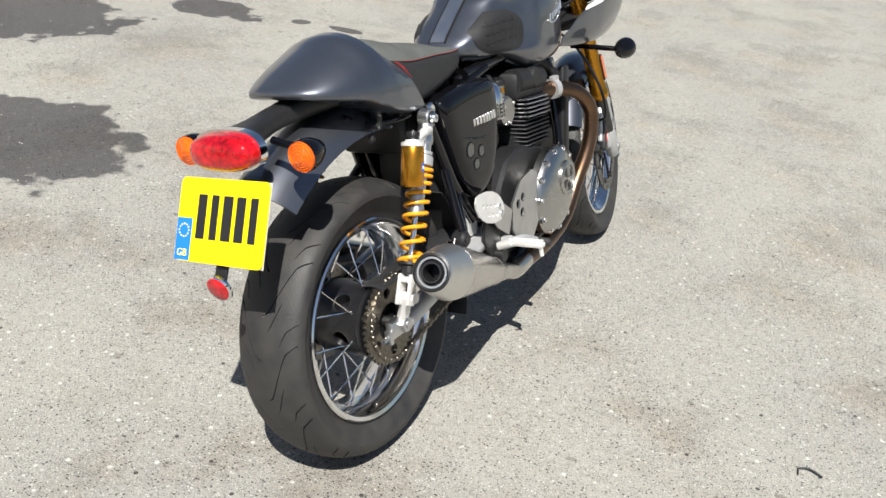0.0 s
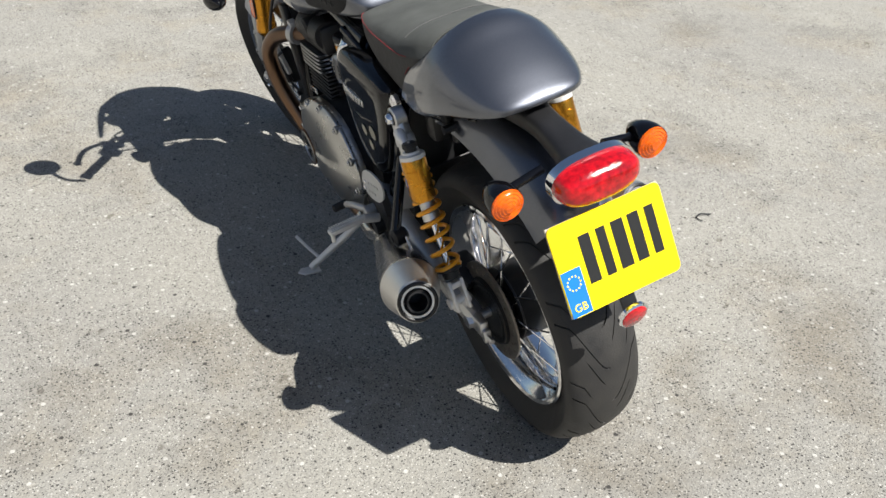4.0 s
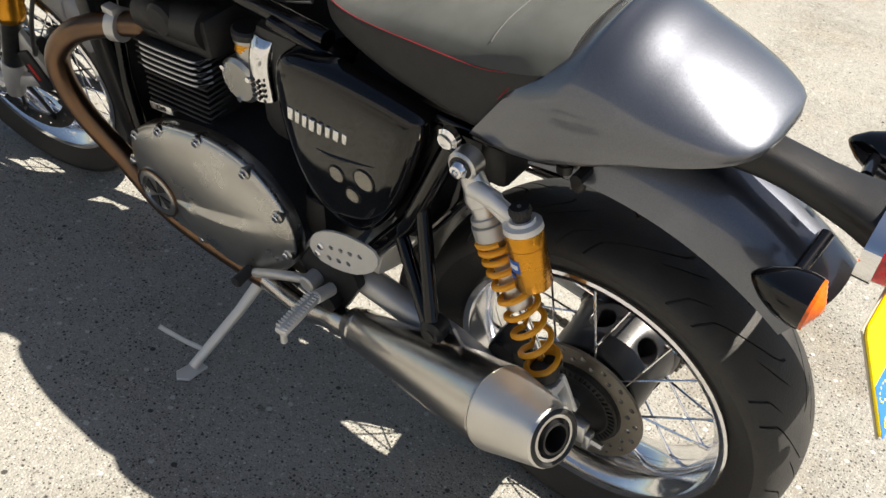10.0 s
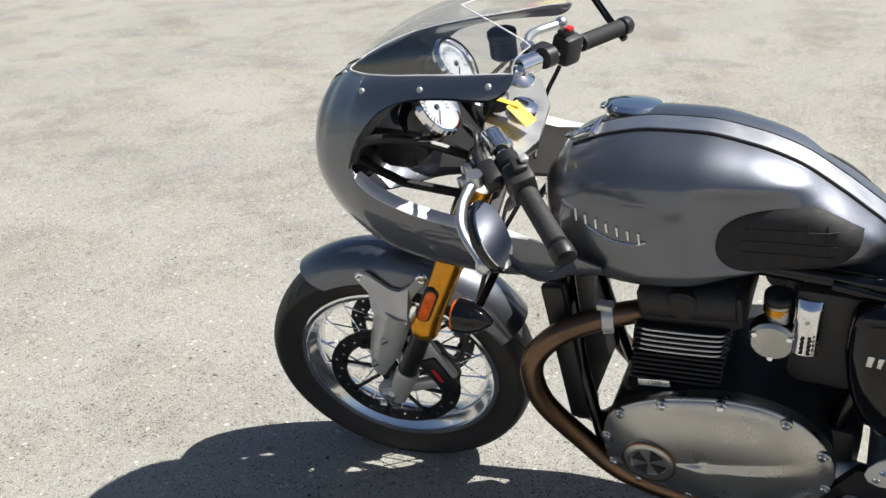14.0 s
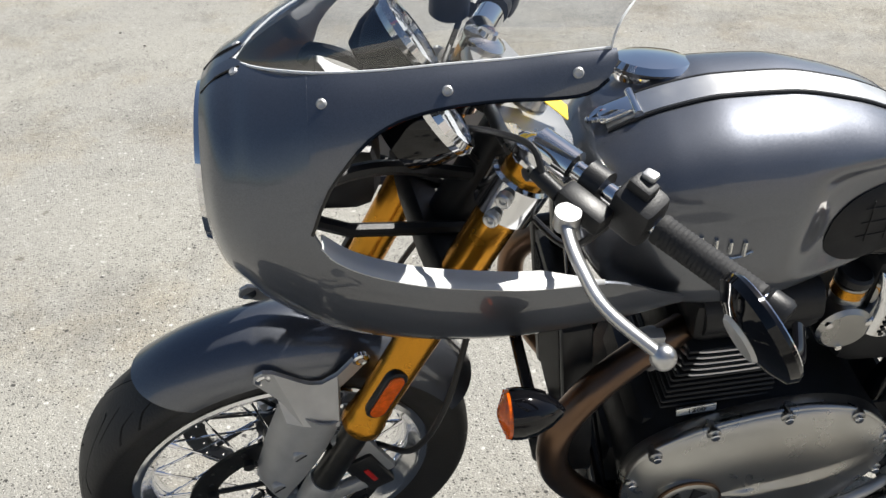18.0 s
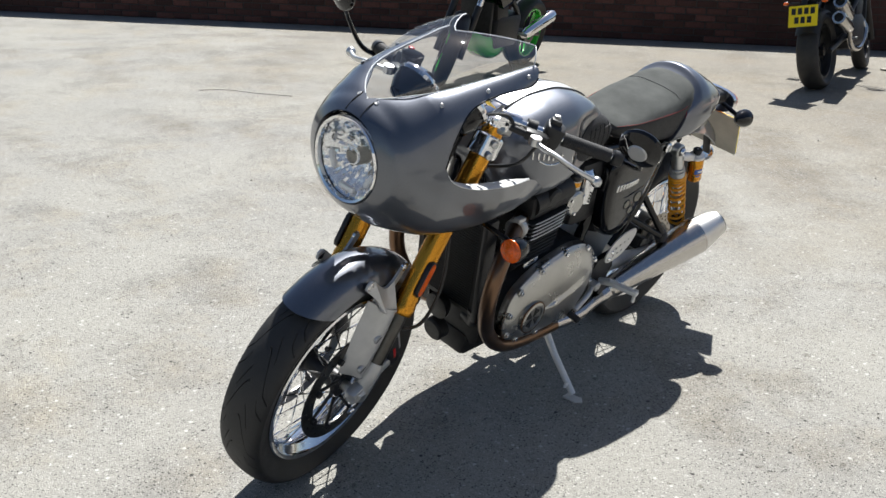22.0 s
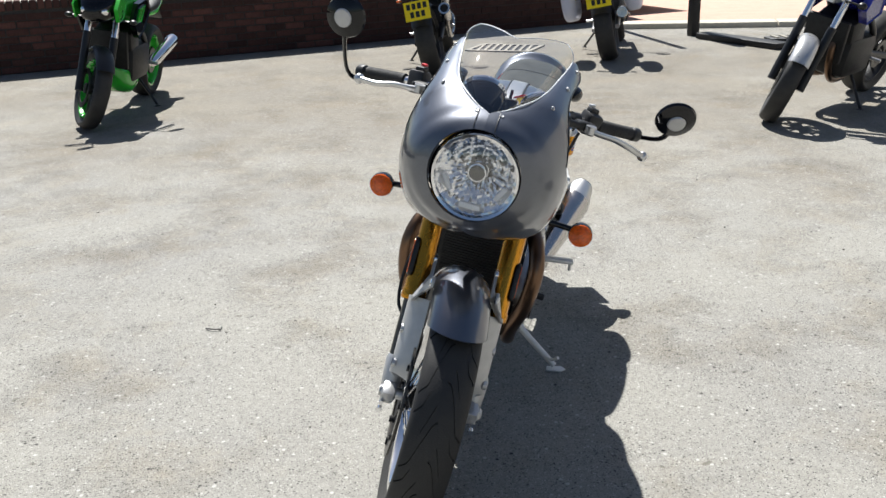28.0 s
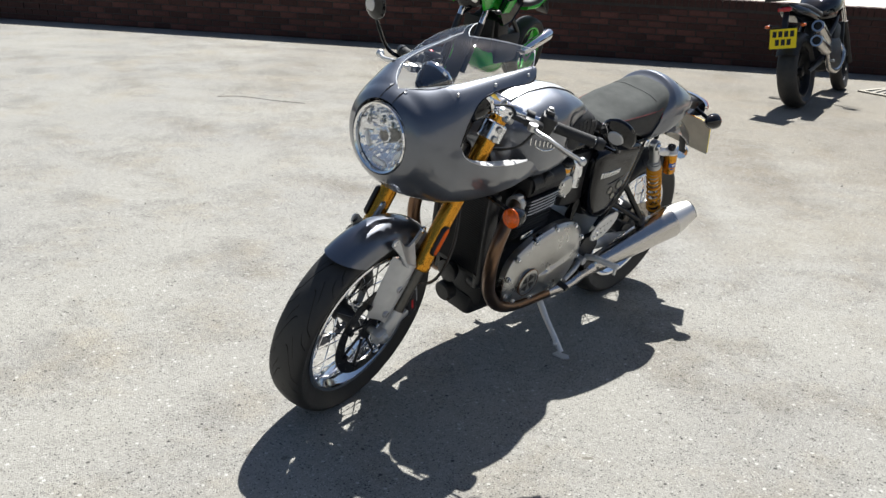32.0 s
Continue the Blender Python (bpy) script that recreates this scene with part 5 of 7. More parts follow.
# side panels
SP = [(0.506, 0.765), (0.516, 0.7), (0.505, 0.62), (0.482, 0.555), (0.445, 0.51), (0.39, 0.492), (0.345, 0.508), (0.293, 0.583), (0.253, 0.687), (0.238, 0.755), (0.257, 0.779), (0.361, 0.787), (0.45, 0.783)]
for s in (-1, 1):
    m, fine, cen = domed(SP, 0.124, s, 0.027, k=16, full=6.0)
    pn = part("side_panel", m, BLACKGLOSS, bike, "gloss black side panel", sharp=60)
    for yy, zz, rr in ((0.391, 0.614, 0.015), (0.337, 0.63, 0.019), (0.361, 0.588, 0.014)):
        face = min((f for f in pn.data.polygons if f.normal.x * s > 0.5), key=lambda f: (f.center.y - yy) ** 2 + (f.center.z - zz) ** 2)
        n_ = V(*face.normal)
        o_ = V(face.center.x - (n_.y * (yy - face.center.y) + n_.z * (zz - face.center.z)) / n_.x, yy, zz)
        u_ = n_.cross(V(0, 0, 1)).normalized()
        v_ = n_.cross(u_)
        part("vent_rim", Mesh().lathe(o_ - n_ * 0.002, n_, [(0, rr + 0.0022), (0.003, rr + 0.0018), (0.0042, rr + 0.0006), (0.0042, rr - 0.0004), (0.0024, rr - 0.0016), (0.0024, 0.0005)], 36, False), BLACKGLOSS, pn)
        wires = Mesh()
        for k in range(-9, 10):
            d_ = k * 0.0019
            if abs(d_) < rr - 0.003:
                h_ = math.sqrt((rr - 0.002) ** 2 - d_ * d_)
                wires.tube([o_ + n_ * 0.0007 + u_ * d_ - v_ * h_, o_ + n_ * 0.0007 + u_ * d_ + v_ * h_], 0.00042, 5)
                wires.tube([o_ + n_ * 0.0012 + v_ * d_ - u_ * h_, o_ + n_ * 0.0012 + v_ * d_ + u_ * h_], 0.00042, 5)
        part("mesh_vent", wires, GRILLE, pn, "woven steel mesh")
    for i in range(8):
        y0 = 0.476 - i * 0.0152
        zt = 0.699 + i * 0.0006
        part("model_mark", Mesh().box((s * (0.1462 + 0.001 * min(i, 7 - i)), y0, zt - 0.012), (0.012, 0.0085 if i % 3 else 0.0105, 0.023 - 0.0006 * i), (6, 0, 0), 0.0012, 1), BADGE, pn)
    ridge = Mesh().tube(spline([(s * 0.1405, 0.495, 0.655), (s * 0.15, 0.42, 0.645), (s * 0.151, 0.36, 0.655), (s * 0.1475, 0.29, 0.675)], 6), 0.0022, 6)
    part("panel_ridge", ridge, BLACKGLOSS, pn)
    # throttle bodies
    tb = Mesh().lathe((s * 0.08, 0.63, 0.655), (s, 0, 0), [(0, 0.04), (0.03, 0.04), (0.034, 0.036), (0.036, 0.034), (0.036, 0.002)], 32).cyl((s * 0.082, 0.625, 0.69), (s * 0.082, 0.628, 0.725), 0.024, n=24)
    tb
    t = part("throttle_body", tb, CASE, bike, "satin throttle body styled as a carburettor")
    part("body_cap", Mesh().cyl((s * 0.082, 0.628, 0.724), (s * 0.082, 0.627, 0.742), 0.0255, n=24, bev=0.004), BLACKSATIN, t)
    shroud = []
    for k in range(13):
        g = k / 12
        z0 = 0.648 + 0.1 * g
        dx = 0.036 * math.sqrt(max(0.0, 1 - max(0.0, (g - 0.45) / 0.58) ** 2))
        shroud.append([V(s * (0.088 + dx * math.cos(b) ** 0.5), 0.577 - 0.026 * math.sin(b) * (1 - 0.12 * g), z0) for b in span(-1.45, 1.45, 11)])
    part("shroud", Mesh().grid(shroud, 0.003), RIM, t, "polished carburettor shroud", sharp=60)
    part("brass_collar", Mesh().cyl((s * 0.082, 0.628, 0.705), (s * 0.082, 0.628, 0.72), 0.0245, n=24), GOLD, t)
    # black discs on the shroud, painted shade in place of open holes
    gr = Mesh()
    for i in range(4):
        for j in range(3):
            gr.cyl((s * 0.1255, 0.558 + j * 0.012, 0.656 + i * 0.01), (s * 0.1265, 0.558 + j * 0.012, 0.656 + i * 0.01), 0.0036, n=8)
    part("hole_shade_disc", gr, BLACKSATIN, t)
    for k in range(3):
        a = k * 2.1 + 0.5
        part("screw", Mesh().cyl((s * 0.114, 0.63 + 0.033 * math.cos(a), 0.655 + 0.033 * math.sin(a)), (s * 0.119, 0.63 + 0.033 * math.cos(a), 0.655 + 0.033 * math.sin(a)), 0.005, n=10), CHROME, t)
part("airbox", Mesh().box((0, 0.5, 0.66), (0.2, 0.22, 0.22), bev=0.03).box((0, 0.36, 0.62), (0.2, 0.16, 0.28), bev=0.03), PLASTIC, bike)

# foot rests, heel plates and stand
for s in (-1, 1):
    out = [(0.45, 0.44), (0.446, 0.458), (0.434, 0.478), (0.416, 0.494), (0.394, 0.506), (0.365, 0.515), (0.325, 0.519), (0.308, 0.516), (0.3, 0.505), (0.301, 0.489), (0.312, 0.468), (0.328, 0.452), (0.348, 0.437), (0.375, 0.426), (0.4, 0.42), (0.425, 0.419), (0.442, 0.426)]
    hl = []
    for j in range(2):
        for i in range(4 - j):
            cy, cz = 0.4 - i * 0.0205 + j * 0.006, 0.466 - j * 0.027 + i * 0.006
            hl.append([(cy + 0.005 * math.cos(2 * math.pi * q / 10), cz + 0.005 * math.sin(2 * math.pi * q / 10)) for q in range(10)])
    hp = part("heel_plate", Mesh().plate_holes(out, hl, 0.004 * s, (s * 0.166, 0, 0), (0, 1, 0), (0, 0, 1)), HEELALLOY, bike, "drilled alloy heel plate")
    for yy, zz in ((0.421, 0.458), (0.43, 0.436)):
        part("heel_bolt", Mesh().cyl((s * 0.155, yy, zz), (s * 0.1755, yy, zz), 0.0068, n=12, bev=0.002), CHROME, hp)
    br = Mesh().plate([(0.5, 0.36), (0.46, 0.43), (0.38, 0.44), (0.36, 0.38), (0.4, 0.3), (0.45, 0.29)], 0.012 * s, (s * 0.14, 0, 0), bev=0.003).cyl((s * 0.14, 0.42, 0.32), (s * 0.175, 0.42, 0.32), 0.018, n=16)
    part("rest_bracket", br, BLACKSATIN, bike)
    fp = part("foot_peg", Mesh().box((s * 0.245, 0.415, 0.362), (0.1, 0.024, 0.014), (0, -4 * s, -8 * s), 0.005).cyl((s * 0.285, 0.41, 0.36), (s * 0.287, 0.41, 0.335), 0.006, n=10).tube([(s * 0.16, 0.42, 0.345), (s * 0.2, 0.418, 0.36)], 0.012, 10), HEELALLOY, bike, "ribbed alloy foot peg")
    for i in range(14):
        for dy in (-0.0075, 0.0075):
            part("peg_rib", Mesh().box((s * (0.202 + i * 0.0066), 0.4205 - 0.0009 * i + dy, 0.3685 + 0.00046 * i), (0.0034, 0.009, 0.004), (0, -4 * s, -8 * s), 0.001, 1), HEELALLOY, fp)
    lv = Mesh().tube(spline([(s * 0.165, 0.47, 0.34), (s * 0.185, 0.52, 0.335), (s * 0.19, 0.58, 0.305)], 6), 0.009, 10).cyl((s * 0.15, 0.46, 0.345), (s * 0.182, 0.46, 0.345), 0.016, n=16, bev=0.003)
    lever = part("gear_lever" if s < 0 else "brake_pedal", lv, FORGED, bike)
    part("lever_rubber", Mesh().cyl((s * 0.175, 0.6, 0.297), (s * 0.225, 0.6, 0.292), 0.011, n=14, bev=0.003), GRIP, lever)
stand = Mesh().tube([(-0.1, 0.62, 0.245), (-0.2, 0.64, 0.165), (-0.315, 0.662, 0.092)], [0.013, 0.011, 0.01], 12).cyl((-0.12, 0.6, 0.24), (-0.08, 0.63, 0.25), 0.02, n=16)
stand.tube(spline([(-0.285, 0.66, 0.115), (-0.3, 0.7, 0.13), (-0.318, 0.735, 0.16)], 5), 0.005, 8)
sd = part("side_stand", stand, HEELALLOY, bike, "silver side stand folded out")
ft = Mesh()
ft.plate([(-0.02, -0.018), (0.03, -0.014), (0.03, 0.014), (-0.02, 0.018), (-0.035, 0)], 0.006, (-0.322, 0.664, 0.0785), (math.cos(radians(13.6)), 0, -math.sin(radians(13.6))), (0, 1, 0), 0.002)
part("stand_foot", ft, HEELALLOY, sd)
part("stand_spring", Mesh().tube([(-0.09 - 0.004 * math.cos(i * 0.9) - i * 0.0011, 0.63 + 0.004 * math.sin(i * 0.9), 0.27 - i * 0.0012) for i in range(80)], 0.0012, 5), STEEL, sd)

# front wheel, forks and mudguard (turned with the steering)
FA = (0, 1.447, 0.312)
fdir = V(0, -math.sin(RAKE), math.cos(RAKE))
front = wheel("front_wheel", FA, 0.314, 0.124, 0.09, bike, STEERED, hub_r=0.036, hub_w=0.13, label="spoked front wheel")
for s in (-1, 1):
    disc_rotor(FA, s * 0.072, 0.155, 0.118, front, STEERED, 30)
    for i in range(8):
        cr_ = Mesh()
        a = 2 * math.pi * i / 8
        a2 = a + 0.45
        cr_.tube([V(s * 0.066, 1.447 + 0.04 * math.sin(a), 0.312 + 0.04 * math.cos(a)), V(s * 0.07, 1.447 + 0.122 * math.sin(a2), 0.312 + 0.122 * math.cos(a2))], 0.0045, 8)
        cr_.cyl((s * 0.066, 1.447 + 0.122 * math.sin(a2), 0.312 + 0.122 * math.cos(a2)), (s * 0.082, 1.447 + 0.122 * math.sin(a2), 0.312 + 0.122 * math.cos(a2)), 0.009, n=12)
        part("disc_spider", cr_, BLACKSATIN, front, "", STEERED)
    fx = s * 0.106
    base = V(fx, 1.428, 0.303)
    top_l = (1.0 - 0.303) / math.cos(RAKE)
    up = lambda l: base + fdir * l
    g = Mesh().lathe(up(0.235), fdir, [(0, 0.029), (0.004, 0.0315), (0.022, 0.0315), (0.026, 0.029), (0.05, 0.029), (0.054, 0.0275), (top_l - 0.235, 0.0275)], 32)
    fork = part("fork_leg", g, GOLD, bike, "gold anodised upside-down fork leg", STEERED)
    part("fork_slider", Mesh().cyl(up(0.06), up(0.24), 0.0215, n=28), DISC, fork, "", STEERED)
    foot = Mesh().lathe(up(-0.02), fdir, [(0, 0.016), (0.006, 0.021), (0.06, 0.025), (0.1, 0.027), (0.112, 0.024)], 24).box((fx, 1.447, 0.312), (0.038, 0.052, 0.046), (-20, 0, 0), 0.014).box((fx, 1.375, 0.34), (0.02, 0.11, 0.03), (-20, 0, 0), 0.008)
    foot.box((fx - s * 0.005, 1.33, 0.43), (0.016, 0.05, 0.14), (-24, 0, 0), 0.006)
    part("axle_clamp", foot, FORGED, fork, "cast grey axle clamp", STEERED)
    for dz in (0.0, 0.02):
        part("pinch_bolt", Mesh().cyl((fx + s * 0.012, 1.475, 0.292 - dz), (fx + s * 0.012, 1.46, 0.292 - dz), 0.006, n=10), CHROME, fork, "", STEERED)
    fwd = V(0, math.cos(RAKE), math.sin(RAKE))
    rows_ = []
    for l in span(0.056, 0.248, 14):
        f0 = curve_at([0.056, 0.1, 0.166, 0.234, 0.248], [0.044, 0.034, 0.028, 0.031, 0.034], l)
        f1 = curve_at([0.056, 0.073, 0.164, 0.242, 0.248], [0.088, 0.098, 0.111, 0.118, 0.119], l)
        rows_.append([V(s * (0.104 + 0.019 * math.sin(math.pi * q) ** 0.6 - 0.034 * q ** 2.5), 1.428, 0.303) + fwd * (f0 + (f1 - f0) * q) + fdir * (l - 0.012 * abs(2 * q - 1) ** 3 * (l < 0.06)) for q in span(0, 1, 13)])
    fg = part("fork_guard", Mesh().grid(rows_, 0.004), FORGED, fork, "grey alloy fork guard", STEERED, sharp=60)
    for l, f in ((0.08, 0.071), (0.165, 0.068)):
        p = V(s * 0.1155, 1.428, 0.303) + fwd * f + fdir * l
        part("guard_screw", Mesh().lathe(p, V(s, 0, 0), [(-0.006, 0.012), (0.0015, 0.012), (0.0035, 0.0105), (0.0035, 0.001)], 20), FORGED, fg, "", STEERED)
        part("screw_slot", Mesh().box(p + V(s * 0.0036, 0, 0), (0.0012, 0.003, 0.02), (55, 0, 0), 0), BLACKSATIN, fg, "", STEERED)
    arm = [(0.173, 0.282), (0.1755, 0.296), (0.168, 0.306), (0.155, 0.307), (0.106, 0.29), (0.09, 0.287), (0.075, 0.291), (0.06, 0.312), (0.05, 0.352), (0.04, 0.362), (0.029, 0.354), (0.038, 0.315), (0.046, 0.285), (0.036, 0.24), (0.06, 0.236), (0.09, 0.236), (0.117, 0.241), (0.12, 0.258), (0.138, 0.268)]
    bk = Mesh().plate(arm, 0.007, (-0.0035, 1.428, 0.303), fwd, fdir, 0.0015)
    bmesh.ops.triangulate(bk.bm, faces=[f for f in bk.bm.faces if len(f.verts) > 4])
    for v_ in bk.bm.verts:
        l = (v_.co - V(0, 1.428, 0.303)).dot(fdir)
        v_.co.x += s * (0.112 - 0.034 * min(1.0, max(0.0, (l - 0.24) / 0.042)))
    fb = part("mudguard_bracket", bk, FORGED, fork, "cast alloy mudguard bracket", STEERED)
    for f, l in ((0.161, 0.291), (0.041, 0.349)):
        p = V(s * 0.079, 1.428, 0.303) + fwd * f + fdir * l
        part("mudguard_bolt", Mesh().lathe(p, (s, 0, 0), [(-0.004, 0.0115), (0.003, 0.0115), (0.005, 0.008), (0.004, 0.0045), (0.002, 0.004), (0.002, 0.001)], 20), CHROME, fb, "", STEERED)
    rc = up(0.342) + fwd * 0.012 + V(s * 0.025, 0, 0)
    pill = [(0.0155 * math.cos(a) , 0.0155 * math.sin(a) + (0.034 if math.sin(a) > 0 else -0.034)) for a in (2 * math.pi * (k + 0.5) / 24 for k in range(24))]
    rl = Mesh().plate(pill, 0.012, rc - V(0.006, 0, 0), fwd, fdir, 0.002)
    part("side_reflector", rl, BLACKSATIN, fork, "black holder with amber reflector", STEERED)
    part("reflector_face", Mesh().plate([(x * 0.72, y * 0.9) for x, y in pill], 0.004, rc + V(s * 0.006 - 0.002, 0, 0), fwd, fdir, 0.001), AMBER, fork, "", STEERED)
    cb = Mesh().box((fx - s * 0.028, 1.33, 0.38), (0.05, 0.055, 0.115), (-24, 0, 0), 0.012).box((fx - s * 0.0, 1.322, 0.385), (0.02, 0.045, 0.1), (-24, 0, 0), 0.006)
    ca = part("brake_caliper", cb, BLACKSATIN, fork, "black radial brake caliper", STEERED)
    part("caliper_mark", Mesh().box((fx + s * 0.0105, 1.322, 0.385), (0.002, 0.008, 0.04), (-24, 0, 0), 0.0005), REDPAINT, ca, "", STEERED)
    part("brake_hose", Mesh().tube(spline([(fx - s * 0.01, 1.31, 0.44), (fx + s * 0.03, 1.26, 0.47), (fx + s * 0.03, 1.215, 0.58), (fx * 0.8, 1.17, 0.72), (0.02 * s, 1.12, 0.8)], 8), 0.0048, 8), BLACKSATIN, fork, "", STEERED)
part("front_axle", Mesh().cyl((-0.13, 1.447, 0.312), (0.13, 1.447, 0.312), 0.014, n=20).lathe((-0.132, 1.447, 0.312), (1, 0, 0), [(0, 0.012), (0.006, 0.018), (0.01, 0.018)], 6), ALU, front, "", STEERED)
rows_ = []
for a in span(34, -60, 40):
    t = radians(a)
    r0 = 0.349 + 0.01 * math.cos(t * 1.6)
    row = []
    for b in span(-1.45, 1.45, 25):
        # the leading edge is rounded, its corners lie further back
        t = radians(a - 10.0 * (b / 1.45) ** 2 * max(0.0, (a + 20) / 54))
        rr = r0 - 0.062 * (1 - math.cos(b))
        row.append(V(0.071 * math.sin(b) / math.sin(1.45), 1.437 + rr * math.sin(t), 0.303 + rr * math.cos(t)))
    rows_.append(row)
part("front_mudguard", Mesh().grid(rows_, 0.0035), PAINT, bike, "graphite metallic front mudguard", STEERED, sharp=60)

# yokes, bars and controls
yk = Mesh().plate([(-0.14, 0.03), (-0.135, -0.03), (-0.06, -0.06), (0.06, -0.06), (0.135, -0.03), (0.14, 0.03), (0.07, 0.045), (-0.07, 0.045)], 0.022, (0, 1.122, 0.975), (1, 0, 0), (0, math.cos(RAKE), math.sin(RAKE)), 0.005)
yoke = part("top_yoke", yk, CASE, bike, "polished alloy top yoke", STEERED)
for s in (-1, 1):
    part("fork_cap", Mesh().lathe(V(s * 0.106, 1.428, 0.303) + fdir * 0.75, fdir, [(0, 0.03), (0.016, 0.03), (0.02, 0.025), (0.024, 0.014), (0.03, 0.012)], 24), CHROME, yoke, "", STEERED)
part("stem_nut", Mesh().lathe((0, 1.1, 0.99), fdir, [(0, 0.026), (0.02, 0.024), (0.024, 0.018), (0.024, 0.004)], 24), CHROME, yoke, "", STEERED)
part("bottom_yoke", Mesh().plate([(-0.145, 0.03), (-0.145, -0.03), (-0.05, -0.05), (0.05, -0.05), (0.145, -0.03), (0.145, 0.03), (0.06, 0.04), (-0.06, 0.04)], 0.035, (0, 1.21, 0.79), (1, 0, 0), (0, math.cos(RAKE), math.sin(RAKE)), 0.006), BLACKSATIN, bike, "", STEERED)
part("steering_stem", Mesh().cyl(V(0, 1.2, 0.79), V(0, 1.11, 0.98), 0.03), BLACKSATIN, bike, "", STEERED)
for s in (-1, 1):
    c0, c1 = V(s * 0.128, 1.118, 1.016 if s < 0 else 1.012), V(-0.356, 0.978, 0.992) if s < 0 else V(0.372, 0.967, 0.958)
    d = (c1 - c0).normalized()
    br = part("handlebar", Mesh().cyl(c0, c1, 0.011, n=16).lathe(c0 - d * 0.02, d, [(0, 0.012), (0.0, 0.02), (0.05, 0.02), (0.053, 0.0135)], 20), CHROME, bike, "clip-on handlebar with black grip", STEERED)
    part("bar_clamp", Mesh().lathe(V(s * 0.106, 1.428, 0.303) + fdir * 0.672, fdir, [(0, 0.034), (0.003, 0.038), (0.052, 0.038), (0.056, 0.034)], 28).box(c0 + V(-s * 0.012, 0.012, -0.012), (0.05, 0.04, 0.036), (0, 0, -32 * s), 0.012), RIM, br, "polished bar clamp", STEERED)
    for dl in (0.012, 0.042):
        q0 = V(s * 0.106, 1.428, 0.303) + fdir * (0.672 + dl) + V(s * 0.03, 0.026, 0.01)
        part("clamp_bolt", Mesh().lathe(q0, V(s * 0.75, 0.66, 0.1), [(0, 0.0095), (0.01, 0.0095), (0.012, 0.0075), (0.011, 0.004), (0.008, 0.0035), (0.008, 0.001)], 16), ALU, br, "", STEERED)
    gp = [(0, 0.0165), (0.004, 0.0175)]
    for i in range(22):
        gp += [(0.006 + i * 0.0052, 0.0172), (0.009 + i * 0.0052, 0.0163)]
    gp += [(0.122, 0.0175), (0.125, 0.013)]
    part("grip", Mesh().lathe(c1 - d * 0.127, d, gp, 20), GRIP, br, "ribbed black rubber grip", STEERED)
    part("bar_end", Mesh().lathe(c1, d, [(0, 0.014), (0.004, 0.019), (0.022, 0.019), (0.027, 0.016), (0.027, 0.004)], 20), BLACKSATIN, br, "", STEERED)
    pod = Mesh().box(c0.lerp(c1, 0.42) + V(0, 0, 0.002), (0.05, 0.045, 0.06), (8 * s, 10 * s, -32 * s), 0.01).box(c0.lerp(c1, 0.42) + V(0, 0.0, 0.035), (0.028, 0.022, 0.016), (0, 10 * s, -32 * s), 0.004)
    pd = part("switch_pod", pod, PLASTIC, br, "black switch housing", STEERED)
    part("switch_button", Mesh().box(c0.lerp(c1, 0.42) + V(-s * 0.004, -0.008, 0.046), (0.016, 0.014, 0.008), (0, 0, -32 * s), 0.003), REDPAINT if s > 0 else FORGED, pd, "", STEERED)
    part("switch_symbol", Mesh().box(c0.lerp(c1, 0.43) + V(0, -0.023, 0.014), (0.014, 0.002, 0.006), (0, 10 * s, -32 * s), 0.0006), WHITEPLASTIC, pd, "", STEERED)
    pv = c0.lerp(c1, 0.35) + V(0, 0.043, 0.0)
    part("lever_perch", Mesh().box(pv, (0.06, 0.03, 0.026), (0, 8 * s, -32 * s), 0.007).lathe(c0.lerp(c1, 0.22) - d * 0.012, d, [(0, 0.021), (0.024, 0.021)], 20), BLACKSATIN, br, "", STEERED)
    lv = spline([pv + V(0, 0.02, 0), pv + V(s * 0.035, 0.028, -0.004), pv + V(s * 0.075, 0.03, -0.006), pv + V(s * 0.12, 0.02, -0.018), V(s * 0.379, 1.09, 0.967)], 6)
    lm = Mesh().tube(lv, [0.013, 0.013] + [0.0095] * (len(lv) - 2), 12, flat=0.7).ball(lv[-1], 0.0135, n=16).cyl(lv[2] + V(0, 0, -0.008), lv[2] + V(0, 0, 0.012), 0.014, n=18)
    part("lever", lm, ALU, br, "polished ball-end lever", STEERED)
    if s > 0:
        part("fluid_reservoir", Mesh().lathe(c0.lerp(c1, 0.06) + V(0.005, 0.05, 0.012), (0, 0, 1), [(0, 0.022), (0.004, 0.026), (0.04, 0.026), (0.042, 0.028), (0.052, 0.028), (0.054, 0.024)], 28), BLACKSATIN, br, "black brake fluid reservoir", STEERED)
    else:
        part("clutch_adjuster", Mesh().cyl(pv + V(0.02, 0.02, 0.004), pv + V(0.055, 0.035, 0.008), 0.009, n=14), BLACKSATIN, br, "", STEERED)
    part("control_cable", Mesh().tube(spline([pv + V(-s * 0.04, 0.03, 0.008), pv + V(-s * 0.08, 0.04, 0.03), V(s * 0.03, 1.2, 0.98), V(s * 0.02, 1.12, 0.86)], 7), 0.004, 8), BLACKSATIN, br, "", STEERED)
    part("pod_cable", Mesh().tube(spline([c0.lerp(c1, 0.34) + V(0, 0, -0.03), c0.lerp(c1, 0.2) + V(0, 0.01, -0.1), V(s * 0.06, 1.1, 0.85)], 7), 0.0045, 8), BLACKSATIN, br, "", STEERED)


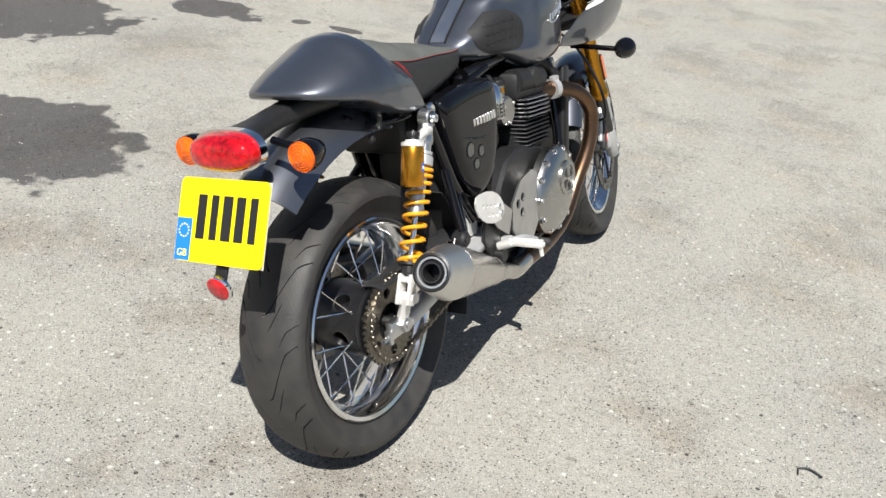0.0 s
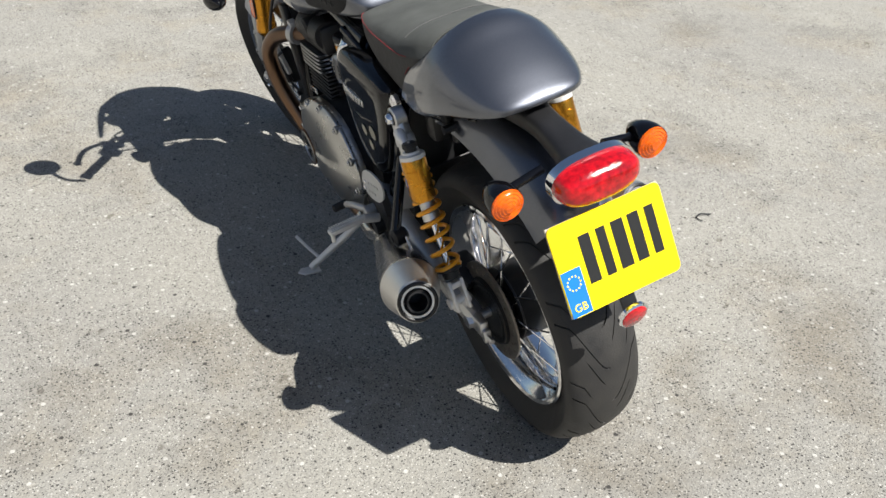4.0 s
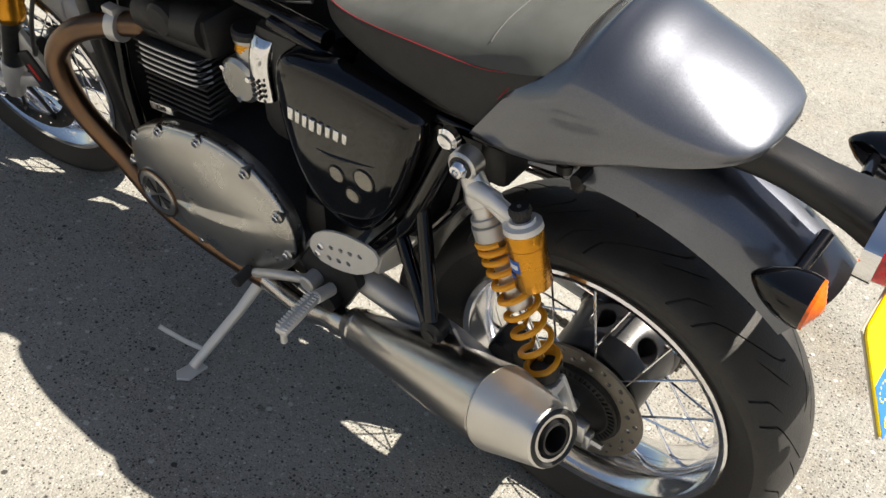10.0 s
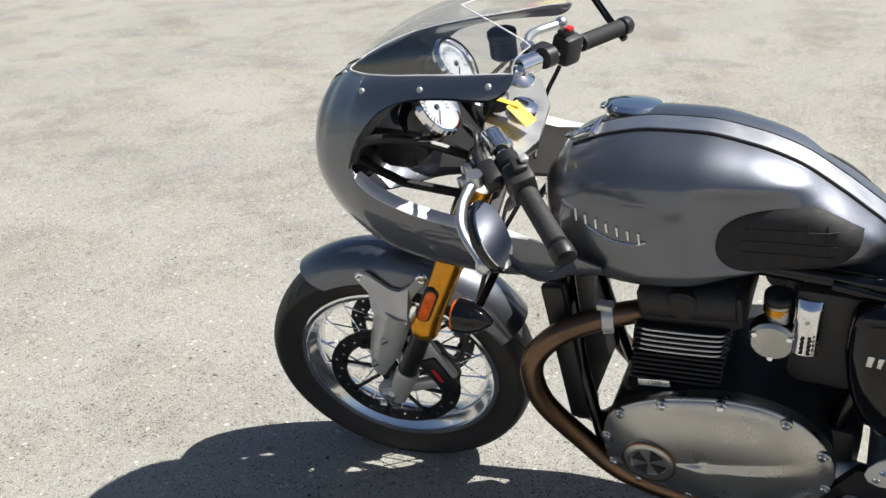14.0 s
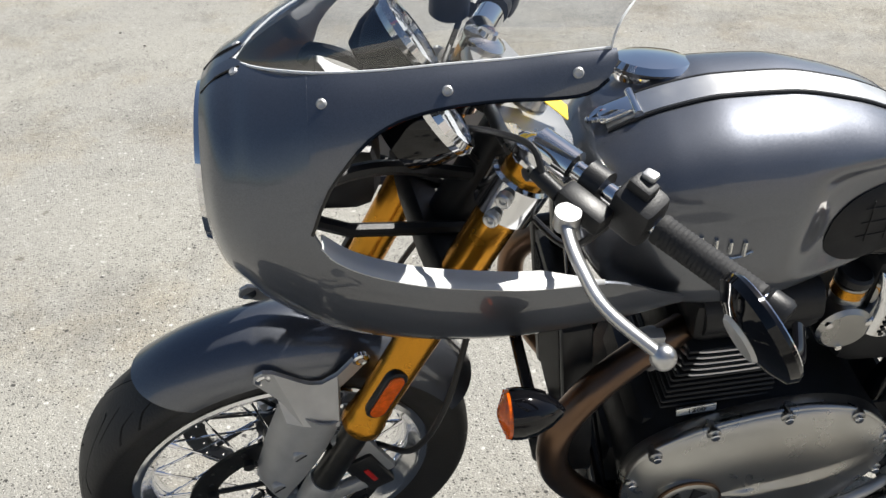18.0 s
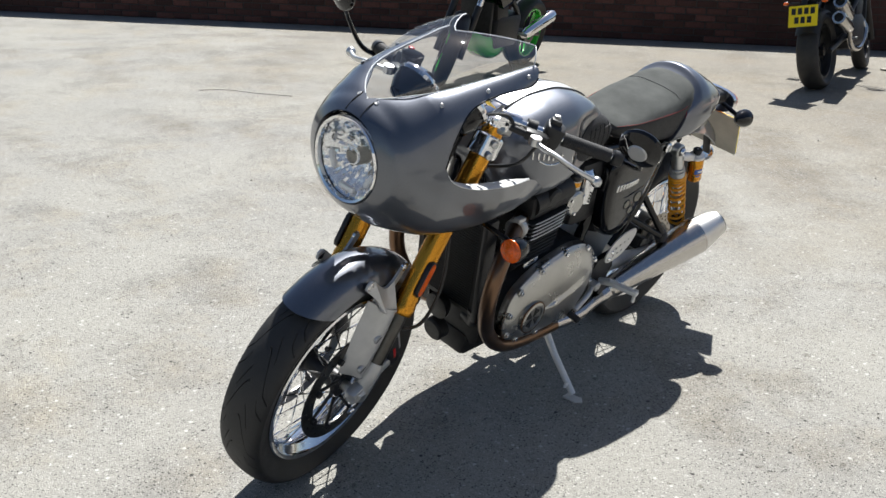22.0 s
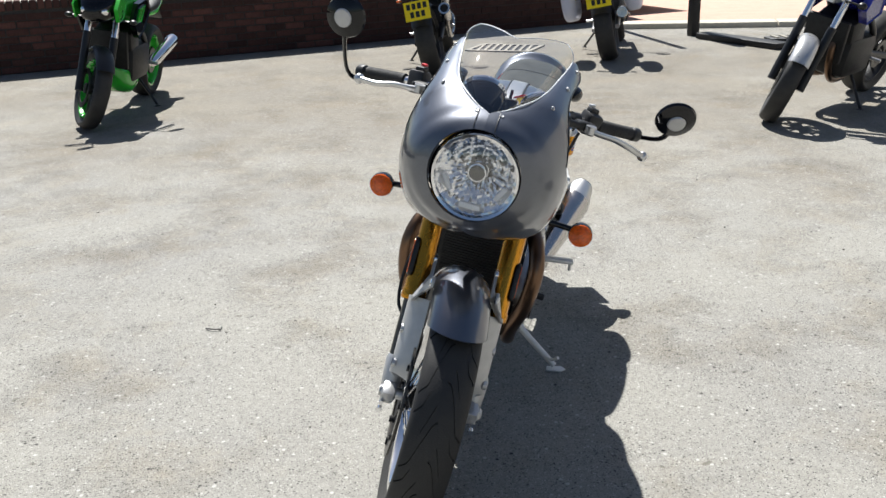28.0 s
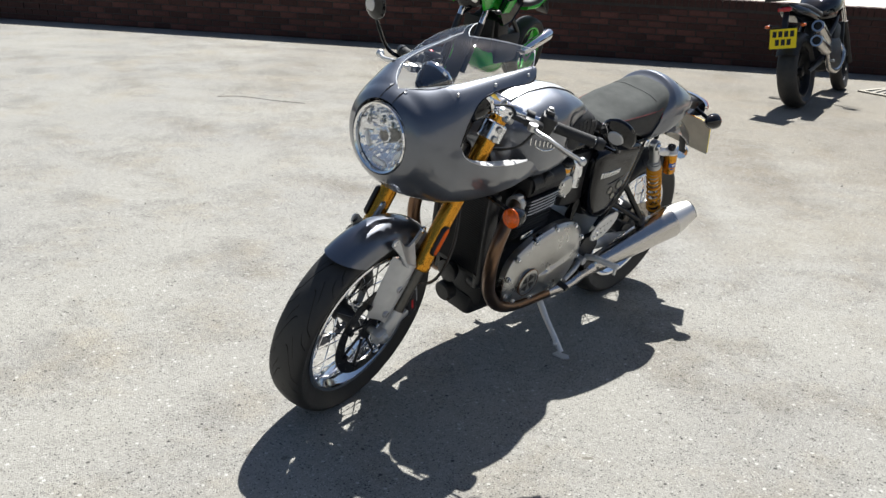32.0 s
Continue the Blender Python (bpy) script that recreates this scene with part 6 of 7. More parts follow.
def bar_mirror(root, elbow, c, face):
    """A round bar-end mirror at c that looks along face."""
    f = V(*face).normalized()
    c = V(*c)
    sh = Mesh().lathe(c, -f, [(0, 0.0515), (0.004, 0.0535), (0.012, 0.051), (0.02, 0.036), (0.026, 0.017), (0.027, 0.002)], 40).tube(spline([root, elbow, tuple(c - f * 0.02)], 6), 0.0078, 10, flat=0.7)
    m = part("mirror", sh, BLACKGLOSS, bike, "round black bar-end mirror")
    part("mirror_glass", Mesh().lathe(c + f * 0.0002, f, [(0, 0.049), (0.0015, 0.0485), (0.0016, 0.001)], 40), MIRRORGLASS, m)
    part("mirror_back", Mesh().lathe(c - f * 0.021, -f, [(0, 0.026), (0.0065, 0.021), (0.0075, 0.002)], 32), FORGED, m)


bar_mirror((-0.36, 0.893, 0.957), (-0.415, 0.925, 0.975), (-0.431, 0.98, 1.048), (0.25, -1, 0.5))
bar_mirror((0.39, 1.02, 0.958), (0.43, 1.07, 0.99), (0.43, 1.15, 1.14), (-0.15, -1, 0.15))

# instruments
for s in (-1, 1):
    gc = V(s * 0.073, 1.235, 1.047)
    ga = V(0, -1, 0.75).normalized()
    gg = part("gauge", Mesh().lathe(gc - ga * 0.05, ga, [(-0.01, 0.02), (-0.006, 0.036), (0.02, 0.048), (0.05, 0.052), (0.052, 0.051)], 36), BLACKGLOSS, bike, "round white-faced dial in a chrome bezel", STEERED)
    part("bezel", Mesh().lathe(gc, ga, [(-0.004, 0.053), (0.004, 0.0555), (0.012, 0.052), (0.011, 0.047), (0.003, 0.046)], 40, False), CHROME, gg, "", STEERED)
    part("dial_face", Mesh().lathe(gc + ga * 0.002, ga, [(0, 0.047), (0.001, 0.047), (0.0011, 0.001)], 36), DIAL, gg, "", STEERED)
    u = ga.cross(V(1, 0, 0)).normalized()
    tk = Mesh()
    for i in range(21):
        a = radians(-130 + i * 13)
        e1 = u * math.cos(a) + V(1, 0, 0) * math.sin(a)
        tk.tube([gc + ga * 0.0035 + e1 * (0.028 if i % 2 else 0.025), gc + ga * 0.0035 + e1 * 0.036], 0.0009, 4)
    part("dial_tick", tk, LETTER, gg, "", STEERED)
    part("needle", Mesh().tube([gc + ga * 0.005 - u * 0.008, gc + ga * 0.005 + (u * -0.6 + V(-0.8, 0, 0)) * 0.03], 0.0011, 5).cyl(gc + ga * 0.003, gc + ga * 0.007, 0.005), LETTER, gg, "", STEERED)
    part("gauge_glass", Mesh().lathe(gc + ga * 0.0085, ga, [(0, 0.047), (0.001, 0.046), (0.0011, 0.001)], 36), LAMPGLASS, gg, "", STEERED)
part("ignition_switch", Mesh().lathe((0, 1.15, 0.99), (0, -0.2, 1), [(0, 0.022), (0.04, 0.022), (0.043, 0.018)], 24).cyl((0, 1.145, 1.03), (0, 1.143, 1.055), 0.004), BLACKSATIN, bike, "", STEERED)
part("key_tag", Mesh().box((-0.03, 1.12, 1.035), (0.03, 0.05, 0.0015), (25, 20, 15), 0.0005).box((-0.045, 1.09, 1.02), (0.035, 0.05, 0.0015), (35, 10, -20), 0.0005), TAGYELLOW, bike, "yellow card key tag", STEERED)
part("key_fob", Mesh().box((-0.02, 1.15, 1.045), (0.026, 0.04, 0.004), (20, 25, 10), 0.0015), REDPAINT, bike, "red key fob", STEERED)

# cockpit fairing
FK = [(1.48, 0.106, 1.026, 0.92, 0.0, 0.812, 0.0), (1.465, 0.138, 1.042, 0.92, 0.0, 0.79, 0.0), (1.445, 0.158, 1.054, 0.918, 0.0, 0.775, 0.0), (1.42, 0.174, 1.064, 0.914, 0.03, 0.758, 0.03), (1.38, 0.19, 1.077, 0.908, 0.062, 0.752, 0.075), (1.34, 0.2, 1.09, 0.902, 0.09, 0.749, 0.115), (1.28, 0.205, 1.102, 0.896, 0.107, 0.747, 0.14), (1.22, 0.207, 1.113, 0.89, 0.117, 0.746, 0.152), (1.15, 0.206, 1.124, 0.88, 0.127, 0.748, 0.16), (1.09, 0.2, 1.135, 0.87, 0.135, 0.752, 0.162), (1.04, 0.194, 1.14, 0.86, 0.14, 0.757, 0.16), (0.98, 0.183, 1.14, 0.845, 0.14, 0.764, 0.155), (0.92, 0.168, 1.14, 0.825, 0.14, 0.774, 0.15), (0.875, 0.156, 1.14, 0.808, 0.14, 0.782, 0.148)]
FK = sorted(FK)
fy = [k[0] for k in FK]


def fair(y, z, s):
    w, zt, zm, xt, zb, xb = [curve_at(fy, [k[i] for k in FK], y) for i in range(1, 7)]
    if z >= zm:
        q = min(1.0, (z - zm) / (zt - zm))
        e = 2.0 if y > 1.4 else 2.0 + (1.4 - y) * 2
        x = xt + (w - xt) * max(0.0, 1 - q ** e) ** 0.5
    else:
        q = min(1.0, (zm - z) / (zm - zb))
        x = xb + (w - xb) * max(0.0, 1 - q ** 2.0) ** 0.5
    return V(s * x, y, z)


def fz(y, i):
    return curve_at(fy, [k[i] for k in FK], y)


def column(y, z0, z1, s, n):
    out = []
    for i in range(n):
        t = i / (n - 1)
        t = 0.5 - 0.5 * math.cos(math.pi * t)
        out.append(fair(y, z0 + (z1 - z0) * t, s))
    return out


OPEN_UP = ([1.05, 1.065, 1.09, 1.16, 1.214, 1.259, 1.294, 1.323, 1.346, 1.358], [1.134, 1.114, 1.104, 1.098, 1.09, 1.078, 1.06, 1.03, 0.995, 0.955])
OPEN_LO = ([0.91, 0.95, 0.99, 1.034, 1.1, 1.166, 1.236, 1.298, 1.334, 1.35, 1.358], [0.797, 0.82, 0.845, 0.86, 0.864, 0.873, 0.884, 0.902, 0.92, 0.936, 0.955])
shell = Mesh()
for s in (-1, 1):
    shell.grid([column(y, fz(y, 2), fz(y, 5), s, 33) for y in span(1.358, 1.48, 22)], 0.004)
    shell.grid([column(y, fz(y, 2), curve_at(*OPEN_UP, y), s, 14) for y in span(1.05, 1.358, 30)], 0.004)
    shell.grid([column(y, curve_at(*OPEN_LO, y), fz(y, 5), s, 16) for y in span(0.912, 1.358, 40)], 0.004)
fairing = part("cockpit_fairing", shell, PAINT, bike, "graphite metallic cockpit fairing", sharp=50)
for s in (-1, 1):
    part("fairing_liner", Mesh().grid([[p - V(s * 0.0058, 0, -0.0005) for p in column(y, curve_at(*OPEN_LO, y) - 0.001, fz(y, 5) + 0.004, s, 12)] for y in span(1.06, 1.355, 26)], 0.001), LINER, fairing, "pale unpainted inner face")
for s in (-1, 1):
    # the sill of the opening turns inwards
    sill = []
    for y in span(1.03, 1.352, 36):
        p = fair(y, curve_at(*OPEN_LO, y), s)
        k = min(1.0, (y - 1.02) / 0.08, (1.375 - y) / 0.03)
        sill.append([p + V(-s * 0.03 * k * f, 0, 0.003 * math.sin(math.pi * min(1, f * 1.5)) - 0.001) for f in (0, 0.15, 0.4, 0.7, 1.0)])
    part("opening_sill", Mesh().grid(sill, 0.002), LINER, fairing, "pale inward lip of the opening", sharp=60)
for s in (-1, 1):
    part("edge_trim", Mesh().tube([fair(y, curve_at(*OPEN_UP, y), s) for y in span(1.06, 1.36, 30)], 0.002, 6), BLACKGLOSS, fairing)
for s in (-1, 1):
    for y in (1.442, 1.343, 1.218, 1.09):
        z = fz(y, 2) - 0.012
        p = fair(y, z, s)
        if y > 1.43:
            p = V(s * 0.028, 1.438, 1.054)
        nrm = V(s, 0.1, 0.6).normalized() if y < 1.43 else V(s * 0.15, 0.5, 0.85).normalized()
        part("fairing_screw", Mesh().lathe(p, nrm, [(0, 0.0056), (0.0018, 0.0056), (0.0036, 0.004), (0.003, 0.002)], 14), FORGED, fairing)
    part("nose_seam", Mesh().tube([V(s * 0.024, y, fz(y, 2) - 0.0005 - 0.002 * (y > 1.46)) for y in span(1.432, 1.478, 8)], 0.0014, 5), BLACKSATIN, fairing)
# screen
SK = [(1.44, 1.054, 0.0, 1.053), (1.422, 1.072, 0.03, 1.063), (1.385, 1.102, 0.066, 1.078), (1.34, 1.132, 0.092, 1.09), (1.28, 1.162, 0.109, 1.102), (1.22, 1.184, 0.119, 1.113), (1.15, 1.192, 0.129, 1.124), (1.09, 1.193, 0.137, 1.135), (1.03, 1.19, 0.141, 1.143)]
SK = sorted(SK)
ky = [k[0] for k in SK]
cols = []
for b in span(-math.pi / 2, math.pi / 2, 41):
    f = abs(math.sin(b)) ** 0.77
    # the trailing edge is cut forward in the middle and sweeps back to a corner at each side
    y_end = 1.195 - 0.165 * (f / 0.8) ** 1.35 if f < 0.8 else 1.03 + 0.025 * (f - 0.8) / 0.2
    col_ = []
    for t in span(0, 1, 40):
        y = y_end + (1.44 - y_end) * t
        zc, xe, ze = [curve_at(ky, [k[i] for k in SK], y) for i in (1, 2, 3)]
        col_.append(V(xe * math.copysign(f, b), y, ze + (zc - ze) * abs(math.cos(b)) ** 0.77))
    cols.append(col_)
rows_ = [[c[i] for c in cols] for i in range(40)]
scr = part("windscreen", Mesh().grid(rows_, 0.0), SCREEN, fairing, "clear acrylic fly screen", sharp=80)
scr.visible_shadow = False
part("screen_edge", Mesh().tube(rows_[0], 0.0013, 6), WHITEPLASTIC, fairing, "pale polished screen edge")
part("screen_seal", Mesh().tube([r[0] for r in rows_] + [r[-1] for r in rows_][::-1], 0.0016, 6), WHITEPLASTIC, fairing)
# headlight
hc = V(-0.004, 1.47, 0.917)
hl_ = part("headlight", Mesh().lathe(hc, (0, 1, 0), [(-0.04, 0.096), (0.004, 0.1005), (0.012, 0.0995), (0.017, 0.098), (0.014, 0.0925), (0.004, 0.092)], 64, False), CHROME, bike, "round headlight in a chrome and black ring")
part("lamp_ring", Mesh().lathe(hc + V(0, -0.004, 0), (0, 1, 0), [(0, 0.1015), (0.004, 0.1065), (0.008, 0.1015)], 64, False), BLACKGLOSS, hl_)
bowl = Mesh()
rows_ = []
for i in range(15):
    t = i / 14
    r = 0.092 * (1 - t) + 0.016 * t
    row = []
    for j in range(72):
        a = 2 * math.pi * j / 72
        x, z = r * math.cos(a), r * math.sin(a)
        h = -0.052 * (1 - (r / 0.092) ** 2)
        if 0 < i < 14:
            if z > 0.012:
                h += 0.0028 * (1 if math.floor(x / 0.0125) % 2 else -1) + 0.0022 * (i % 4 > 1)
            elif abs(x) > 0.03:
                h += 0.004 * (math.floor((z + 0.096) / 0.017) % 2) + 0.0015 * (j % 2)
            else:
                h += 0.0025 * (1 if math.floor((x + 0.096) / 0.009) % 2 else -1)
        row.append(hc + V(x, h, z))
    rows_.append(row + [row[0].copy()])
part("reflector", bowl.grid(rows_, 0.0), LAMPCHROME, hl_, "faceted chrome reflector", sharp=4)
part("bulb_shield", Mesh().lathe(hc + V(0, -0.05, 0), (0, 1, 0), [(0, 0.02), (0.03, 0.019), (0.036, 0.014), (0.037, 0.002)], 28).plate([(-0.02, 0.012), (0.02, 0.012), (0.012, -0.012), (0, -0.022), (-0.012, -0.012)], 0.004, hc + V(0, -0.01, 0), (1, 0, 0), (0, 0, 1), 0.001), DISC, hl_, "dark chromed bulb shield")
part("lamp_bucket", Mesh().lathe(hc + V(0, -0.085, 0), (0, 1, 0), [(0, 0.001), (0, 0.05), (0.02, 0.078), (0.055, 0.094), (0.08, 0.0965)], 48, False), BLACKSATIN, hl_, "black lamp bucket")
part("shield_ring", Mesh().lathe(hc + V(0, -0.012, 0.006), (0, 1, 0), [(0, 0.021), (0.005, 0.021), (0.006, 0.018), (0.001, 0.017)], 32, False), CHROME, hl_)
part("position_light", Mesh().box(hc + V(0, -0.006, -0.073), (0.05, 0.012, 0.014), bev=0.004).box(hc + V(-0.062, -0.01, -0.03), (0.012, 0.012, 0.04), (0, -30, 0), 0.004).box(hc + V(0.062, -0.01, -0.03), (0.012, 0.012, 0.04), (0, 30, 0), 0.004), WHITEPLASTIC, hl_)
lg = part("lamp_glass", Mesh().lathe(hc + V(0, 0.004, 0), (0, 1, 0), [(0, 0.093), (0.005, 0.085), (0.011, 0.06), (0.014, 0.03), (0.015, 0.001)], 48, False), LAMPGLASS, hl_, sharp=80)
lg.visible_shadow = False
brk = Mesh()
for s in (-1, 1):
    brk.tube(spline([(s * 0.03, 1.17, 0.9), (s * 0.1, 1.28, 0.97), (s * 0.14, 1.35, 0.98), (s * 0.165, 1.37, 0.95)], 6), 0.009, 8).tube([(s * 0.04, 1.16, 0.82), (s * 0.08, 1.32, 0.86), (s * 0.08, 1.42, 0.9)], 0.009, 8)
brk.box((0, 1.33, 0.93), (0.16, 0.1, 0.1), (0, 0, 0), 0.03)
part("fairing_bracket", brk, BLACKSATIN, bike, "black fairing stay and loom")
for s in (-1, 1):
    indicator((s * 0.27, 1.144, 0.727), (0, 1, 0), (s * 0.1, 1.12, 0.74))

# ---- other motorcycles behind ----
def yard_bike(style, m, label):
    """A parked motorcycle; forward is +y, the rear axle over the origin."""
    b = new("motorcycle")
    tagged(b, label, "motorcycle", "parked motorcycles")
    body = {"green": GREENPAINT, "black": BLACKGLOSS, "silver": SILVERPAINT, "blue": BLUEPAINT}[style]
    rimc = GREENPAINT if style == "green" else BLACKSATIN
    wb = 1.41
    st_ = Matrix.Translation((0, 1.1, 0.95)) @ Matrix.Rotation(radians({"green": 32, "blue": 24}.get(style, 8)), 4, steer_axis) @ Matrix.Translation((0, -1.1, -0.95))
    for nm, y, R, w, xf in (("rear_wheel", 0, 0.315, 0.18, None), ("front_wheel", wb, 0.3, 0.12, st_)):
        hub = part(nm, Mesh().cyl((-0.06, y, R), (0.06, y, R), 0.04, n=20), BLACKSATIN, b, "", xf)
        k = 14
        prof = [(-0.62, 0.222), (-0.86, 0.25), (-0.98, 0.262)] + [(math.sin(a), 0.264 + (R - 0.264) * math.cos(a) ** 0.8 if abs(a) < 1.56 else 0.264) for a in span(-1.5, 1.5, k)] + [(0.98, 0.262), (0.86, 0.25), (0.62, 0.222)]
        n = 64
        part("tyre", Mesh().loops([[V(s_ * w / 2, y + r * math.sin(a), R + r * math.cos(a)) for s_, r in prof] for a in (2 * math.pi * j / n for j in range(n + 1))], True, False), RUBBER, hub, "", xf)
        h = w * 0.36
        part("rim", Mesh().loops([[V(x_, y + r * math.sin(a), R + r * math.cos(a)) for x_, r in ((-h, 0.226), (-h, 0.21), (-h + 0.02, 0.198), (h - 0.02, 0.198), (h, 0.21), (h, 0.226))] for a in (2 * math.pi * j / n for j in range(n + 1))], True, False), rimc, hub, "", xf)
        for j in range(10):
            a = 2 * math.pi * j / 10
            part("wheel_spoke", Mesh().tube([V(0, y + 0.03 * math.sin(a), R + 0.03 * math.cos(a)), V(0, y + 0.2 * math.sin(a + 0.12), R + 0.2 * math.cos(a + 0.12))], [0.014, 0.01], 8), BLACKSATIN, hub, "", xf)
        for s in ((-1, 1) if y else (-1,)):
            ring = lambda rad, kk: [(rad * math.sin(2 * math.pi * i / kk), rad * math.cos(2 * math.pi * i / kk)) for i in range(kk)]
            part("brake_disc", Mesh().plate_holes(ring(0.15 if y else 0.11, 40), [ring(0.11 if y else 0.07, 30)], 0.005, (s * 0.06, y, R), (0, 1, 0), (0, 0, 1)), DISC, hub, "", xf)
    for s in (-1, 1):
        base = V(s * 0.1, wb, 0.3)
        fk = part("fork_leg", Mesh().cyl(base + fdir * -0.03, base + fdir * 0.42, 0.029, n=18), BLACKSATIN, b, "", st_)
        part("fork_tube", Mesh().cyl(base + fdir * 0.42, base + fdir * 0.72, 0.022 if style != "green" else 0.026, n=18), CHROME, fk, "", st_)
        part("caliper", Mesh().box(base + V(-s * 0.02, -0.07, 0.09), (0.04, 0.05, 0.1), (-20, 0, 0), 0.01), BLACKSATIN, fk, "", st_)
        gb = part("handlebar", Mesh().tube(spline([(s * 0.05, 1.08, 1.03), (s * 0.16, 1.09, 1.07), (s * 0.28, 1.03, 1.07), (s * 0.4, 0.98, 1.06)], 6), 0.012, 10), BLACKSATIN, b, "", st_)
        part("grip", Mesh().cyl((s * 0.28, 1.035, 1.07), (s * 0.41, 0.975, 1.06), 0.017, n=14), GRIP, gb, "", st_)
        part("lever", Mesh().tube(spline([(s * 0.22, 1.1, 1.065), (s * 0.32, 1.09, 1.05), (s * 0.41, 1.03, 1.045)], 6), 0.007, 8), ALU, gb, "", st_)
        mr = part("mirror", Mesh().tube(spline([(s * 0.24, 1.06, 1.07), (s * 0.27, 1.08, 1.17), (s * 0.32, 1.06, 1.23)], 6), 0.006, 8).ball((s * 0.34, 1.055, 1.24), (0.065, 0.015, 0.042)), BLACKSATIN, b, "", st_)
        part("foot_peg", Mesh().cyl((s * 0.1, 0.42, 0.37), (s * 0.22, 0.41, 0.37), 0.013, n=12), ALU, b)
        part("swingarm_leg", Mesh().tube([(s * 0.1, 0.5, 0.4), (s * 0.115, -0.05, 0.315)], [0.035, 0.022], 12), BLACKSATIN if style != "silver" else FORGED, b)
        part("frame_rail", Mesh().tube(spline([(s * 0.05, 1.0, 0.9), (s * 0.14, 0.8, 0.75), (s * 0.13, 0.5, 0.55), (s * 0.11, 0.45, 0.38)], 6), 0.024, 12), BLACKSATIN, b)
    rows2 = []
    for a in span(50, -40, 20):
        t = radians(a)
        rows2.append([V(0.07 * math.sin(q), wb + (0.335 - 0.05 * (1 - math.cos(q))) * math.sin(t), 0.3 + (0.335 - 0.05 * (1 - math.cos(q))) * math.cos(t)) for q in span(-1.35, 1.35, 11)])
    part("front_mudguard", Mesh().grid(rows2, 0.004), {"green": BLACKSATIN, "blue": SILVERPAINT}.get(style, BLACKSATIN), b, "", st_)
    part("engine", Mesh().box((0, 0.68, 0.42), (0.34, 0.46, 0.3), bev=0.06).box((0, 0.82, 0.6), (0.3, 0.2, 0.22), (-20, 0, 0), 0.03), ENGINE, b)
    part("radiator", Mesh().box((0, 1.02, 0.55), (0.3, 0.04, 0.3), (-10, 0, 0), 0.01), RAD, b)
    tkk = [(0.44, 0.09, 0.86, 0.74, 0.8), (0.55, 0.14, 0.93, 0.72, 0.82), (0.75, 0.19, 1.0, 0.72, 0.86), (0.92, 0.17, 0.99, 0.76, 0.87), (1.05, 0.09, 0.93, 0.82, 0.88)]
    part("fuel_tank", Mesh().loops(lofted(tkk, span(0.44, 1.05, 24), e1=2.5, e2=3, n=40)), body, b, sharp=60)
    stt = [(-0.18, 0.07, 0.93, 0.86, 0.89), (0.0, 0.12, 0.92, 0.82, 0.86), (0.2, 0.15, 0.87, 0.78, 0.82), (0.35, 0.13, 0.83, 0.76, 0.8), (0.5, 0.1, 0.84, 0.76, 0.8)]
    part("seat", Mesh().loops(lofted(stt, span(-0.18, 0.5, 20), e1=3, e2=3, n=36)), VINYL, b, sharp=60)
    tt = [(-0.3, 0.04, 0.93, 0.89, 0.91), (-0.2, 0.08, 0.92, 0.83, 0.87), (0.0, 0.13, 0.88, 0.78, 0.83), (0.2, 0.15, 0.82, 0.74, 0.78), (0.35, 0.12, 0.79, 0.73, 0.76)]
    part("tail_unit", Mesh().loops(lofted(tt, span(-0.3, 0.35, 20), e1=3, e2=3, n=36)), body, b, sharp=60)
    part("tail_lamp", Mesh().box((0, -0.3, 0.88), (0.12, 0.03, 0.04), (0, 0, 0), 0.01), REDLENS, b)
    hold = part("plate_holder", Mesh().box((0, -0.3, 0.76), (0.05, 0.02, 0.22), (-25, 0, 0), 0.005).box((0, -0.2, 0.7), (0.12, 0.16, 0.02), (30, 0, 0), 0.008), BLACKSATIN, b)
    if style in ("black", "silver"):
        o = V(0, -0.36, 0.635)
        pv_ = V(0, 0.25, 0.97).normalized()
        p_ = part("registration_plate", Mesh().plate([(-0.115, -0.085), (0.115, -0.085), (0.115, 0.085), (-0.115, 0.085)], 0.004, o, (1, 0, 0), pv_, 0.001), YELLOWPLATE, b, "yellow plate with plain black bars")
        bm_ = Mesh()
        for rr, cnt in ((0.04, 4), (-0.032, 3)):
            for i in range(cnt):
                x0 = (i - (cnt - 1) / 2) * 0.05
                bm_.plate([(x0 - 0.017, rr - 0.026), (x0 + 0.017, rr - 0.026), (x0 + 0.017, rr + 0.026), (x0 - 0.017, rr + 0.026)], 0.001, o + V(1, 0, 0).cross(pv_) * 0.004, (1, 0, 0), pv_, 0)
        part("plate_bar", bm_, LETTER, p_)
        for s in (-1, 1):
            tsg = part("turn_signal", Mesh().tube([(s * 0.05, -0.28, 0.74), (s * 0.13, -0.28, 0.74)], 0.007, 8).ball((s * 0.15, -0.28, 0.74), (0.03, 0.028, 0.018)), BLACKSATIN, b)
            part("amber_lens", Mesh().ball((s * 0.152, -0.292, 0.74), (0.026, 0.02, 0.014)), AMBER, tsg)
        rows2 = []
        for a in span(15, -60, 14):
            t = radians(a)
            rows2.append([V(0.1 * math.sin(q), (0.36 - 0.06 * (1 - math.cos(q))) * math.sin(t), 0.315 + (0.36 - 0.06 * (1 - math.cos(q))) * math.cos(t)) for q in span(-1.3, 1.3, 11)])
        part("tyre_hugger", Mesh().grid(rows2, 0.004), PLASTIC, b)
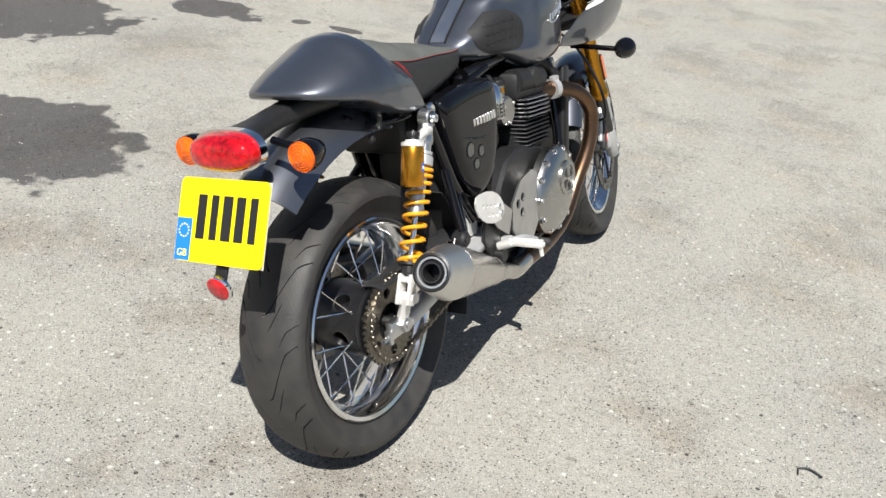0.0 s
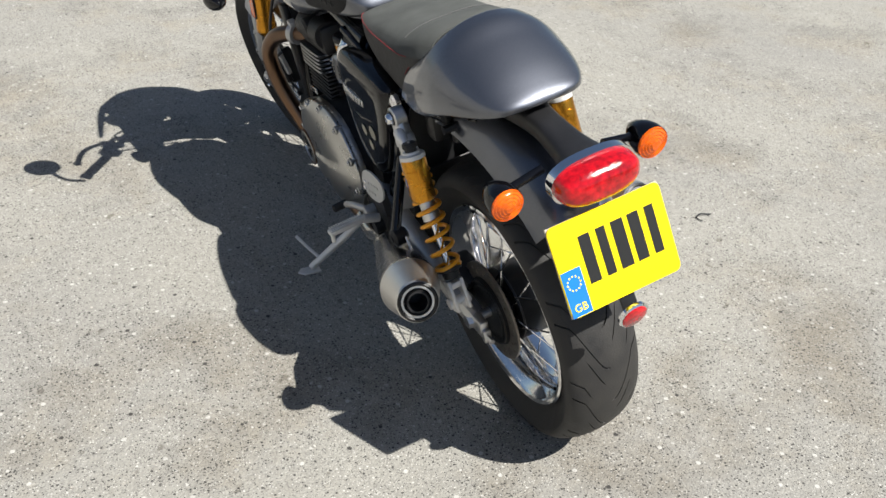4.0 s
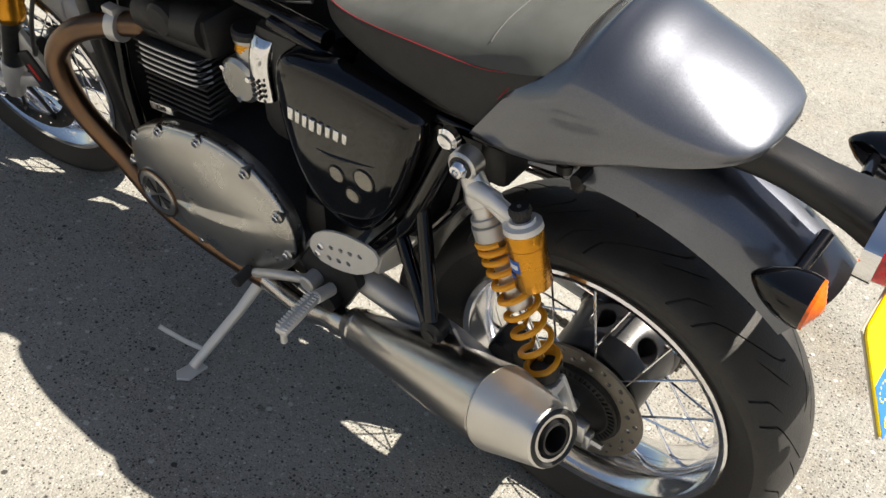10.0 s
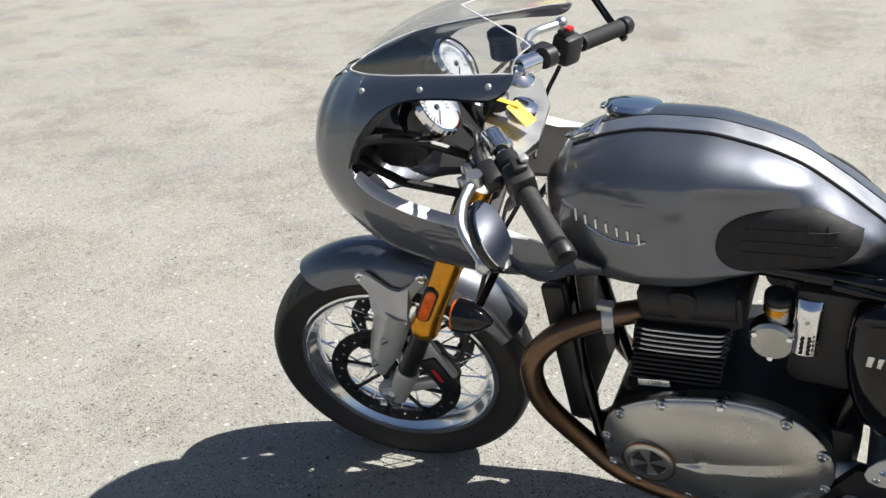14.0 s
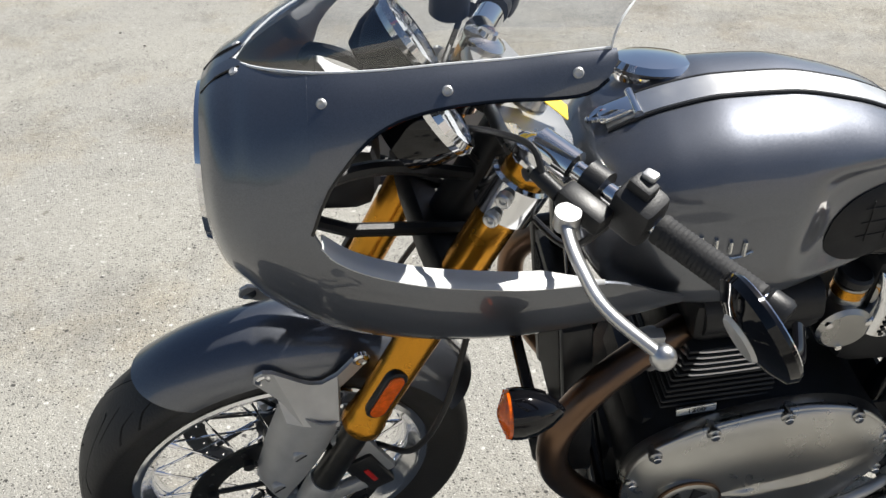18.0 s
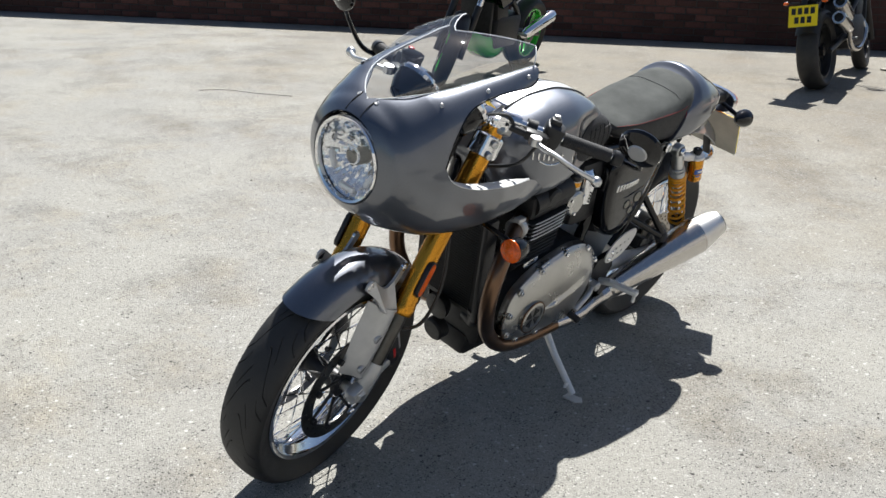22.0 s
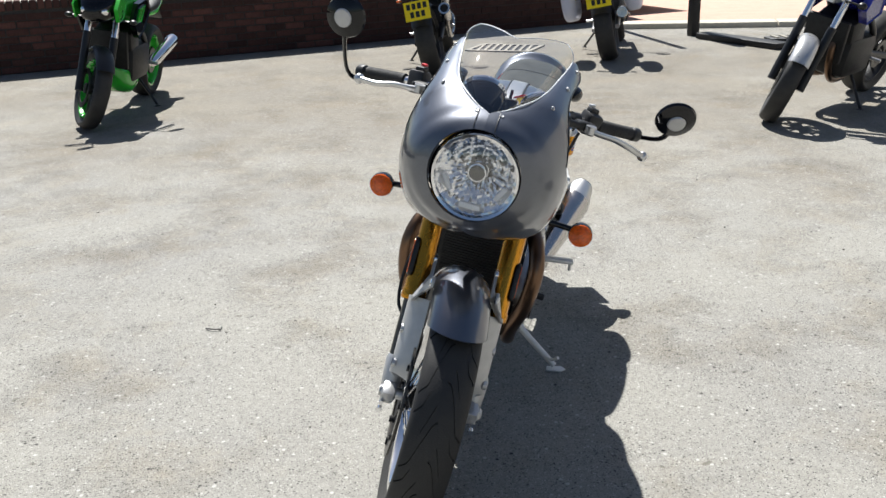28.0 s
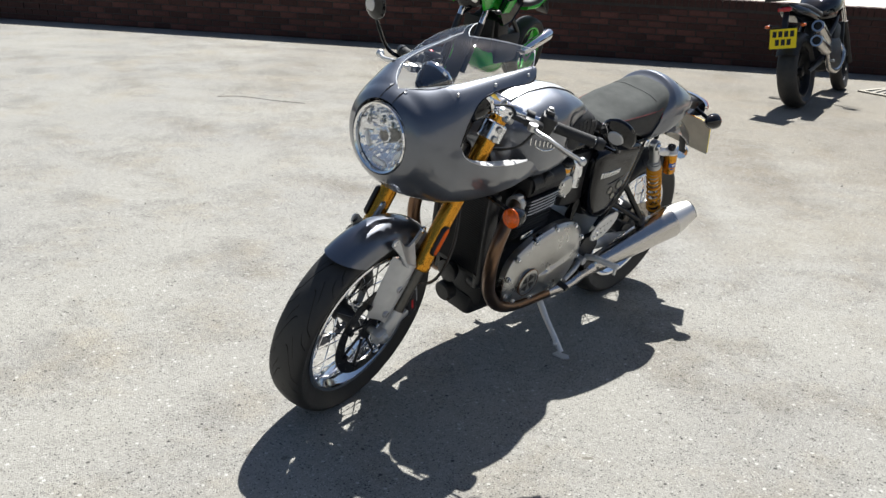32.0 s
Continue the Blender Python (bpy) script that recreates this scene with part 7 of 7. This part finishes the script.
    if style == "black":
        for dz, dx in ((0.0, 0.0), (0.125, 0.012)):
            a0, b0 = V(0.17, 0.35, 0.46 + dz * 0.7), V(0.215 + dx, -0.13, 0.59 + dz)
            dd = (b0 - a0).normalized()
            ll = (b0 - a0).length
            sl = part("silencer", Mesh().lathe(a0, dd, [(0, 0.03), (0.05, 0.05), (0.1, 0.056), (ll - 0.02, 0.056), (ll, 0.052), (ll, 0.036), (ll - 0.08, 0.034)], 32), STEEL, b, "twin stacked silencer")
            part("end_cap", Mesh().lathe(b0 - dd * 0.06, dd, [(0, 0.034), (0.0, 0.001)], 24, False), BLACKSATIN, sl)
        part("header", Mesh().tube(spline([(0.1, 0.9, 0.55), (0.16, 0.95, 0.4), (0.14, 0.8, 0.26), (0.15, 0.5, 0.3), (0.17, 0.35, 0.46)], 6), 0.026, 12), STEEL, b)
        part("top_case_rack", Mesh().box((0, -0.25, 0.97), (0.3, 0.26, 0.03), bev=0.01), BLACKSATIN, b)
    if style == "silver":
        for s in (-1, 1):
            pk = [(-0.22, 0.02, 0.86, 0.55, 0.7), (-0.18, 0.07, 0.9, 0.46, 0.68), (0.05, 0.09, 0.91, 0.43, 0.66), (0.22, 0.07, 0.88, 0.5, 0.68), (0.26, 0.02, 0.84, 0.58, 0.7)]
            part("pannier", Mesh().loops(lofted(pk, span(-0.22, 0.26, 18), e1=5, e2=4, n=36, xc=s * 0.3)), LILAC, b, "pale lilac pannier", sharp=50)
        part("silencer", Mesh().lathe((0.15, 0.3, 0.4), (0.08, -1, 0.12), [(0, 0.03), (0.06, 0.055), (0.4, 0.06), (0.42, 0.05), (0.42, 0.03), (0.3, 0.03)], 28), STEEL, b)
    if style == "green":
        fk2 = [(0.98, 0.05, 1.02, 0.86, 0.94), (1.1, 0.13, 1.08, 0.82, 0.95), (1.25, 0.15, 1.03, 0.8, 0.92), (1.36, 0.1, 0.95, 0.79, 0.87), (1.4, 0.03, 0.89, 0.82, 0.86)]
        nose = part("headlamp_cowl", Mesh().loops(lofted(fk2, span(0.98, 1.4, 20), e1=2.4, e2=2.4, n=36)), BLACKGLOSS, b, sharp=60)
        for s in (-1, 1):
            part("headlamp", Mesh().ball((s * 0.06, 1.34, 0.87), (0.05, 0.045, 0.04), (20, 0, -s * 20)), CHROME, nose)
            part("tank_shroud", Mesh().plate([(1.12, 0.78), (1.02, 0.92), (0.78, 0.95), (0.7, 0.85), (0.85, 0.7), (1.0, 0.66)], 0.03 * s, (s * 0.19, 0, 0), bev=0.008), BLACKGLOSS, b)
            part("cowl_flank", Mesh().plate([(1.3, 0.8), (1.36, 0.9), (1.24, 1.03), (1.08, 1.06), (1.13, 0.94), (1.2, 0.82)], 0.016 * s, (s * 0.148, 0, 0), bev=0.006), GREENPAINT, nose)
            part("shroud_flash", Mesh().plate([(1.08, 0.78), (1.0, 0.88), (0.86, 0.9), (0.96, 0.78)], 0.008 * s, (s * 0.222, 0, 0), bev=0.003), GREENPAINT, b)
            part("turn_signal", Mesh().tube([(s * 0.1, 1.2, 0.8), (s * 0.22, 1.2, 0.8)], 0.007, 8).ball((s * 0.24, 1.2, 0.8), (0.03, 0.03, 0.02)), BLACKSATIN, b)
        bp_ = [(0.5, 0.03, 0.36, 0.3, 0.33), (0.6, 0.12, 0.36, 0.2, 0.28), (0.8, 0.15, 0.4, 0.17, 0.28), (0.98, 0.12, 0.42, 0.25, 0.33), (1.04, 0.04, 0.42, 0.34, 0.38)]
        part("belly_pan", Mesh().loops(lofted(bp_, span(0.5, 1.04, 18), e1=3, e2=3, n=36)), GREENPAINT, b, sharp=60)
        part("silencer", Mesh().lathe((-0.15, 0.35, 0.35), (-0.2, -1, 0.45), [(0, 0.03), (0.06, 0.05), (0.4, 0.055), (0.44, 0.04), (0.44, 0.03)], 28), CHROME, b)
    if style == "blue":
        part("headlight", Mesh().lathe((0, 1.28, 0.93), (0, 1, -0.1), [(-0.12, 0.03), (-0.06, 0.085), (0.0, 0.092), (0.01, 0.088), (0.02, 0.06), (0.024, 0.002)], 36), CHROME, b, "", st_)
        for s in (-1, 1):
            part("exhaust_header", Mesh().tube(spline([(s * 0.06, 0.92, 0.58), (s * 0.08, 1.03, 0.52), (s * 0.09, 1.0, 0.36), (s * 0.08, 0.85, 0.25), (s * 0.06, 0.6, 0.22)], 6), 0.024, 12), HEADER, b)
            part("turn_signal", Mesh().tube([(s * 0.1, 1.16, 0.85), (s * 0.2, 1.16, 0.85)], 0.007, 8).ball((s * 0.22, 1.16, 0.85), (0.03, 0.03, 0.025)), BLACKSATIN, b)
            part("air_scoop", Mesh().plate([(1.05, 0.8), (0.98, 0.92), (0.78, 0.92), (0.76, 0.76), (0.95, 0.7)], 0.04 * s, (s * 0.17, 0, 0), bev=0.01), BLUEPAINT, b)
        part("silencer", Mesh().lathe((0.14, 0.35, 0.3), (0.1, -1, 0.3), [(0, 0.03), (0.06, 0.05), (0.3, 0.055), (0.34, 0.04)], 28), STEEL, b)
    part("side_stand", Mesh().tube([(-0.1, 0.62, 0.3), (-0.31, 0.72, 0.09)], 0.011, 10).box((-0.315, 0.72, 0.082), (0.05, 0.035, 0.01), (0, 13, 0), 0.002), BLACKSATIN, b)
    b.matrix_world = m
    return b


def parked(rear_xy, heading, lean=10):
    """Rear tyre contact and the compass way of the front (degrees from +y, anticlockwise)."""
    return Matrix.Translation((rear_xy[0], rear_xy[1], 0)) @ Matrix.Rotation(radians(heading), 4, "Z") @ Matrix.Rotation(radians(-lean), 4, "Y")


def front_at(front_xy, heading, lean=10):
    h = radians(heading)
    return parked((front_xy[0] + 1.41 * math.sin(h), front_xy[1] - 1.41 * math.cos(h)), heading, lean)


yard_bike("green", front_at((3.52, -2.82), 12), "bright green naked sports motorcycle parked on tarmac")
yard_bike("black", parked((1.33, -5.2), 186), "black motorcycle with twin stacked silencers and yellow plate")
yard_bike("silver", parked((-0.28, -6.0), 178), "touring motorcycle with pale lilac panniers and yellow plate")
yard_bike("blue", front_at((-1.45, -3.2), -34, 15), "deep blue motorcycle with silver front mudguard")

# ---- brick wall, pavement, post ----
wd = V(0.835, 0.55, 0).normalized()
wn = V(-0.55, 0.835, 0).normalized()
w0 = V(3.18, -7.1, 0) - wd * 4.3
wall_len, wall_h = 22.0, 0.637
wm = Matrix(((wd.x, wn.x, 0, w0.x), (wd.y, wn.y, 0, w0.y), (0, 0, 1, 0), (0, 0, 0, 1)))
core = Mesh().box((wall_len / 2, -0.11, (wall_h + 0.09) / 2), (wall_len, 0.2, wall_h + 0.08), bev=0)
wall = tagged(part("wall_back", core, MORTAR, xf=wm), "low dark red brick boundary wall with a brick-on-edge top", "wall", kind="structure")


def brick_mesh(size):
    b = Mesh().box((0, 0, 0), size, bev=0.006, seg=1)
    me = bpy.data.meshes.new("brick")
    b.bm.to_mesh(me)
    b.bm.free()
    me.materials.append(BRICK)
    return me


def lay(me, p, turn=0.0):
    ob = new("brick", me)
    ob.parent = wall
    ob.matrix_world = wm @ Matrix.Translation(p) @ Matrix.Rotation(turn, 4, "Z")


rng = random.Random(4)
bk_me = brick_mesh((0.215, 0.1, 0.065))
edge_me = brick_mesh((0.065, 0.215, 0.1))
rest = Mesh()
near = 0
for row in range(8):
    for i in range(int(wall_len / 0.226)):
        x = i * 0.226 + 0.11 + (0.113 if row % 2 else 0)
        p = V(x, -0.05 + rng.uniform(-0.002, 0.003), 0.04 + row * 0.077)
        if 4.0 < x < 12.6 and near < 270:
            near += 1
            lay(bk_me, p, rng.uniform(-0.006, 0.006))
        else:
            rest.box(p, (0.215, 0.1, 0.065), bev=0)
for i in range(int(wall_len / 0.076)):
    p = V(i * 0.076 + 0.04, -0.1, wall_h + 0.06 + rng.uniform(-0.002, 0.002))
    if 6.5 < p.x < 8.8:
        lay(edge_me, p)
    else:
        rest.box(p, (0.065, 0.215, 0.1), bev=0)
rest_ob = tagged(part("brick_rest", rest, BRICK, wall, xf=wm), kind="stuff")
far = Mesh().grid([[wm @ V(x, y, z) for x in (-1.0, 40)] for y, z in ((-0.24, 0.4), (-14, 0.4))], 0.0)
tagged(part("pavement_beyond", far, KERB), "pale sunlit pavement behind the wall", "pavement", kind="structure")
pink = Mesh().box((-7.0, -13.2, 0.01), (13.2, 9.0, 0.06), bev=0.01)
tagged(part("pavement", pink, PINK), "sunlit pink tarmac pavement", "pavement", kind="structure")
for i in range(14):
    kb = Mesh().box((-0.35 - i * 0.92 - 0.45, -8.55, 0.02), (0.91, 0.3, 0.09), bev=0.015)
    tagged(part("kerb", kb, KERB), "pale concrete kerb stone", "kerb", kind="structure")
gr_m = Mesh()
rg2 = random.Random(9)
for i in range(5000):
    x, y = rg2.uniform(-2.6, -0.5), rg2.uniform(-15.6, -13.6)
    h = rg2.uniform(0.04, 0.12)
    a = rg2.uniform(0, 6.28)
    dx, dy = 0.006 * math.cos(a), 0.006 * math.sin(a)
    v1, v2, v3 = [gr_m.bm.verts.new(q) for q in ((x - dx, y - dy, 0.04), (x + dx, y + dy, 0.04), (x + rg2.uniform(-0.04, 0.04), y + rg2.uniform(-0.04, 0.04), 0.04 + h))]
    gr_m.bm.faces.new((v1, v2, v3))
tagged(part("grass", gr_m, GRASS), "bright green grass verge", "grass", kind="stuff")
post = Mesh().box((-1.16, -7.72, 0.75), (0.1, 0.1, 1.5), (0, 0, 32), 0.006)
tagged(part("gate_post", post, TIMBER), "dark square gate post", "post")
tagged(part("gate_brace", Mesh().box((-0.45, -8.0, 0.75), (0.08, 1.6, 0.08), (52, 0, 20), 0.006), TIMBER), "dark leaning timber bar behind the touring motorcycle", "bar")
ramp = new("kerb_ramp")
tagged(ramp, "dark ribbed rubber kerb ramp by the post", "ramp")
part("ramp_body", Mesh().box((-1.62, -7.05, 0.035), (0.2, 1.2, 0.06), (0, 0, 38), 0.01).box((-2.6, -7.1, 0.04), (1.5, 0.22, 0.07), (0, 0, 14), 0.01), TIMBER, ramp)
rb = Mesh()
for i in range(16):
    rb.box((-1.95 - i * 0.088, -6.95 - i * 0.022, 0.08), (0.03, 0.2, 0.014), (0, 0, 14), 0.003, 1)
part("ramp_rib", rb, IRON, ramp)
dn = new("drain_grate")
tagged(dn, "pale cast iron drain grate set in the tarmac", "drain")
dm = Matrix.Translation((0.89, -6.84, 0.0)) @ Matrix.Rotation(math.atan2(-6.71 + 6.88, 0.53 - 1.25), 4, "Z")
fm = Mesh()
for x_, y_, sx2, sy2 in ((0, 0.24, 0.74, 0.05), (0, -0.24, 0.74, 0.05), (0.35, 0, 0.05, 0.46), (-0.35, 0, 0.05, 0.46)):
    fm.box((x_, y_, 0.008), (sx2, sy2, 0.016), bev=0.003)
part("grate_frame", fm, IRON, dn, xf=dm)
for i in range(8):
    part("grate_bar", Mesh().box((-0.28 + i * 0.08, 0, 0.008), (0.035, 0.44, 0.014), (0, 0, 12), 0.003), IRON, dn, xf=dm)
# flat black sheet that paints in the shade below the bars
part("pit_shade_sheet", Mesh().box((0, 0, 0.002), (0.68, 0.46, 0.003), bev=0), LETTER, dn, xf=dm)
# loose grit and a dead twig
grit = Mesh()
rg3 = random.Random(12)
for i in range(1500):
    x, y = rg3.uniform(-3.5, 3.5), rg3.uniform(-4.5, 4.5)
    s_ = rg3.uniform(0.0015, 0.0045) * (1.7 if rg3.random() < 0.06 else 1)
    g_ = bmesh.ops.create_icosphere(grit.bm, subdivisions=1, radius=s_, matrix=Matrix.Translation((x, y, s_ * 0.5)) @ Matrix.Rotation(rg3.uniform(0, 6), 4, "Z") @ Matrix.Diagonal((1, rg3.uniform(0.5, 1), 0.7, 1)))
tagged(part("loose_grit", grit, PEBBLE), "small loose stones on tarmac", "grit", kind="stuff")
twig = Mesh().tube(spline([(4.6, -1.2, 0.006), (4.45, -1.35, 0.012), (4.2, -1.45, 0.01), (3.95, -1.6, 0.006)], 5), 0.0022, 6)
tagged(part("twig", twig, TIMBER), "thin dry twig on the ground", "twig")
stick = Mesh().tube(spline([(0.985, 0.5, 0.004), (1.01, 0.51, 0.008), (1.045, 0.50, 0.005)], 4), 0.0025, 6).tube([(0.985, 0.5, 0.004), (0.99, 0.475, 0.004)], 0.0018, 5)
tagged(part("stick", stick, TIMBER), "short dark stick on the tarmac", "stick")
# a plain building that closes the yard on the other side
bl = Mesh().box((-17, 2, 3.2), (0.3, 40, 6.4), bev=0.0)
tagged(part("wall_west", bl, RENDERWALL), "plain pale rendered wall across the yard", "wall", kind="structure")
